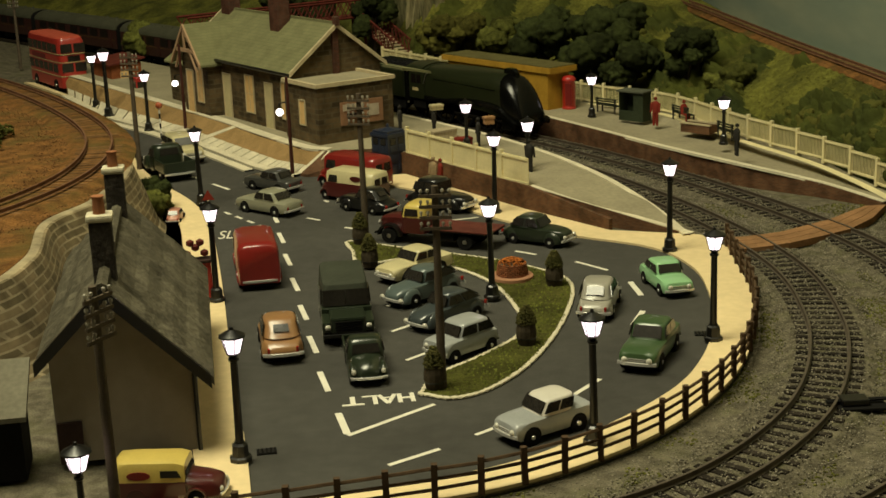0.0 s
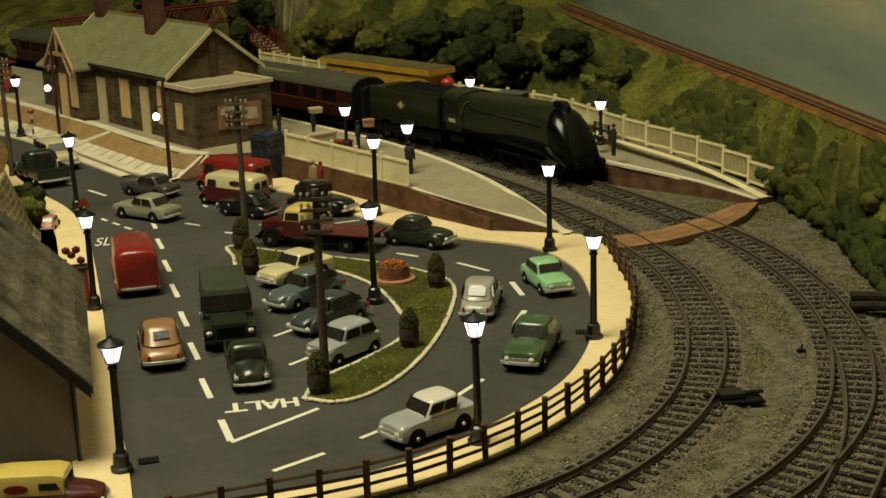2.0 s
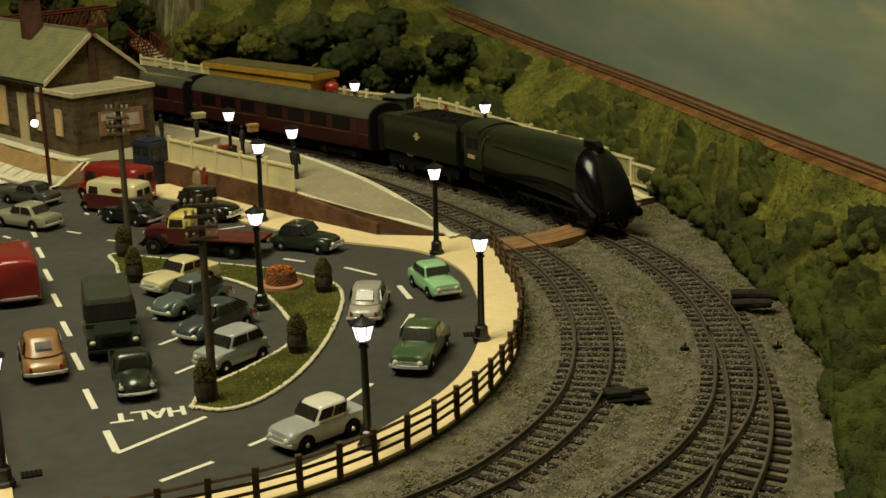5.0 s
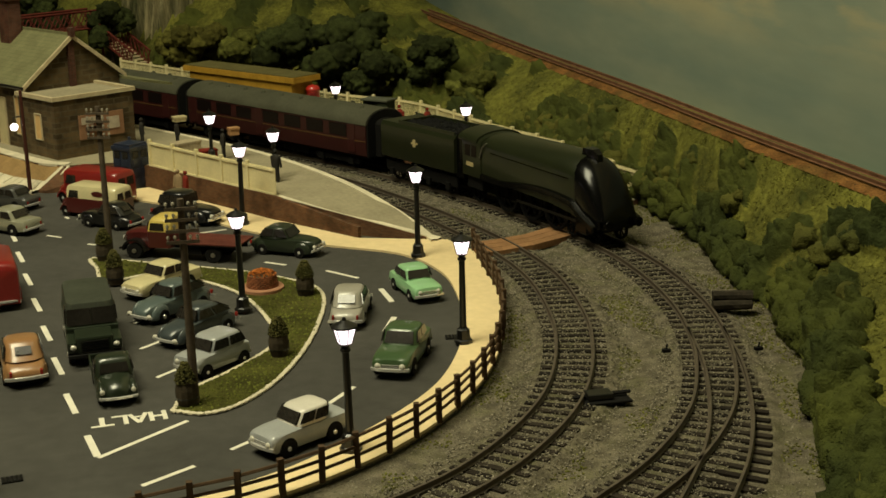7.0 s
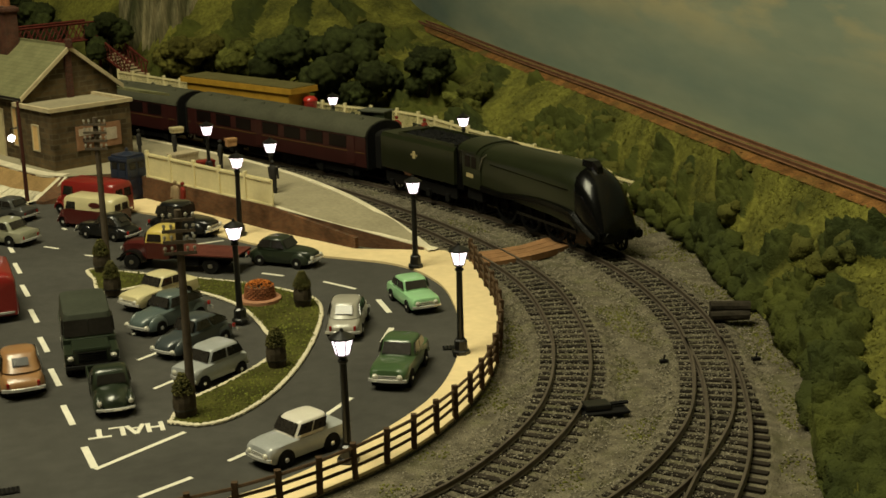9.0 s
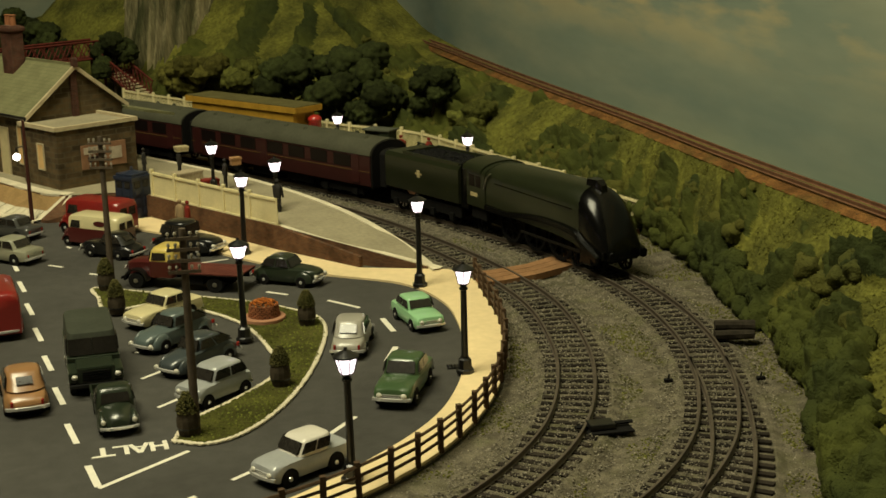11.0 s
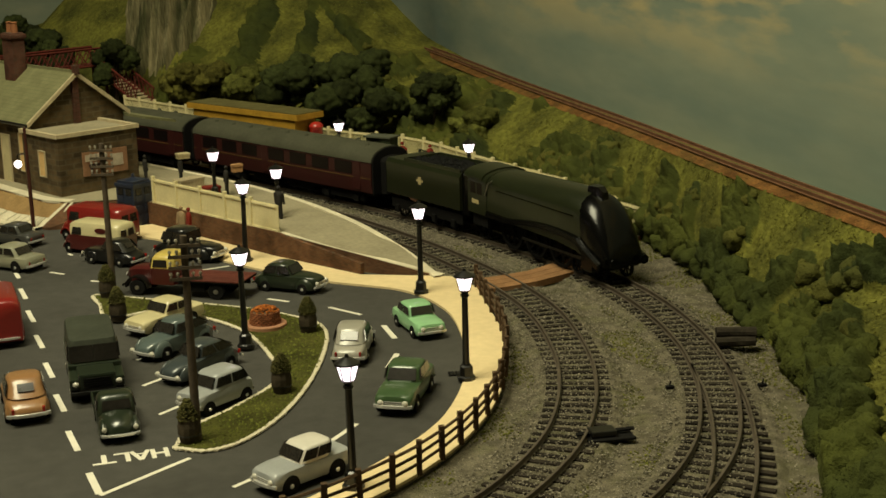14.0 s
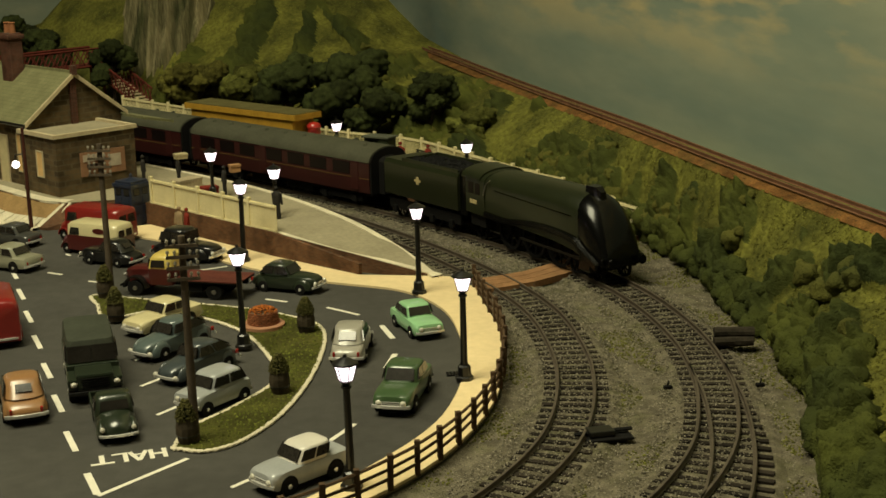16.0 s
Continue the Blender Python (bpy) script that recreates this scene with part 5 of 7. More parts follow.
def beetle(label, colour, x, y, heading, **k):
    return car(label, colour, x, y, heading, L=4.05, W=1.54, roof=1.5, belt=.95, stations=BEETLE, cab=(.72, .35, -.7, -1.75), wb=(1.25, -1.15), wr=.32, fenders=.56,
               taper=.72, p=2.9, grille=False, lamps=.78, **k)


def cars():
    minor("tan brown rounded saloon car parked in the lane", "tan", -195, 615.5, 110, size=.96)
    car("pale grey small two-box saloon car in a bay", "pale_grey", -107.3, 615.5, -127, size=.91, L=2.85, W=1.41, roof=1.4, belt=.88, stations=SQUARE, cab=(.7, .35, -1.0, -1.36), wb=(.98, -.98),
        wr=.25, name="small_car")
    beetle("dark slate grey rounded beetle-shaped car in a bay", "slate", -121.7, 661, -125, size=.84)
    beetle("grey blue rounded beetle-shaped car in a bay", "teal", -140.9, 699.3, -125, size=.88)
    car("cream finned saloon car in a parking bay", "cream", -153.8, 739.5, -127, size=.865, L=3.9, W=1.52, stations=FINS, cab=(.62, .2, -.8, -1.15))
    car("pale grey white-roofed saloon car on the bend", "pale_grey", -59.1, 525.3, -136, size=.885, L=3.35, W=1.4, stations=FINS, cab=(.6, .2, -1.0, -.86), roof_colour="white", wb=(1.0, -1.0), roof=1.42)
    car("leaf green saloon car with chrome bumper", "leaf", -19.8, 615.5, -103, size=.935, L=3.75, W=1.48, stations=FINS, cab=(.6, .15, -.85, -1.25), wb=(1.1, -1.1), wr=.29)
    car("beige grey saloon car seen from behind", "beige", -47.6, 685.8, 86, size=.9, L=3.8, W=1.5, stations=ROUND, cab=(.7, .25, -.9, -1.5), wb=(1.12, -1.1), wr=.29, roof=1.48, fenders=.4, taper=.78, p=3.4, rear_small=.8)
    car("mint green small saloon car near the kerb", "mint", -15.2, 723.9, -68, size=.81, L=3.8, W=1.53, stations=SQUARE, cab=(.65, .3, -.85, -1.25), wb=(1.1, -1.1), wr=.28)
    minor("dark green rounded saloon car beside the pavement", "bottle", -92.5, 811.6, -24, size=.87)
    car("grey green saloon car on the forecourt road", "grey_green", -280.3, 881.6, 151, size=.83, L=4.4, W=1.68, stations=FINS, cab=(.65, .2, -.95, -1.4), wb=(1.3, -1.3), wr=.32, roof=1.48)
    car("charcoal saloon car beside the station slope", "charcoal", -297, 947.2, 152, size=.8, L=4.2, W=1.6, stations=SQUARE, cab=(.65, .2, -.9, -1.3), wb=(1.2, -1.2))
    minor("black rounded saloon car beside the lorry", "black", -213.9, 886.8, 152, size=.8, L=4.1, W=1.65, roof=1.55)
    minor("black old upright saloon car by the pavement", "black", -165.8, 894, -28, size=.92, L=4.0, W=1.6, roof=1.7, belt=1.0, cab=(.3, .2, -1.2, -1.55), taper=.85)
    car("cream yellow small estate car on the station road", "cream", -401, 1046.6, -52, size=1.15, L=3.3, W=1.41, roof=1.36, belt=.86, stations=SQUARE, cab=(.7, .3, -1.3, -1.55), wb=(1.0, -1.0),
        wr=.25, name="small_car")
    car("pink bonnetless small car behind the hedge", "pink", -336.7, 855.8, 100, size=.5, L=3.4, W=1.42, roof=1.38, belt=.86, stations=ROUND, cab=(.6, .3, -.9, -1.4), wb=(1.0, -1.0), wr=.25, p=3.2)


cars()


def van(label, colour, x, y, heading, L=4.1, W=1.7, roof=1.95, colour2=None, split=None, nose=.55, snub=True, badge=None, wr=.31, rear_panes=True, nose_h=1.0, size=1.0):
    """A panel van: bulbous body, cab glass and rear doors. split: height where the second colour begins."""
    o = thing("panel_van", label, "van", x, y, 0, heading, "parked vans")
    o.scale = (size, size, size)
    h = W / 2
    bm = bmesh.new()
    a, b = -L / 2, L / 2 - nose
    sec = lambda xx, w, zt, r: [(xx, -w, .3), (xx, -w * 1.02, .8), (xx, -w * .98, zt - r), (xx, -w * .88, zt - r * .3), (xx, -w * .55, zt), (xx, w * .55, zt), (xx, w * .88, zt - r * .3),
                                (xx, w * .98, zt - r), (xx, w * 1.02, .8), (xx, w, .3)]
    rows = [sec(a, h * .92, roof - .14, .3), sec(a + .12, h * .98, roof - .03, .3), sec(a + .6, h, roof, .3), sec(b - .45, h, roof, .3), sec(b - .1, h * .98, roof - .1, .3)]
    if colour2 and split:
        lowm, topm = PAINT[colour], PAINT[colour2]
    else:
        lowm = topm = PAINT[colour]
    loft(bm, rows)
    part("body", bm, topm, o, smooth=48)
    if colour2 and split:
        bm = bmesh.new()
        loft(bm, [[(xx, -w * 1.03, .28), (xx, -w * 1.045, .8), (xx, -w * 1.03, split), (xx, w * 1.03, split), (xx, w * 1.045, .8), (xx, w * 1.03, .28)]
                  for xx, w in ((a - .02, h * .93), (a + .12, h), (b - .08, h))])
        part("lower_panel", bm, lowm, o, smooth=40)
    # nose and bonnet
    bm = bmesh.new()
    loft(bm, [[(xx, -w, .32), (xx, -w, zt - .2), (xx, -w * .7, zt - .02), (xx, 0, zt + .03), (xx, w * .7, zt - .02), (xx, w, zt - .2), (xx, w, .32)]
              for xx, w, zt in ((b - .2, h * .97, nose_h + .25), (b, h * .96, nose_h + .1), (b + nose * .6, h * .86, nose_h), (b + nose * .92, h * .72, nose_h - .12), (b + nose, h * .6, nose_h - .28))])
    part("bonnet", bm, lowm, o, smooth=48)
    zs = nose_h + .2
    bm = bmesh.new()
    pane(bm, [(b - .07, -h * .8, zs), (b - .07, h * .8, zs), (b - .2, h * .72, roof - .28), (b - .2, -h * .72, roof - .28)], (1, 0, .3), .04)
    part("windscreen", bm, M["glass"], o)
    for s in (-1, 1):
        bm = bmesh.new()
        pane(bm, [(b - .22, s * h, zs - .02), (b - .95, s * h, zs - .02), (b - .95, s * h * .98, roof - .34), (b - .35, s * h * .98, roof - .34)], (0, s, .05), .025)
        part("side_window", bm, M["glass"], o)
        if rear_panes:
            bm = bmesh.new()
            pane(bm, [(a - .0, s * .08, 1.15), (a - .0, s * h * .75, 1.15), (a + .02, s * h * .7, roof - .4), (a + .02, s * .08, roof - .4)], (-1, 0, .1), .025)
            part("rear_window", bm, M["glass"], o)
        bm = bmesh.new()
        turned(bm, [(.11, 0), (.11, .06), (.07, .1), (.01, .11)], n=12)
        part("headlight", bm, M["lens"], o, m=pose((b + nose - .08) * S, s * h * .58 * S, (nose_h - .4) * S, 0, 90, 0), smooth=50)
        if badge:
            bm = bmesh.new()
            pts = [(a + .35 * (b - a) + .42 * math.cos(t), s * (h * 1.0 + .02), badge[1] + .16 * math.sin(t)) for t in [2 * math.pi * i / 16 for i in range(16)]]
            loft(bm, [[(q[0], s * (h * .97), q[2]) for q in pts], [(q[0], s * (h * 1.015 + .01), q[2]) for q in pts]])
            part("badge", bm, PAINT[badge[0]], o, "oval panel with unreadable lettering")
        for wx in (a + .8, b - .1 + nose * .3):
            road_wheel(o, wx, s * (h - .08), wr)
            bm = bmesh.new()
            loft(bm, [[(wx + math.cos(t) * wr * 1.25, s * (h - .22 + k), .32 + math.sin(t) * wr * 1.3) for t in [math.pi * i / 8 for i in range(9)]] +
                      [(wx + math.cos(t) * wr * 1.05, s * (h - .22 + k), .32 + math.sin(t) * wr * 1.1) for t in [math.pi * i / 8 for i in range(8, -1, -1)]] for k in (0, .27)])
            part("wheel_arch", bm, lowm, o, smooth=40)
    bar(o, "bumper", b + nose + .08, h * .92, .42, material="chrome")
    bar(o, "bumper", a - .06, h * .92, .42, material="chrome")
    bm = bmesh.new()
    box(bm, a + .1, b, -h + .15, h - .15, .18, .34)
    part("underside", bm, M["dark"], o)
    return o


def land_rover():
    o = thing("utility_van", "dark green boxy utility van with hard top", "van", -171.3, 650, 0, -73, "parked vans")
    o.scale = (1.1, 1.13, .97)
    g = PAINT["bottle"]
    bm = bmesh.new()
    box(bm, -2.2, 1.15, -.82, .82, .5, 1.2, .04)
    part("body", bm, g, o)
    bm = bmesh.new()
    loft(bm, [oblong(-.62, 1.62, .8, 1.2, 9), oblong(-.66, 1.52, .76, 1.92, 9), oblong(-.66, 1.48, .72, 2.02, 9), oblong(-.66, 1.35, .6, 2.05, 7)])
    part("hard_top", bm, mat("weathered_dark_roof", (0.05, 0.055, 0.04), 0.6, vary=0.2), o, "dull dark roof", smooth=40)
    bm = bmesh.new()
    box(bm, 1.1, 2.15, -.58, .58, .55, 1.17, .08)
    part("bonnet", bm, g, o)
    for s in (-1, 1):
        bm = bmesh.new()
        box(bm, 1.1, 2.2, s * .56, s * .84, .62, 1.02, .06)
        part("wing", bm, g, o)
        bm = bmesh.new()
        turned(bm, [(.1, 0), (.1, .05), (.05, .09), (.01, .1)], n=10)
        part("headlight", bm, M["lens"], o, m=pose(2.18 * S, s * .66 * S, .84 * S, 0, 90, 0))
        bm = bmesh.new()
        pane(bm, [(.75, s * .805, 1.26), (.1, s * .805, 1.26), (.1, s * .78, 1.8), (.66, s * .78, 1.8)], (0, s, .05), .03)
        part("side_window", bm, M["glass"], o)
        bm = bmesh.new()
        pane(bm, [(1.0 - .0, s * .01, 1.24), (1.0, s * .77, 1.24), (.88, s * .74, 1.84), (.88, s * .01, 1.84)], (1, 0, .2), .03)
        part("windscreen", bm, M["glass"], o)
        for wx in (1.5, -1.3):
            road_wheel(o, wx, s * .72, .38, .2, "steel")
    bm = bmesh.new()
    for k in range(5):
        box(bm, 2.14, 2.2, -.42, .42, .62 + k * .09, .66 + k * .09)
    part("grille", bm, M["black"], o)
    bar(o, "bumper", 2.38, .84, .55, .14, 0, "black")
    bm = bmesh.new()
    box(bm, -2.1, 2.0, -.6, .6, .3, .55)
    part("chassis", bm, M["dark"], o)


def pickup(label, colour, x, y, heading, size=1.0):
    """A pick-up: rounded cab and bonnet, open load bed."""
    o = thing("pickup_truck", label, "pickup truck", x, y, 0, heading, "parked pickups")
    o.scale = (size, size, size)
    g = PAINT[colour]
    bm = bmesh.new()
    rows = []
    for fx, w, zt in ((-.1, .74, .95), (.5, .72, .98), (1.1, .62, .96), (1.55, .5, .88), (1.8, .4, .74), (1.88, .34, .62)):
        rows.append([(fx, -w, .3), (fx, -w, zt - .25), (fx, -w * .75, zt - .04), (fx, 0, zt + .03), (fx, w * .75, zt - .04), (fx, w, zt - .25), (fx, w, .3)])
    loft(bm, rows)
    for s in (-1, 1):
        gg = bmesh.ops.create_uvsphere(bm, u_segments=16, v_segments=10, radius=1)
        for v in gg["verts"]:
            v.co = Vector((1.2 + v.co.x * .62, s * .6 + v.co.y * .2, .32 + max(v.co.z, -.1) * .52))
    part("bonnet", bm, g, o, smooth=48)
    bm = bmesh.new()
    loft(bm, [oblong(.15, .58, .76, .55, 4), oblong(.15, .58, .75, .95, 4), oblong(.06, .45, .66, 1.38, 4), oblong(.04, .38, .6, 1.48, 3.5), oblong(.04, .25, .4, 1.52, 3)])
    part("cab", bm, g, o, smooth=48)
    bm = bmesh.new()
    pane(bm, [(.68, -.55, 1.0), (.68, .55, 1.0), (.55, .5, 1.34), (.55, -.5, 1.34)], (1, 0, .4), .03)
    part("windscreen", bm, M["glass"], o)
    bm = bmesh.new()
    pane(bm, [(-.4, -.45, 1.05), (-.4, .45, 1.05), (-.38, .42, 1.36), (-.38, -.42, 1.36)], (-1, 0, .1), .03)
    part("rear_window", bm, M["glass"], o)
    for s in (-1, 1):
        bm = bmesh.new()
        pane(bm, [(.5, s * .745, 1.0), (-.25, s * .745, 1.0), (-.2, s * .68, 1.34), (.38, s * .68, 1.34)], (0, s, .2), .025)
        part("side_window", bm, M["glass"], o)
        bm = bmesh.new()
        box(bm, -1.9, -.42, s * .7, s * .78, .45, .95, .03)
        part("bed_side", bm, g, o)
        bm = bmesh.new()
        turned(bm, [(.1, 0), (.1, .05), (.05, .09), (.01, .1)], n=10)
        part("headlight", bm, M["lens"], o, m=pose(1.72 * S, s * .58 * S, .62 * S, 0, 90, 0))
        for wx in (1.15, -1.1):
            road_wheel(o, wx, s * .65, .3)
    bm = bmesh.new()
    box(bm, -1.9, -.42, -.7, .7, .42, .5)
    part("bed_floor", bm, M["dark"], o)
    bm = bmesh.new()
    box(bm, -1.95, -1.87, -.76, .76, .45, .95, .03)
    part("tailgate", bm, g, o)
    bar(o, "bumper", 1.95, .72, .4)
    bar(o, "bumper", -2.02, .74, .4)
    return o


def lorry():
    o = thing("flatbed_lorry", "maroon flatbed lorry with a cream yellow cab roof", "lorry", -153, 809, 0, 164)
    o.scale = (.83, .83, .76)
    m = PAINT["maroon"]
    bm = bmesh.new()
    loft(bm, [[(x, -w, .75), (x, -w, zt - .15), (x, -w * .6, zt), (x, w * .6, zt), (x, w, zt - .15), (x, w, .75)] for x, w, zt in
              ((1.55, .85, 1.75), (2.3, .6, 1.7), (3.0, .5, 1.6), (3.3, .42, 1.45))])
    part("bonnet", bm, m, o, smooth=40)
    bm = bmesh.new()
    loft(bm, [oblong(1.05, .75, .98, .75, 7), oblong(1.05, .75, 1.0, 1.72, 7)])
    part("cab", bm, m, o, smooth=40)
    bm = bmesh.new()
    loft(bm, [oblong(1.05, .74, .97, 1.72, 6), oblong(1.0, .68, .92, 2.3, 5), oblong(.98, .6, .82, 2.48, 4), oblong(.98, .4, .55, 2.54, 3)])
    part("cab_roof", bm, PAINT["yellow"], o, "cream yellow cab top", smooth=48)
    bm = bmesh.new()
    pane(bm, [(1.77, -.8, 1.8), (1.77, .8, 1.8), (1.7, .75, 2.24), (1.7, -.75, 2.24)], (1, 0, .1), .03)
    part("windscreen", bm, M["glass"], o)
    for s in (-1, 1):
        bm = bmesh.new()
        pane(bm, [(1.55, s * .96, 1.8), (.7, s * .96, 1.8), (.72, s * .92, 2.24), (1.48, s * .92, 2.24)], (0, s, .1), .03)
        part("side_window", bm, M["glass"], o)
        bm = bmesh.new()
        loft(bm, [[(2.55 + math.cos(t) * r, s * (.62 + k), .5 + math.sin(t) * r) for r, t in [(.72, math.pi * i / 8) for i in range(9)] + [(.6, math.pi * i / 8) for i in range(8, -1, -1)]]
                  for k in (0, .4)])
        part("mudguard", bm, M["black"], o, smooth=40)
        bm = bmesh.new()
        turned(bm, [(.14, 0), (.14, .1), (.06, .16)], n=10)
        part("headlight", bm, M["chrome"], o, m=pose(3.2 * S, s * .6 * S, 1.2 * S, 0, 90, 0))
        for wx in (2.55, -2.1):
            road_wheel(o, wx, s * .85, .48, .26, "steel")
    base = part("bed", box(bmesh.new(), -3.6, .2, -1.08, 1.08, 1.02, 1.1), M["dark"], o)
    plank = mat("maroon_deck_planks", (0.12, 0.035, 0.025), 0.7, vary=0.3, scale=120, island=0.15)
    for k in range(8):
        bm = bmesh.new()
        y0 = -1.1 + k * .275
        box(bm, -3.62, .22, y0 + .01, y0 + .265, 1.1, 1.17)
        part("plank", bm, plank, base)
    bm = bmesh.new()
    for s in (-1, 1):
        box(bm, -3.5, 3.0, s * .4, s * .5, .68, .98)
    box(bm, -1.4, -.4, -.9, .9, .45, 1.0)
    part("chassis", bm, M["dark"], o)
    bar(o, "bumper", 3.45, .9, .6, .14, 0, "black")


def bus():
    o = thing("double_decker_bus", "red double decker bus with rows of windows", "bus", -681.7, 1431.6, 0, -46)
    r = PAINT["bus_red"]
    bm = bmesh.new()
    loft(bm, [oblong(0, 4.0, 1.15, .35, 9), oblong(0, 4.02, 1.16, 2.2, 9), oblong(-.02, 3.95, 1.14, 4.0, 8), oblong(-.05, 3.85, 1.08, 4.25, 7)])
    part("body", bm, r, o, smooth=40)
    bm = bmesh.new()
    loft(bm, [oblong(-.05, 3.86, 1.09, 4.22, 7), oblong(-.08, 3.75, 1.0, 4.36, 6), oblong(-.1, 3.3, .6, 4.42, 4)])
    part("roof", bm, mat("paler_red_roof", (0.42, 0.075, 0.045), 0.6, vary=0.12), o, "paler red roof", smooth=48)
    for s in (-1, 1):
        for zz in (1.55, 3.15):
            for k in range(6):
                bm = bmesh.new()
                box(bm, -3.4 + k * 1.15, -2.4 + k * 1.15, s * 1.12, s * 1.175, zz, zz + .68, .02)
                part("side_window", bm, M["glass"], o)
        for zz in (1.6, 3.15):
            bm = bmesh.new()
            box(bm, 3.96, 4.04, s * .08, s * 1.0, zz, zz + .7, .02)
            part("front_window", bm, M["glass"], o)
        bm = bmesh.new()
        box(bm, -2.6, .6, s * 1.15, s * 1.185, 2.45, 2.85)
        part("advert_panel", bm, mat("dark_red_panel", (0.16, 0.02, 0.02), 0.5), o, "dark advert band with unreadable lettering")
        for wx in (2.6, -2.2):
            road_wheel(o, wx, s * 1.05, .5, .28, "steel")
    for zz in (1.25, 2.35, 3.0):
        bm = bmesh.new()
        loft(bm, [oblong(0, 4.04, 1.18, zz, 9), oblong(0, 4.04, 1.18, zz + .06, 9)])
        part("trim_band", bm, M["emblem"], o, smooth=40)
    bm = bmesh.new()
    box(bm, 4.0, 4.06, -.5, .5, 2.45, 2.9)
    part("blind_box", bm, M["black"], o, "black destination blind")


van("bright red rounded panel van in the lane", "red", -242.7, 732.5, 111, L=4.2, W=1.76, roof=2.0, rear_panes=False)
van("maroon and cream yellow delivery van", "maroon", -230.6, 917.9, 154, size=.865, L=4.2, W=1.65, roof=1.95, colour2="cream", split=1.15, badge=("maroon", 1.5))
van("dull red rounded panel van behind another van", "red", -238.9, 954.5, 152, size=.96, L=4.3, W=1.7, roof=2.0)
van("maroon delivery van with a yellow upper body", "maroon", -188.5, 452, 8, size=.79, L=3.8, W=1.5, roof=1.72, colour2="yellow", split=.95, nose=1.15, badge=("red", 1.2), nose_h=.95)
land_rover()
pickup("dark green small pick-up truck facing the stop line", "bottle", -147.1, 588.5, -72, .87)
pickup("dark green pick-up truck with an open bed", "bottle", -393.6, 994.1, 128, 1.2)
lorry()
bus()

# ---- street furniture and small things ----


def lamp_post(x, y, z, label, tall=4.1, slim=1.0, group="street lamps"):
    o = thing("street_lamp", label, "street lamp", x, y, z, random.uniform(0, 40), group)
    k = tall / 4.1
    bm = bmesh.new()
    turned(bm, [(.34 * slim, 0), (.34 * slim, .12), (.26 * slim, .16), (.24 * slim, .5), (.17 * slim, .56), (.15 * slim, .62)], n=8)
    part("base", bm, M["black"], o)
    bm = bmesh.new()
    turned(bm, [(.13 * slim, .55), (.11 * slim, tall - 1.0), (.16 * slim, tall - .97), (.16 * slim, tall - .9), (.1 * slim, tall - .86), (.22 * slim, tall - .74), (.1, tall - .7)], n=10)
    part("column", bm, M["black"], o, smooth=35)
    bm = bmesh.new()
    loft(bm, [[(r * math.cos(t), r * math.sin(t), zz) for t in [2 * math.pi * i / 6 for i in range(6)]] for r, zz in ((.2, tall - .72), (.34, tall - .22))])
    part("lantern", bm, M["lamp_glass"], o, "lit white lantern")
    bm = bmesh.new()
    for i in range(6):
        t = 2 * math.pi * i / 6
        cyl(bm, (.21 * math.cos(t), .21 * math.sin(t), tall - .72), (.36 * math.cos(t), .36 * math.sin(t), tall - .2), .018, n=4)
    part("lantern_frame", bm, M["black"], o)
    bm = bmesh.new()
    turned(bm, [(.4, tall - .24), (.39, tall - .19), (.17, tall - .07), (.07, tall - .03), (.05, tall + .05), (.01, tall + .07)], n=12)
    part("cap", bm, M["black"], o, smooth=30)
    return o


def lamps():
    a = lamp_post(8.7, 639, 1.3, "tall black street lamp with lit lantern on pavement")
    for x, y, z in ((-14.5, 793, 1.3), (-128, 879, 1.3), (-104, 697, 1.5), (-250, 684, 1.3), (-333, 897, 1.3), (-38, 514, 1.3), (-173, 485, 1.3)):
        copy_thing(a, pose(x / 1000, y / 1000, z / 1000, random.uniform(-1, 1), random.uniform(-1, 1), random.uniform(0, 60)))
    for x, y, k in ((-476, 1166, 1.0), (-543, 1236, 1.2), (-578, 1288, 1.0), (-722, 1506, 1.0)):
        copy_thing(a, pose(x / 1000, y / 1000, .001, 0, 0, random.uniform(0, 60)) @ Matrix.Scale(k, 4))
    b = lamp_post(-85, 1153, FZ, "slim black platform lamp with lit lantern", 2.75, .8, "platform lamps")
    for x, y, z in ((19.5, 1037, FZ), (-113, 940, PZ), (-167, 1013, PZ), (-276, 1495, FZ), (-203, 408, 4)):
        copy_thing(b, pose(x / 1000, y / 1000, z / 1000, 0, 0, random.uniform(0, 60)))


lamps()
M["pole"] = mat("grey_brown_pole", (0.11, 0.085, 0.06), 0.8, vary=0.3, scale=200)
M["insulator"] = mat("pale_insulator", (0.3, 0.27, 0.21), 0.4, vary=0.1)


def telegraph_pole(x, y, z, tall, label, heading=10):
    o = thing("telegraph_pole", label, "telegraph pole", x, y, z, heading, "telegraph poles")
    bm = bmesh.new()
    cyl(bm, (0, 0, 0), (0, 0, tall), .16, .11, 9)
    part("post", bm, M["pole"], o, smooth=40)
    for k in range(4):
        zz = tall - .3 - k * .36
        bm = bmesh.new()
        box(bm, -.52, .52, -.18, -.1, zz - .05, zz + .05)
        arm = part("crossarm", bm, M["pole"], o)
        for u in (-.46, -.24, .24, .46):
            bm = bmesh.new()
            turned(bm, [(.03, zz + .05), (.03, zz + .12), (.06, zz + .14), (.05, zz + .21), (.02, zz + .23)], u, -.14, 8)
            part("insulator", bm, M["insulator"], arm)
    return o


p = telegraph_pole(-108, 568, 1, 6.9, "grey brown telegraph pole with four crossarms")
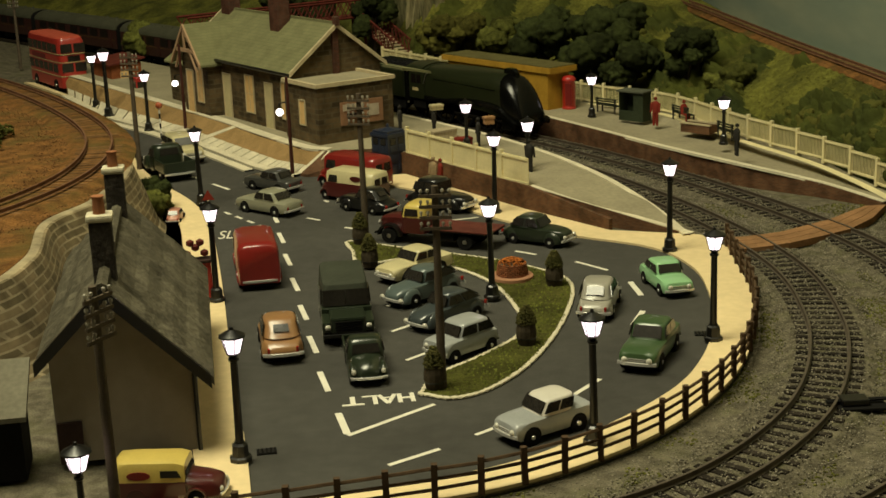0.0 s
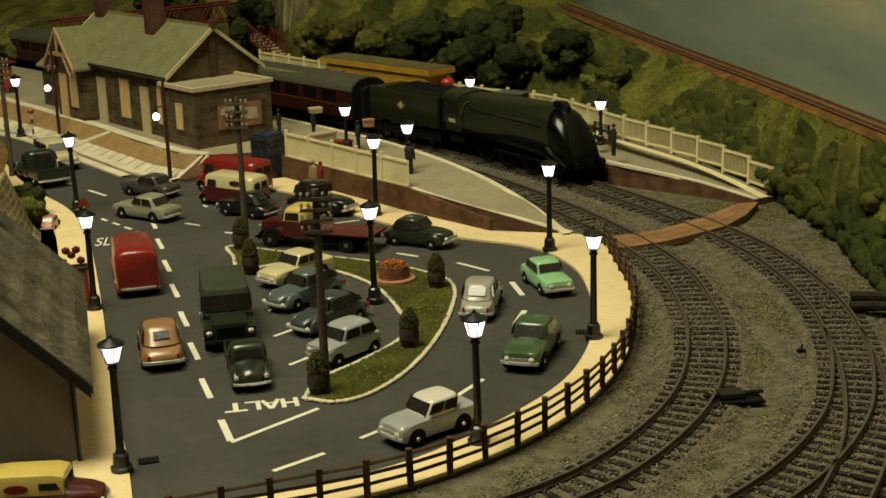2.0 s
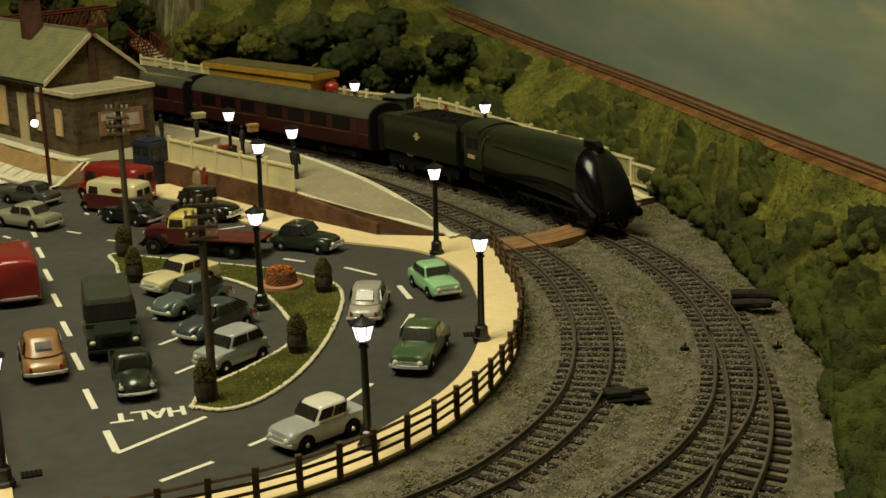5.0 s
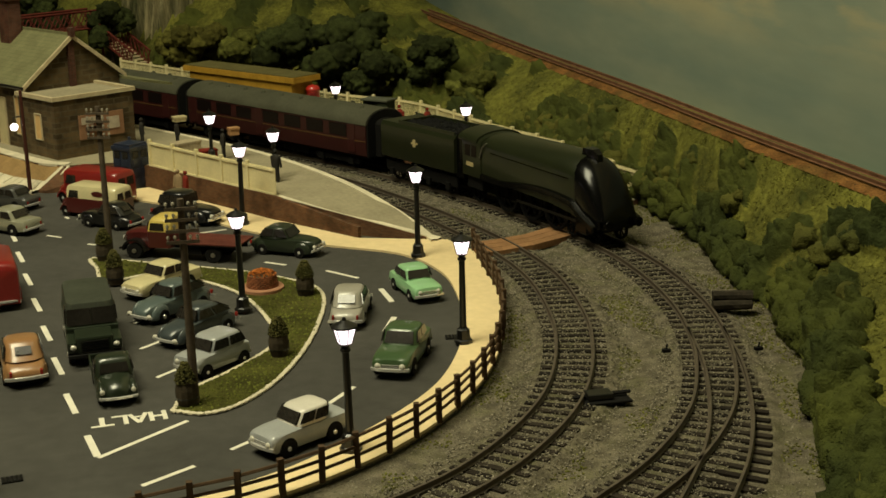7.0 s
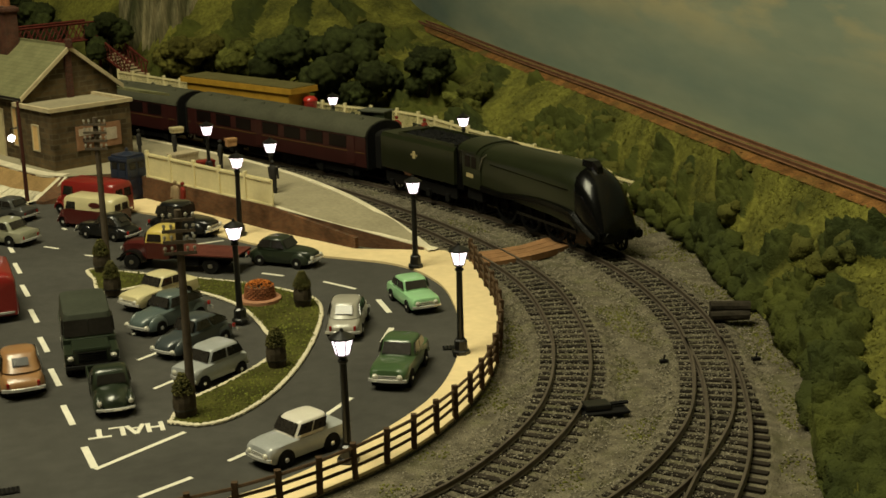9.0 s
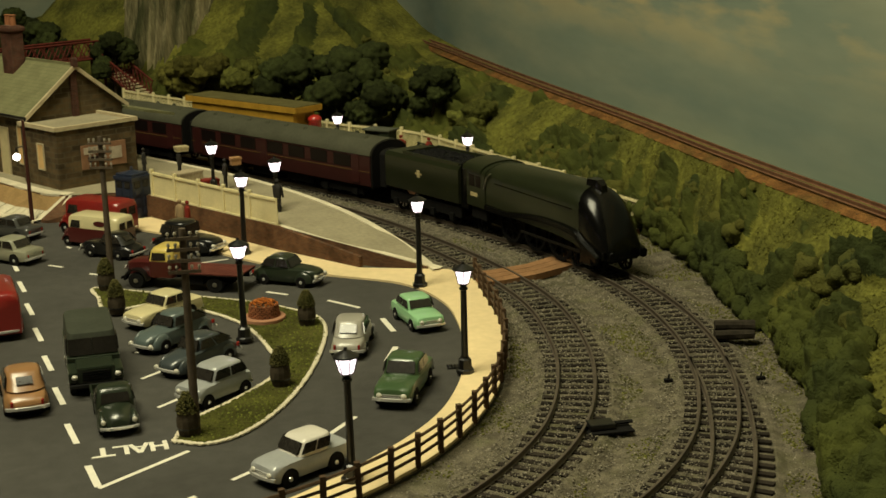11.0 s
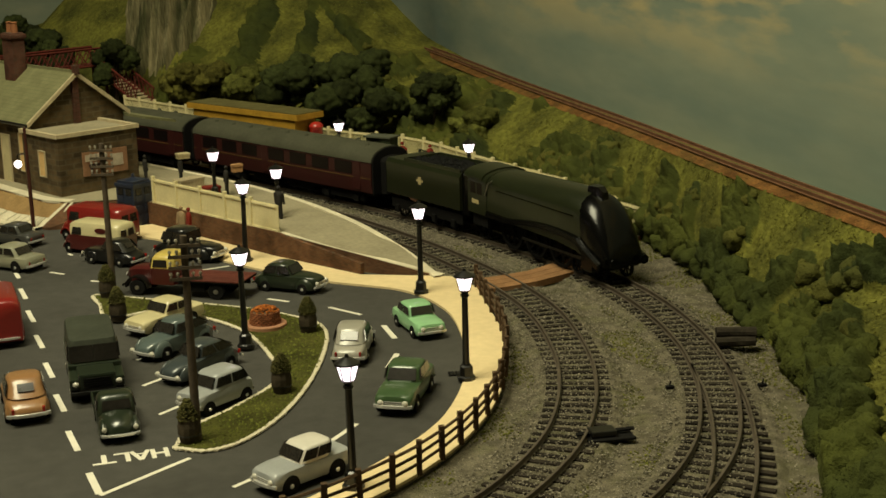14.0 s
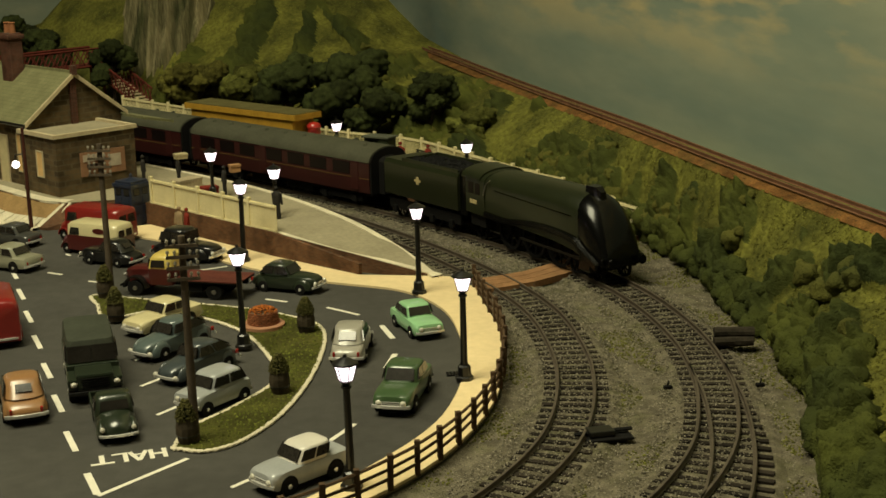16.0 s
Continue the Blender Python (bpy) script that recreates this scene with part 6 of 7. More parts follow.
for x, y, k in ((-197, 807, -4), (-422, 1008, 5), (-196.5, 420, 72), (-790, 1560, 0)):
    copy_thing(p, pose(x / 1000, y / 1000, 0.001, 0, 0, k))


def post_fence():
    """Three-rail timber fence round the car park."""
    o = thing("timber_fence", "brown post and rail timber fence round the car park", "fence", 0, 0, 0)
    line = glide(to3(FENCE, 0), 17.5)
    bm = bmesh.new()
    box(bm, -.09, .09, -.09, .09, -.05, 1.08, .02)
    post = finish("post", bm, M["wood_fence"])
    for i, q in enumerate(line):
        ob = new("post", post)
        ob.parent = o
        ob.matrix_basis = pose(q.x / 1000, q.y / 1000, 0.001, random.uniform(-2, 2), random.uniform(-2, 2), random.uniform(0, 20))
        if i:
            a = line[i - 1]
            d = (q - a).length
            bm = bmesh.new()
            for zz in (.32, .62, .92):
                bm = bmesh.new()
                cyl(bm, (0, 0, 0), (d * Q, 0, random.uniform(-.03, .03)), .055, n=5)
                part("rail", bm, M["wood_fence"], o, m=pose(a.x / 1000, a.y / 1000, 0.001 + zz * S, 0, 0, math.degrees(math.atan2(q.y - a.y, q.x - a.x))))


post_fence()


def paling_fence(name, label, pts, z, high, gap, close):
    """Cream platform fence: posts, rails and pales; close: boarded solid."""
    o = thing(name, label, "fence", 0, 0, 0)
    line = glide(to3(pts, z), gap)
    for i, (a, b) in enumerate(zip(line, line[1:])):
        d = b - a
        h = math.degrees(math.atan2(d.y, d.x))
        m = pose(a.x / 1000, a.y / 1000, a.z / 1000, 0, 0, h)
        L = math.hypot(d.x, d.y) * Q
        dz = d.z * Q
        bm = bmesh.new()
        box(bm, -.09, .09, -.09, .09, 0, high + .15, .02)
        part("post", bm, M["cream_fence"], o, m=m)
        bm = bmesh.new()
        for zz in (.18, high - .1):
            box(bm, .09, L - .09, -.06, .0, zz - .05, zz + .06)
        part("rail", bm, M["cream_fence"], o, m=m)
        bm = bmesh.new()
        n = int(L / (.13 if close else .11))
        for k in range(n):
            x = L * (k + .5) / n
            w = .063 if close else .014
            box(bm, x - w, x + w, .0, .04, .06, high)
        tagged(part("pale", bm, M["cream_fence"], o, m=m), kind="stuff")


paling_fence("platform_fence", "cream boarded fence along the platform back", [(-207.5, 993), (-157, 941), (-107, 890)], PZ - 1.5, 1.5, 24, True)
paling_fence("platform_fence", "cream paling fence curving round the far platform",
             [(-330, 1470, FZ), (-200, 1335, FZ), (-92, 1219, FZ), (-22, 1163, FZ), (36, 1058, FZ), (82, 994, 11), (110, 952, 6.5), (130, 916, 2)], FZ, 1.3, 27, False)
bm = bmesh.new()
strip(bm, glide([Vector((-92, 1215, FZ)), Vector((-24, 1157, FZ)), Vector((32, 1053, FZ)), Vector((77, 990, 11.3)), Vector((105, 948, 6.8)), Vector((125, 914, 2.3))], 6), [(-2, .3), (5, .5)])
mm("platform_border", bm, M["cream_fence"], "cream painted border along the far fence", "kerb")


# ---- the planted island ----
M["tub"] = mat("dark_barrel_wood", (0.07, 0.055, 0.035), 0.85, vary=0.4, scale=200)
M["flower"] = mat("red_orange_flowers", (0.5, 0.15, 0.03), 0.8, vary=0.4, scale=300, island=0.5)
ISLAND = [(-116, 561), (-102, 557), (-88, 568), (-75, 598), (-66, 645), (-63, 700), (-67, 730), (-78, 746), (-105, 766), (-136, 780), (-176, 795), (-207, 806), (-200, 785), (-188, 758),
          (-160, 772), (-132, 752), (-110, 728), (-93, 692), (-82, 648), (-96, 612), (-113, 584)]


def scatter(name, pts, sizes, material, label="", category="", parent=None, rnd_seed=1, squash=0.8, flat=0.0):
    """Many small uneven lumps as one mesh; pts and sizes in plan millimetres."""
    rng = np.random.default_rng(rnd_seed)
    base = np.array([(1, 0, 0), (-1, 0, 0), (0, 1, 0), (0, -1, 0), (0, 0, 1), (0, 0, -1)], float)
    faces = np.array([(0, 2, 4), (2, 1, 4), (1, 3, 4), (3, 0, 4), (2, 0, 5), (1, 2, 5), (3, 1, 5), (0, 3, 5)])
    if flat:   # thin flakes with four faces
        base = np.array([(1, 0, -.3), (-.6, .8, -.2), (-.6, -.8, -.2), (0, 0, 1)], float) * (1.15, 1.15, flat)
        faces = np.array([(0, 1, 3), (1, 2, 3), (2, 0, 3), (0, 2, 1)])
    nv = len(base)
    n = len(pts)
    q = rng.normal(size=(n, 3, 3))
    rot, _ = np.linalg.qr(q)
    v = base[None] * (1 + rng.uniform(-.4, .4, (n, nv, 1)))
    v = np.einsum("nij,nkj->nki", rot, v) * np.asarray(sizes)[:, None, None]
    v[:, :, 2] *= squash
    v = (v + np.asarray(pts)[:, None, :]).reshape(-1, 3) / 1000
    f = (faces[None] + nv * np.arange(n)[:, None, None]).reshape(-1, 3)
    me = bpy.data.meshes.new(name)
    me.vertices.add(len(v))
    me.vertices.foreach_set("co", v.ravel())
    me.loops.add(f.size)
    me.loops.foreach_set("vertex_index", f.ravel())
    me.polygons.add(len(f))
    me.polygons.foreach_set("loop_start", np.arange(0, f.size, 3))
    me.update(calc_edges=True)
    me.validate()
    me.materials.append(material)
    ob = new(name, me)
    if parent is not None:
        ob.parent = parent
        return tagged(ob, label, "", "", "stuff") if label else ob
    return tagged(ob, label, category, "", "stuff")


def inside(poly, x, y):
    hit = np.zeros(len(x), bool)
    for (x0, y0), (x1, y1) in zip(poly, poly[1:] + poly[:1]):
        c = ((y0 > y) != (y1 > y)) & (x < (x1 - x0) * (y - y0) / (y1 - y0 + 1e-12) + x0)
        hit ^= c
    return hit


def heading(ring, i):
    d = ring[(i + 1) % len(ring)] - ring[i - 1]
    return math.degrees(math.atan2(d.y, d.x))


def island():
    ring = glide(to3(ISLAND + ISLAND[:1], 0), 3.2)[:-1]
    bm = bmesh.new()
    prism(bm, [(q.x, q.y) for q in ring], 0, 1.4)
    mm("island", bm, M["grass"], "low grassed island in the car park", "traffic island")
    rng = np.random.default_rng(7)
    x, y = rng.uniform(-210, -60, 9000), rng.uniform(555, 810, 9000)
    k = inside([(q.x, q.y) for q in ring], x, y)
    scatter("grass_tufts", np.c_[x[k], y[k], np.full(k.sum(), 1.3)], rng.uniform(.4, .9, k.sum()), mat("island_grass", (0.115, 0.125, 0.024), 0.95, vary=0.4, island=0.5),
            "short dull green static grass on the island", "grass", rnd_seed=2, squash=1.2)
    base = tagged(new("island_edging"), "pale rough stone edging round the island", "kerb", "", "structure")
    stone = []
    for s in range(5):
        bm = bmesh.new()
        lump(bm, (0, 0, 0), 1, 1, .1, random.Random(s))
        stone.append(finish("edging_stone", bm, M["kerb"], 0.001))
    for i, q in enumerate(ring):
        ob = new("edging_stone", stone[i % 5])
        ob.parent = base
        ob.matrix_basis = pose(q.x / 1000, q.y / 1000, .0009, 0, 0, heading(ring, i) + random.uniform(-6, 6)) @ Matrix.Diagonal((2.6, random.uniform(1.35, 1.7), 1.0, 1))


island()


M["shrub"] = mat("clipped_shrub", (0.12, 0.11, 0.035), 0.95, vary=0.4, scale=200, island=0.45)


def tub_bush(x, y, label):
    o = thing("topiary_bush", label, "potted shrub", x, y, 1.3, random.uniform(0, 90), "island shrubs")
    bm = bmesh.new()
    turned(bm, [(.3, 0), (.37, .3), (.37, .55), (.31, .86), (.27, .84)], n=12)
    part("barrel", bm, M["tub"], o)
    bm = bmesh.new()
    turned(bm, [(.365, .24), (.375, .3)], n=12)
    part("hoop", bm, M["black"], o)
    rng = np.random.default_rng(int(abs(x * 7 + y)))
    n = 900
    h = rng.uniform(0, 1, n) ** 1.2
    t = rng.uniform(0, 2 * np.pi, n)
    r = .36 * np.sin(np.clip((1 - h) * 1.25 + .25, 0, 1.5)) * rng.uniform(.8, 1.05, n)
    pts = np.c_[r * np.cos(t), r * np.sin(t), .8 + h * .66] / Q
    scatter("foliage", pts, rng.uniform(.35, .7, n), M["shrub"], "clipped dull green cone of foliage", parent=o, rnd_seed=int(abs(x)), flat=.5)
    bm = bmesh.new()
    turned(bm, [(.26, .84), (.29, 1.0), (.2, 1.25), (.05, 1.45)], n=10)
    part("core", bm, M["foliage_dark"], o)


for x, y in ((-199, 801), (-182, 752), (-74, 722), (-78, 627), (-111, 567)):
    tub_bush(x, y, "cone shaped clipped shrub in a dark barrel")


def flower_bed():
    o = thing("flower_planter", "round tiered brick planter with red flowers", "planter", -98.2, 733.6, 1.4)
    o.scale = (.9, .9, .82)
    bm = bmesh.new()
    turned(bm, [(.98, 0), (.98, .16), (.92, .2), (.1, .2)], n=28)
    part("plinth", bm, mat("pale_clay_plinth", (0.38, 0.19, 0.11), 0.8, vary=0.15), o, "pale clay base ring", smooth=30)
    rng = random.Random(3)
    terracotta = mat("terracotta_brick", (0.27, 0.10, 0.045), 0.85, vary=0.25, island=0.25)
    bm = bmesh.new()
    box(bm, -.085, .085, -.06, .06, -.04, .04, .012)
    brick = finish("brick", bm, terracotta)
    bm = bmesh.new()
    turned(bm, [(.62, .2), (.6, .8), (.1, .82)], n=20)
    core = part("wall", bm, mat("mortar", (0.16, 0.10, 0.06), 0.9), o)
    for row in range(6):
        r = .68 - row * .015
        for k in range(20):
            t = 2 * math.pi * (k + (row % 2) / 2) / 20
            ob = new("brick", brick)
            ob.parent = core
            ob.matrix_basis = pose(r * math.cos(t) * S, r * math.sin(t) * S, (.26 + row * .1) * S, 0, 0, math.degrees(t) + 90)
    rr = np.random.default_rng(5)
    n = 260
    t, r = rr.uniform(0, 6.28, n), .62 * np.sqrt(rr.uniform(0, 1, n))
    scatter("flowers", np.c_[r * np.cos(t), r * np.sin(t), .82 + .22 * (1 - (r / .62) ** 2) + rr.uniform(-.03, .03, n)] / Q, rr.uniform(.5, 1.0, n), M["flower"], "red and orange flower heads",
            parent=o, rnd_seed=4)


flower_bed()


# ---- figures, seats and boxes ----
def figurine(x, y, z, heading, colour, label, tall=1.75, seated=False):
    """A painted model figure as one plain shape."""
    bm = bmesh.new()
    k = tall / 1.75
    if seated:
        loft(bm, [oblong(0, .16, .2, .45, 2.4, 10), oblong(-.02, .17, .23, .9, 2.4, 10), oblong(-.03, .1, .14, 1.08, 2.2, 10)])
        box(bm, 0, .5, -.17, .17, .42, .56, .05)
        box(bm, .4, .52, -.15, .15, 0, .5, .04)
        lump(bm, (-.02, 0, 1.22), .12, 1, 0)
    else:
        for s in (-1, 1):
            cyl(bm, (0, s * .1, 0), (0, s * .09, .85 * k), .08, .1, 7)
            cyl(bm, (0, s * .25, 1.38 * k), (.08, s * .27, .8 * k), .07, .055, 6)
        loft(bm, [oblong(0, .13, .2, .8 * k, 2.4, 10), oblong(0, .14, .22, 1.2 * k, 2.4, 10), oblong(0, .12, .22, 1.4 * k, 2.4, 10), oblong(0, .06, .07, 1.5 * k, 2, 10)])
        lump(bm, (0, 0, 1.64 * k), .125, 1, 0)
    ob = part("figurine", bm, colour, None, smooth=50)
    ob.matrix_basis = pose(x / 1000, y / 1000, z / 1000, 0, 0, heading)
    return tagged(ob, label, "figurine", "model figures")


fig_dark = mat("dark_figure_paint", (0.035, 0.032, 0.028), 0.7, vary=0.3)
fig_red = mat("red_figure_paint", (0.22, 0.03, 0.02), 0.7, vary=0.2)
fig_buff = mat("buff_figure_paint", (0.35, 0.25, 0.14), 0.7, vary=0.2)
for a in ((-111, 931, PZ, 60, fig_dark, "dark painted model figure standing on platform"), (-200, 1060, PZ, 20, fig_dark, "dark painted model figure carrying a load"),
          (-158, 1012, PZ, 200, fig_dark, "dark painted model figure beside a trolley"), (-228, 1066, PZ, 20, fig_dark, "dark painted model figure by the station wall"),
          (-32, 1112, FZ, 250, fig_red, "red painted model figure beside the hut"), (28, 997, FZ, 200, fig_dark, "dark painted model figure near platform edge")):
    figurine(*a)
figurine(-180, 945, 1.3, 230, fig_buff, "buff painted model figure below the wall")
figurine(-174, 940, 1.3, 200, fig_red, "red painted model figure below the wall")
figurine(-10, 1128, FZ, -60, fig_red, "red painted seated model figure on bench", seated=True)


def bench(x, y, z, heading):
    o = thing("bench", "dark green slatted platform bench", "bench", x, y, z, heading, "platform benches")
    g = mat("bench_green", (0.03, 0.04, 0.025), 0.6)
    for k in range(4):
        part("slat", box(bmesh.new(), -.9, .9, -.2 + k * .12, -.12 + k * .12, .43, .47), g, o)
    for k in range(3):
        part("back_slat", box(bmesh.new(), -.9, .9, .26, .3, .55 + k * .14, .64 + k * .14), g, o)
    for u in (-.75, .75):
        bm = bmesh.new()
        box(bm, u - .04, u + .04, -.22, -.14, 0, .43)
        box(bm, u - .04, u + .04, .24, .32, 0, .95)
        part("leg", bm, M["black"], o)


for a in ((24, 1059, FZ, 120), (-72, 1172, FZ, 140), (-10, 1132, FZ, 125)):
    bench(*a)


def crate(x, y, z, w, d, h, heading, material, label, name="crate"):
    o = thing(name, label, name.replace("_", " "), x, y, z, heading)
    bm = bmesh.new()
    box(bm, -w / 2, w / 2, -d / 2, d / 2, 0, h, .03)
    part("body", bm, material, o)
    bm = bmesh.new()
    box(bm, -w / 2 - .03, w / 2 + .03, -d / 2 - .03, d / 2 + .03, h - .12, h + .02, .02)
    part("lid", bm, material, o)
    return o


crate(-171, 1022, PZ, .9, .6, .45, 30, fig_red, "red painted trunk on the platform", "trunk")
crate(-192, 1048, PZ, 1.6, .8, .55, 45, mat("pale_parcel", (0.45, 0.37, 0.24), 0.8), "pale parcels on a luggage trolley", "luggage_trolley")
crate(-150, 1012, PZ + 18, .55, .4, .42, 30, mat("tan_parcel", (0.4, 0.22, 0.1), 0.8), "tan parcel held above the trolley", "parcel")
crate(-198, 1062, PZ + 20, .7, .5, .3, 30, mat("cream_sack", (0.5, 0.42, 0.24), 0.85), "cream sack carried on a shoulder", "sack")


def trough():
    o = thing("flower_trough", "brown brick flower trough on the platform", "planter", 2, 1084, FZ, -35)
    for a in ((-1.0, 1.0, -.45, -.33), (-1.0, 1.0, .33, .45), (-1.0, -.88, -.33, .33), (.88, 1.0, -.33, .33)):
        part("side", box(bmesh.new(), *a, 0, .5), M["brick"], o)
    part("rim", box(bmesh.new(), -1.06, 1.06, -.5, -.3, .5, .58), M["trim"], o)
    part("rim", box(bmesh.new(), -1.06, 1.06, .3, .5, .5, .58), M["trim"], o)
    part("soil", box(bmesh.new(), -.88, .88, -.33, .33, .1, .42), M["ballast"], o)


trough()


def blue_box():
    o = thing("police_box", "dark blue panelled kiosk by the platform wall", "kiosk", -223, 999, 1.3, -35)
    o.scale = (.94, .94, .96)
    b = PAINT["navy"]
    bm = bmesh.new()
    box(bm, -.72, .72, -.72, .72, 0, 2.25, .03)
    part("body", bm, b, o)
    for i in range(4):
        for s in (-1, 1):
            for zz in (.2, .75, 1.3, 1.75):
                bm = bmesh.new()
                box(bm, s * .33 - .22, s * .33 + .22, -.76, -.71, zz, zz + .38, .02)
                part("panel", bm, M["glass"] if zz > 1.6 else b, o, m=pose(0, 0, 0, 0, 0, 90 * i))
    bm = bmesh.new()
    box(bm, -.78, .78, -.78, .78, 2.2, 2.42, .03)
    box(bm, -.66, .66, -.66, .66, 2.42, 2.55, .03)
    turned(bm, [(.62, 2.55), (.1, 2.68), (.1, 2.85), (.02, 2.9)], n=8)
    part("roof", bm, b, o)


blue_box()


def road_sign():
    o = thing("road_sign", "red triangle warning sign on a thin post", "road sign", -311, 850, 1.3, 20)
    part("post", cyl(bmesh.new(), (0, 0, 0), (0, 0, 1.3), .04, n=6), M["white"], o)
    bm = bmesh.new()
    loft(bm, [[(-.3, y, 1.1), (.3, y, 1.1), (0, y, 1.62)] for y in (-.04, .02)])
    part("plate", bm, fig_red, o)


def beacon():
    o = thing("crossing_beacon", "black and white striped beacon with amber globe", "beacon", -451.7, 1132.4, 1)
    o.scale = (.9, .9, .9)
    for k in range(6):
        part("band", cyl(bmesh.new(), (0, 0, k * .36), (0, 0, k * .36 + .36), .07, n=8), M["white"] if k % 2 else M["black"], o)
    bm = bmesh.new()
    lump(bm, (0, 0, 2.4), .26, 2, 0)
    part("globe", bm, mat("amber_globe", (0.42, 0.10, 0.04), 0.3), o, "dull amber globe", smooth=True)


def roadside():
    o = thing("notice_kiosk", "red notice kiosk with dark scroll sign above", "kiosk", -262, 690, 1.3, -65)
    bm = bmesh.new()
    box(bm, -.3, .3, -.55, .55, 0, 1.5, .03)
    part("body", bm, PAINT_RED, o)
    bm = bmesh.new()
    box(bm, -.36, .36, -.62, .62, 1.5, 1.62, .02)
    part("top", bm, M["dark_print_and_shade"], o)
    bm = bmesh.new()
    for a, b in ((-.35, 1.85), (.35, 1.85), (0, 2.1), (-.2, 2.3), (.2, 2.3)):
        turned(bm, [(.02, b - .16), (.16, b - .08), (.16, b + .08), (.02, b + .16)], 0, a, 8)
    part("scroll", bm, M["red_brown"], o)
    h = thing("roadside_hut", "red brown timber hut beside the station road", "hut", -599, 1395, 1, -45)
    h.scale = (.9, .9, .9)
    bm = bmesh.new()
    box(bm, -2.2, 2.2, -1.4, 1.4, 0, 2.6, .03)
    part("wall", bm, mat("orange_brown_boards", (0.25, 0.08, 0.03), 0.8, vary=0.25, scale=90), h)
    bm = bmesh.new()
    loft(bm, [[(x, -1.7, 2.5), (x, -1.7, 2.62), (x, 1.7, 3.0), (x, 1.7, 2.88)] for x in (-2.5, 2.5)])
    part("roof", bm, M["red_brown"], h)
    bm = bmesh.new()
    box(bm, 2.15, 2.25, -.6, .5, .8, 1.9, .02)
    part("window", bm, M["board_lit"], h)
    k = thing("telephone_box", "red telephone box with glazed door", "telephone box", -541.3, 1311, 1, -45)
    k.scale = (.8, .8, .85)
    bm = bmesh.new()
    box(bm, -.45, .45, -.45, .45, 0, 2.3, .04)
    part("body", bm, PAINT_RED, k)
    for i in range(4):
        part("glazing", box(bmesh.new(), -.33, .33, -.47, -.44, .5, 1.95), M["glass"], k, m=pose(0, 0, 0, 0, 0, 90 * i))
    bm = bmesh.new()
    turned(bm, [(.6, 2.28), (.55, 2.42), (.2, 2.55), (.02, 2.57)], n=16)
    part("roof", bm, PAINT_RED, k)


road_sign()
beacon()
roadside()


def trackside():
    o = thing("point_motor", "black point lever housing beside the track", "point motor", 67.5, 564, 0, 12)
    o.scale = (.72, 1.15, .9)
    part("base", box(bmesh.new(), -1.1, 1.1, -.42, .42, 0, .1, .03), M["dark"], o)
    part("casing", box(bmesh.new(), -.9, .3, -.26, .26, .1, .34, .06), M["black"], o)
    part("rod", cyl(bmesh.new(), (-1.5, 0, .2), (1.2, 0, .24), .07, n=6), M["dark"], o)
    for k, (dx, dy, dz) in enumerate(((0, 0, 0), (.1, .38, 0), (.05, .2, .32))):
        log = thing("log", "grey brown cut log lying by the track", "log", 145 + dx / Q, 678 + dy / Q, 1.5 + dz / Q, 4 - 3 * k, "stacked logs")
        bm = bmesh.new()
        rnd = random.Random(k)
        loft(bm, [[(-.76 + 1.52 * i / 7, math.cos(t) * (.2 + rnd.uniform(-.02, .02)), .2 + math.sin(t) * .2) for t in [2 * math.pi * j / 9 for j in range(9)]] for i in range(8)])
        part("trunk", bm, mat("log_bark", (0.045, 0.037, 0.026), 0.9, vary=0.5, scale=150), log)
    for x, y in ((103, 622), (146, 622)):
        e = thing("turnout_lever", "small dark turnout lever by the sleepers", "lever", x, y, 0, 10, "turnout levers")
        e.scale = (.6, .6, .6)
        part("box", box(bmesh.new(), -.25, .25, -.15, .15, 0, .2, .03), M["dark"], e)
        part("stub", cyl(bmesh.new(), (0, 0, .2), (.05, 0, .5), .05, n=6), M["dark"], e)
    for x, y, h in ((-166, 496, 20), (4, 650, 5), (-98, 846, -30)):
        d = thing("drain_cover", "dark square iron drain cover", "drain cover", x, y, .15, h, "drain covers")
        part("frame", box(bmesh.new(), -.3, .3, -.22, .22, 0, .03), M["dark"], d)
        for k in range(4):
            part("bar", box(bmesh.new(), -.22 + k * .13, -.16 + k * .13, -.18, .18, .03, .05), M["black"], d)


trackside()


def slow_lettering():
    cu = bpy.data.curves.new("slow_lettering", "FONT")
    cu.body, cu.size, cu.extrude = "SLOW", 0.028, 0.00005
    cu.materials.append(M["line"])
    ob = tagged(new("slow_lettering", cu), "white painted word SLOW on the tarmac", "road marking")
    ob.matrix_basis = pose(-.2935, .8115, .0002, 0, 0, 12) @ Matrix.Diagonal((.38, 1, 1, 1))


slow_lettering()

# ---- hill, trees, backdrop ----
CREST = [(-1200, 2250, 60), (-900, 2120, 70), (-700, 2000, 60), (-500, 1880, 85), (-400, 1820, 170), (-300, 1760, 235), (-150, 1660, 180), (-60, 1580, 92), (-14, 1505, 62), (59, 1243, 60.5),
         (127, 1008, 59.5), (170, 848, 58.5), (212, 695, 58.5), (240, 600, 58.5), (276, 468, 58.5), (336, 258, 58.5)]
FOOT = [(-1250, 2190), (-960, 1990), (-800, 1860), (-620, 1700), (-570, 1700), (-455, 1650), (-345, 1565), (-238, 1430), (-150, 1300), (-60, 1225), (50, 1085), (136, 905), (161, 738), (164, 610),
        (138, 470), (120, 250)]


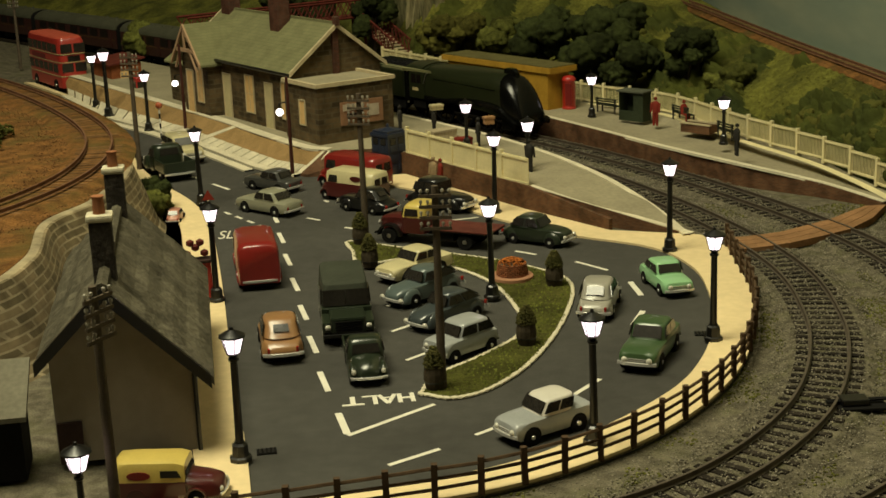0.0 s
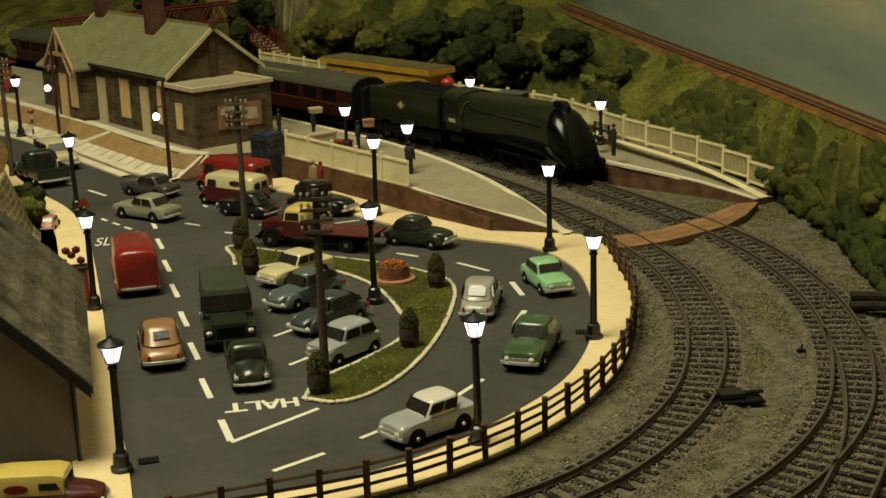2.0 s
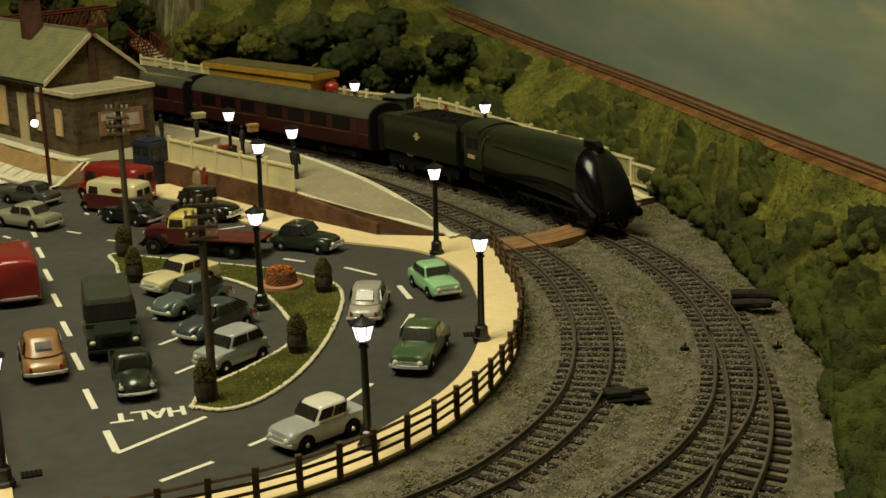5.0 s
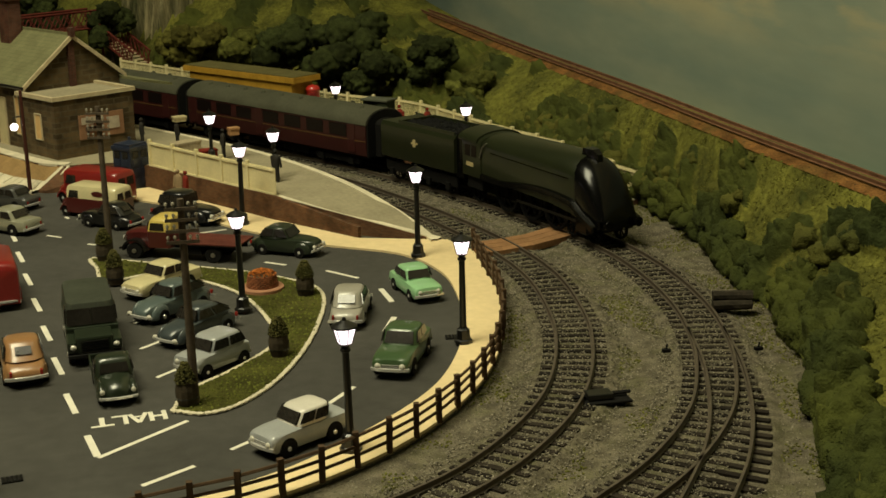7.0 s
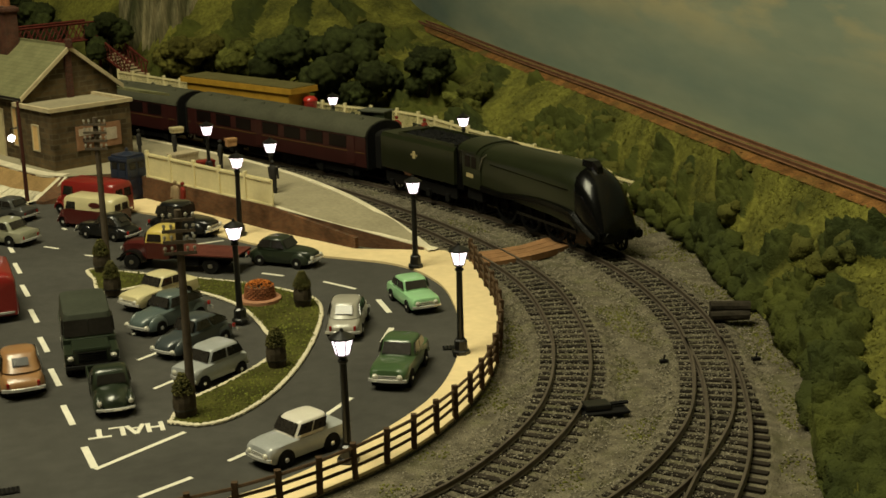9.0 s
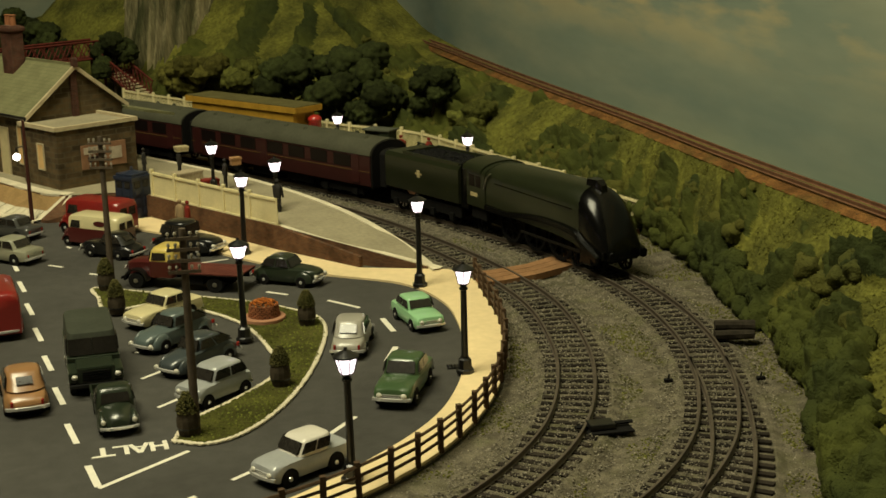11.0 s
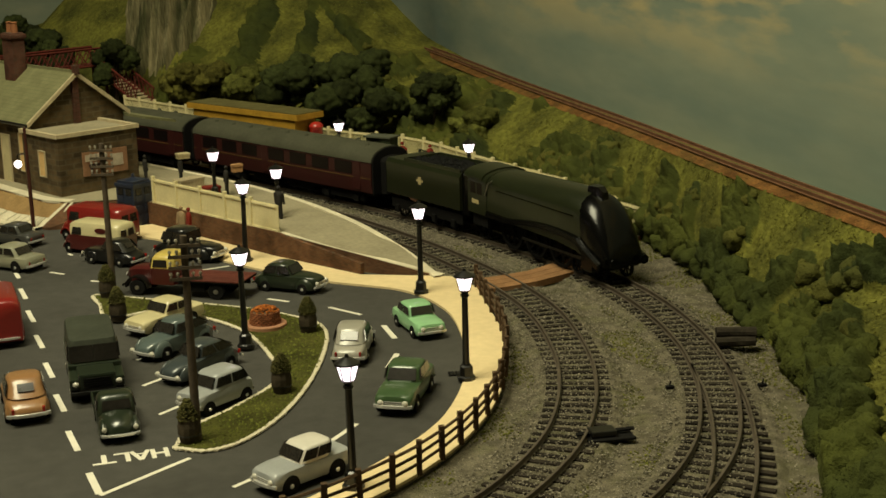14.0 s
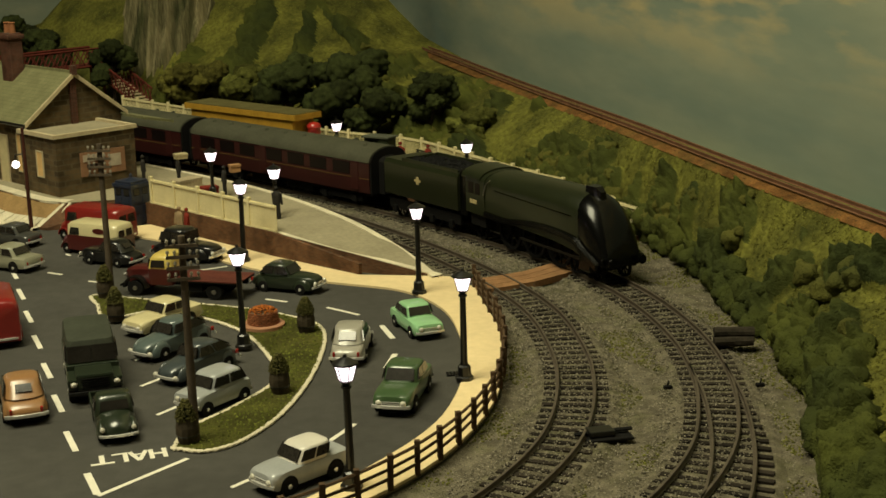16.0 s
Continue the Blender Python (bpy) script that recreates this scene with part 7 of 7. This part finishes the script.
def fold(pts, n):
    """A smooth line through points with n even steps between neighbours."""
    p = [Vector(q) for q in to3(pts)]
    p = [p[0] * 2 - p[1]] + p + [p[-1] * 2 - p[-2]]
    out = []
    for a, b, c, d in zip(p, p[1:], p[2:], p[3:]):
        for i in range(n):
            t = i / n
            out.append(0.5 * (2 * b + (c - a) * t + (2 * a - 5 * b + 4 * c - d) * t * t + (3 * b - a - 3 * c + d) * t ** 3))
    return out + [p[-2]]


CR, FT = fold(CREST, 12), fold(FOOT, 12)


def slope(i, v):
    """A place on the hillside: i along the line, v from foot to crest."""
    k = min(int(i), len(CR) - 2)
    f = i - k
    a, b = FT[k].lerp(FT[k + 1], f), CR[k].lerp(CR[k + 1], f)
    p = a.lerp(b, v)
    h = b.z * (v ** .8) + 5 * noise.noise(Vector((p.x / 35, p.y / 35, 0))) * math.sin(math.pi * min(1, v * 1.02)) + 9 * noise.noise(Vector((p.x / 90, p.y / 90, 3))) * math.sin(math.pi * v)
    return Vector((p.x, p.y, h - 1.5))


def scrub(p, i, v):
    """How far bushes cover a place of the hillside, 0 to 1."""
    if i < 74:
        return 0.0
    w = noise.noise(Vector((p.x / 38 + 4, p.y / 60, 1))) + .45 * noise.noise(Vector((p.x / 15, p.y / 19, 6)))
    w += .55 * max(0, 1 - v / .3) - .5 * max(0, (v - .8) / .2) + .02
    return max(0.0, min(1.0, w * 5))


def billow(p):
    """Rounded clumps of foam at three sizes."""
    d = noise.voronoi(Vector((p.x / 15, p.y / 15, p.z / 30)))[0][0]
    e = noise.voronoi(Vector((p.x / 6.5, p.y / 6.5, p.z / 9 + 3)))[0][0]
    g = noise.voronoi(Vector((p.x / 2.8, p.y / 2.8, p.z / 4)))[0][0]
    return 11 * max(0, 1 - d * d * 1.5) + 6.5 * max(0, 1 - e * e * 1.7) + 2.4 * max(0, 1 - g * g * 1.5) - 2


def hill():
    """Turf and foam scrub of the hillside: one fine sheet, cut into turf and bushes."""
    rows, deep, N = [], [], 96
    steps = [i * .5 for i in range(140)] + [70 + i / 9 for i in range((len(CR) - 71) * 9 + 1)]
    for i in steps:
        row, cover = [], []
        for j in range(N + 1):
            v = j / N
            p = slope(i, v)
            c = scrub(p, i, v)
            rough = 1.3 * noise.noise(Vector((p.x / 5, p.y / 5, 2))) + .8 * noise.noise(Vector((p.x / 1.7, p.y / 1.7, 5)))
            foot = max(0, min(1, (v + .04 * noise.noise(Vector((p.x / 12, p.y / 12, 9)))) / .07))
            up = rough * min(1, v * 8) + (c * billow(p) * (.25 + .75 * foot) if c > 0 else 0)
            row.append(Vector((p.x - up * .5 * (i > 70), p.y - up * .15, p.z + up * .9)))
            cover.append(c)
        rows.append(row)
        deep.append(cover)
    meshes = {True: ([], [], {}), False: ([], [], {})}
    for r in range(len(rows) - 1):
        for j in range(N):
            bush = deep[r][j] > .3
            verts, faces, seen = meshes[bush]
            f = []
            for a, b in ((r, j), (r, j + 1), (r + 1, j + 1), (r + 1, j)):
                if (a, b) not in seen:
                    seen[a, b] = len(verts)
                    verts.append(rows[a][b] / 1000)
                f.append(seen[a, b])
            faces.append(f)
    for bush, name, material, label, category, kind in ((False, "hillside", M["hill"], "olive turf hillside behind the railway", "hill", "structure"),
                                                        (True, "undergrowth", M["foam"], "green foam bushes massed over the hillside", "bushes", "stuff")):
        me = bpy.data.meshes.new(name)
        me.from_pydata(meshes[bush][0], [], meshes[bush][1])
        me.materials.append(material)
        me.polygons.foreach_set("use_smooth", [True] * len(me.polygons))
        tagged(new(name, me), label, category, "", kind)
    # ground that closes the hill behind its crest
    bm = bmesh.new()
    back = []
    for i in range(len(CR)):
        c = CR[i]
        d = (CR[min(i + 1, len(CR) - 1)] - CR[max(i - 1, 0)])
        n = Vector((d.y, -d.x, 0)).normalized()
        side = -1 if n.x < 0 else 1
        back.append((bm.verts.new(slope(i, 1)), bm.verts.new((c.x + side * n.x * 40, c.y + side * n.y * 40, c.z - 3))))
    for a, b in zip(back, back[1:]):
        bm.faces.new((a[0], a[1], b[1], b[0]))
    mm("hilltop", bm, M["hill"], "olive turf top of the hill", "hill", smooth=True)


M["foam"] = mat("green_foam", (0.075, 0.082, 0.016), 0.95, vary=0.3, scale=13, color2=(0.03, 0.038, 0.011), bump=1.0, bscale=900, detail=4)
M["foam_crumb"] = mat("olive_foam", (0.115, 0.108, 0.022), 0.95, vary=0.3, scale=13, color2=(0.06, 0.063, 0.016), bump=1.0, bscale=900, detail=4)
hill()


def cliff():
    """Streaked rock face on the hill."""
    bm = bmesh.new()
    rnd = random.Random(2)
    a, b = Vector((-392, 1640)), Vector((-272, 1556))
    rows = []
    for i in range(60):
        f = i / 59
        p = a.lerp(b, f)
        rib = 9 * noise.noise(Vector((f * 22, 0, 0))) + 5 * noise.noise(Vector((f * 55, 4, 0)))
        row = []
        for j in range(16):
            g = j / 15
            z = 10 + g * (60 + 130 * math.sin(math.pi * f) ** .5)
            w = 4 * noise.noise(Vector((f * 25, g * 5, 7)))
            back = 45 * g + rib * 1.5 + w * 1.6 - 12 + 70 * abs(f - .5) ** 2 * 4 * .6
            row.append(bm.verts.new((p.x + .35 * back, p.y + .93 * back, z)))
        rows.append(row)
    for r, s in zip(rows, rows[1:]):
        for j in range(15):
            bm.faces.new((r[j], r[j + 1], s[j + 1], s[j]))
    m = mat("streaked_cliff_rock", (0.27, 0.23, 0.125), 0.95, vary=0.5, scale=34, color2=(0.055, 0.058, 0.025), bump=1, bscale=250)
    nt = m.node_tree
    tc = [n for n in nt.nodes if n.type == "TEX_COORD"][0]
    mp = nt.nodes.new("ShaderNodeMapping")
    mp.inputs["Scale"].default_value = (1.6, 1.6, 0.25)
    nt.links.new(tc.outputs["Object"], mp.inputs["Vector"])
    for n in nt.nodes:
        if n.type == "TEX_NOISE":
            nt.links.new(mp.outputs["Vector"], n.inputs["Vector"])
    mm("cliff", bm, m, "pale streaked rock cliff in the hill", "cliff")


cliff()


def bush_points(c, r, n, rng, squash=.8):
    d = rng.normal(size=(n, 3))
    d /= np.linalg.norm(d, axis=1)[:, None]
    d[:, 2] = np.abs(d[:, 2]) * 1.0 - .15
    lobes = 1 + .35 * np.sin(d[:, 0] * 5 + c[0]) * np.cos(d[:, 1] * 4 + c[1]) + rng.normal(0, .08, n)
    return np.asarray(c)[None] + d * (r * lobes)[:, None] * np.array([1, 1, squash])


def turf():
    """Fine fibres on the hillside."""
    rng = np.random.default_rng(11)
    pts = []
    for n in range(60000):
        i, v = rng.uniform(40, len(CR) - 3), rng.uniform(.03, .99)
        p = slope(i, v)
        if scrub(p, i, v) < .4:
            pts.append((p.x, p.y, p.z + .4))
    scatter("turf", np.array(pts), rng.uniform(.25, .65, len(pts)), mat("turf_tufts", (0.175, 0.168, 0.032), 0.95, vary=0.5, scale=60, island=0.5), "yellow green turf tufts on the hillside", "grass",
            rnd_seed=6, flat=.6)


turf()


def bushes():
    """Foam bushes heaped where scrub covers the hillside: a dark hedge along the foot, olive clumps above."""
    rng = np.random.default_rng(17)
    dark, olive = [], []
    for n in range(2600):
        i, v = rng.uniform(86, len(CR) - 3), rng.uniform(.02, .93)
        p = slope(i, v)
        if scrub(p, i, v) < .55 or len(dark) + len(olive) >= 420:
            continue
        r = rng.uniform(3.5, 7.5) if v > .3 else rng.uniform(5, 9.5)
        (dark if v < .3 + rng.uniform(-.1, .1) else olive).append((Vector((p.x - 1, p.y, p.z + r * .15)), r))
    foam_mass("undergrowth", dark, M["foam"], "dark green foam hedge along the hill foot", None, 41, 3)
    foam_mass("undergrowth", olive, M["foam_crumb"], "olive green foam clumps on the hillside", None, 42, 3)


def foam_mass(name, balls, material, label, parent, seed, sub=4):
    """Lumpy foam over balls (centre, radius): a rough skin with fine crumbs on it, in plan millimetres."""
    rng = np.random.default_rng(seed)
    unit = bmesh.new()
    bmesh.ops.create_icosphere(unit, subdivisions=sub, radius=1)
    dirs = [v.co.copy() for v in unit.verts]
    tris = [[v.index for v in f.verts] for f in unit.faces]
    unit.free()
    verts, faces = [], []
    for c, r in balls:
        first = len(verts)
        for d in dirs:
            q = Vector(c) + d * r
            e = noise.voronoi(q / 7.5)[0][0]
            h = noise.voronoi(q / 3.2)[0][0]
            k = r * (.72 + .18 * noise.noise(q / 16)) + 4.6 * max(0, 1 - e * 1.2) + 2.6 * max(0, 1 - h * 1.2)
            k += rng.uniform(-.45, .45)
            verts.append(Vector(c) + Vector((d.x, d.y, d.z * .85)) * k)
        faces += [[first + j for j in t] for t in tris]
    me = bpy.data.meshes.new(name)
    me.from_pydata([v / 1000 for v in verts], [], faces)
    me.materials.append(material)
    me.polygons.foreach_set("use_smooth", [True] * len(faces))
    ob = tagged(new(name, me), label, "" if parent else "bushes", "", "stuff")
    ob.parent = parent
    p = np.array([q[:] for q in verts])
    p = p[rng.random(len(p)) < .9]
    p = p + rng.normal(0, .45, p.shape)
    scatter("crumb_coat" if parent else "foam_crumbs", p, rng.uniform(.25, .6, len(p)), material, "fine foam crumbs on the foliage", "bushes", parent=parent, rnd_seed=seed, flat=.8)
    return ob


bushes()


def tree(x, y, z, tall, spread, tone, label, seed):
    o = thing("tree", label, "tree", x, y, z, 0, "trees behind the platform")
    rnd = random.Random(seed)
    rng = np.random.default_rng(seed)
    bm = bmesh.new()
    cyl(bm, (0, 0, -.3), (rnd.uniform(-.2, .2), 0, tall * .45 * Q), .22, .14, 7)
    tips = []
    for k in range(9):
        a = 2 * math.pi * k / 9 + rnd.uniform(-.3, .3)
        h = tall * rnd.uniform(.3, .5)
        e = Vector((math.cos(a) * spread * rnd.uniform(.35, .8), math.sin(a) * spread * rnd.uniform(.35, .8), tall * rnd.uniform(.45, .9)))
        cyl(bm, (0, 0, h * Q), (e.x * Q, e.y * Q, e.z * Q), .09, .03, 5)
        tips.append(e)
    tips.append(Vector((0, 0, tall * .85)))
    part("trunk", bm, M["bark"], o)
    foam_mass("crown", [(e, spread * rnd.uniform(.36, .56)) for e in tips], M[tone], "uneven foam leaf crown", o, seed)


for n, (x, y, z, h, r, tone, lab) in enumerate((
        (-86, 1300, 2, 84, 36, "foliage_dark", "dark green rounded tree behind the platform"), (-140, 1345, 2, 78, 30, "foliage_dark", "dark green tree behind the shelter"),
        (-8, 1225, 2, 74, 21, "foliage_dark", "dark slim tree behind the fence"), (28, 1175, 6, 46, 20, "foliage", "green bushy tree behind the fence"),
        (-190, 1410, 4, 62, 28, "foliage", "green bushy tree behind the shelter"), (-250, 1470, 4, 58, 26, "foliage_olive", "olive green tree behind the platform"),
        (-275, 1490, 2, 56, 24, "foliage_olive", "olive green tree below the cliff"), (-360, 1562, 2, 84, 26, "foliage_dark", "dark tree beside the cliff"),
        (-440, 1610, 2, 92, 30, "foliage_dark", "dark tree behind the footbridge"), (-500, 1690, 8, 96, 30, "foliage_dark", "dark tree on the far hill"),
        (-640, 1580, 0, 50, 26, "foliage", "green bushy tree between road and railway"), (-58, 1262, 2, 58, 24, "foliage_dark", "dark low tree behind the hut"),
        (-350, 855, 1, 16, 11, "foliage", "small green bush beside the cottage"), (-362, 885, 1, 18, 11, "foliage_dark", "small dark bush beside the pavement"))):
    tree(x, y, z, h, r, tone, lab, 30 + n)


def left_scrub():
    rng = np.random.default_rng(21)
    pts, sz = [], []
    for n in range(40):
        a = rng.uniform(0, 1)
        c = Vector((-460, 930)).lerp(Vector((-425, 740)), a) + Vector((-rng.uniform(20, 75), rng.uniform(-20, 20)))
        r = rng.uniform(6, 12)
        m = int(24 * r)
        pts.append(bush_points((c.x, c.y, 44 + r * .2), r, m, rng))
        sz.append(rng.uniform(.9, 2.0, m))
    scatter("undergrowth", np.vstack(pts), np.hstack(sz), M["foliage"], "green foam scrub inside the high-level curve", "bushes", rnd_seed=9, flat=.45)


left_scrub()


def backdrop():
    """Painted sky board behind the layout."""
    m = mat("painted_sky_board", (0.265, 0.285, 0.205), 0.9, vary=0.06, scale=11.0, color2=(0.155, 0.205, 0.17))
    nt = m.node_tree
    b = nt.nodes["Principled BSDF"]
    tc = nt.nodes.new("ShaderNodeTexCoord")
    wide = nt.nodes.new("ShaderNodeMapping")
    wide.inputs["Scale"].default_value = (.6, .3, 1.5)
    nt.links.new(tc.outputs["Object"], wide.inputs["Vector"])
    for k in nt.nodes:
        if k.type == "TEX_NOISE":
            nt.links.new(wide.outputs["Vector"], k.inputs["Vector"])
    sep = nt.nodes.new("ShaderNodeSeparateXYZ")
    nt.links.new(tc.outputs["Object"], sep.inputs[0])
    n = nt.nodes.new("ShaderNodeTexNoise")
    n.inputs["Scale"].default_value, n.inputs["Detail"].default_value = 17, 7
    mp = nt.nodes.new("ShaderNodeMapping")
    mp.inputs["Scale"].default_value = (.9, .4, 2.2)
    nt.links.new(tc.outputs["Object"], mp.inputs["Vector"])
    nt.links.new(mp.outputs["Vector"], n.inputs["Vector"])
    mr = nt.nodes.new("ShaderNodeMapRange")
    mr.inputs["From Min"].default_value, mr.inputs["From Max"].default_value = 0.105, 0.165
    nt.links.new(sep.outputs["Z"], mr.inputs["Value"])
    r = nt.nodes.new("ShaderNodeMapRange")
    r.inputs["From Min"].default_value, r.inputs["From Max"].default_value = 0.46, 0.58
    nt.links.new(n.outputs["Fac"], r.inputs["Value"])
    mul = nt.nodes.new("ShaderNodeMath")
    mul.operation = "MULTIPLY"
    nt.links.new(mr.outputs["Result"], mul.inputs[0])
    nt.links.new(r.outputs["Result"], mul.inputs[1])
    src = b.inputs["Base Color"].links[0].from_socket
    mx = nt.nodes.new("ShaderNodeMix")
    mx.data_type = "RGBA"
    mx.inputs["B"].default_value = (0.48, 0.38, 0.19, 1)
    nt.links.new(mul.outputs[0], mx.inputs["Factor"])
    nt.links.new(src, mx.inputs["A"])
    nt.links.new(mx.outputs["Result"], b.inputs["Base Color"])
    line = [Vector(q) for q in ((400, 160, 0), (371, 266, 0), (311, 476, 0), (246, 703, 0), (203, 856, 0), (159, 1016, 0), (91, 1251, 0), (28, 1497, 0), (0, 1640, 0), (-50, 1820, 0), (-250, 2080, 0),
                                    (-600, 2250, 0), (-1400, 2400, 0))]
    bm = bmesh.new()
    strip(bm, glide(line, 20), [(6, -2), (6, 900), (0, 900), (0, -2)])
    mm("backdrop", bm, m, "painted cloudy sky backdrop board", "backdrop", smooth=True)


backdrop()


def ballast_stones():
    """Loose ballast over the track beds near the viewer, and grass between them."""
    rng = np.random.default_rng(3)
    pts = []
    for line, w in ((LINE1, 27), (LINE2, 27), (LINE3, 27)):
        pl = np.array([(q.x, q.y) for q in line if q.y < 1130])
        nn = np.array([(q.x, q.y) for q, p in zip(normals(line), line) if p.y < 1130])
        if line is LINE3:   # the turnout keeps its timbers clear
            nn, pl = nn[pl[:, 1] < 478], pl[pl[:, 1] < 478]
        k = rng.integers(0, len(pl), len(pl) * 110)
        o = rng.uniform(-w, w, len(k))
        q = pl[k] + nn[k] * o[:, None] + rng.uniform(-2.6, 2.6, (len(k), 2))
        z = np.where(np.abs(o) < 17, .5, -.1 - (np.abs(o) - 17) * .25)
        z = z + rng.uniform(-.25, .75, len(z))
        on_rail = np.abs(np.abs(o) - 8.6) < 1.2
        pts.append(np.c_[q, z][~on_rail])
    pl = np.array([(q.x, q.y) for q in LINE4])
    k = rng.integers(0, len(pl), 16000)
    o = np.c_[rng.normal(0, 22, 16000), rng.normal(0, 22, 16000)]
    q = pl[k] + o
    q = q[inside(PLATEAU, q[:, 0], q[:, 1])]
    scatter("rusty_stones", np.c_[q, np.full(len(q), 42.6)], rng.uniform(.3, .8, len(q)), M["rust_stones"], "rusty brown loose stones round the high track", "ballast", rnd_seed=12)
    x, y = rng.uniform(-120, 170, 26000), rng.uniform(400, 920, 26000)
    road = inside([(q.x, q.y) for q in glide(to3(FENCE), 8)] + [(-3, 827), (-110, 890), (-600, 890), (-600, 425)], x, y)
    far = inside([(-3, 827), (-64, 929), (-110, 892)], x, y)
    keep = ~road & ~far
    pts.append(np.c_[x, y, np.full(len(x), -1.9)][keep])
    p = np.vstack(pts)
    scatter("ballast_stones", p, rng.uniform(.25, .62, len(p)), M["stones"], "grey brown loose ballast stones along the tracks", "ballast", rnd_seed=8)
    x, y = rng.uniform(-100, 165, 40000), rng.uniform(430, 930, 40000)
    w = np.array([noise.noise(Vector((a / 28, b / 40, 2))) for a, b in zip(x, y)])
    d1 = np.min(np.hypot(x[:, None] - np.array([q.x for q in LINE1])[None, ::4], y[:, None] - np.array([q.y for q in LINE1])[None, ::4]), axis=1)
    d2 = np.min(np.hypot(x[:, None] - np.array([q.x for q in LINE2])[None, ::4], y[:, None] - np.array([q.y for q in LINE2])[None, ::4]), axis=1)
    road = inside([(q.x, q.y) for q in glide(to3(FENCE), 8)] + [(-3, 827), (-110, 890), (-600, 890), (-600, 425)], x, y)
    keep = (w > .05) & (d1 > 17) & (d2 > 17) & ~road & ~inside([(-3, 827), (-64, 929), (-110, 892)], x, y)
    p = np.c_[x, y, np.full(len(x), -1.8)][keep]
    scatter("track_grass", p, rng.uniform(.35, .8, len(p)), mat("track_grass", (0.15, 0.15, 0.032), 0.95, vary=0.4, island=0.5), "thin dull grass between the tracks", "grass", rnd_seed=10)


ballast_stones()


motions()
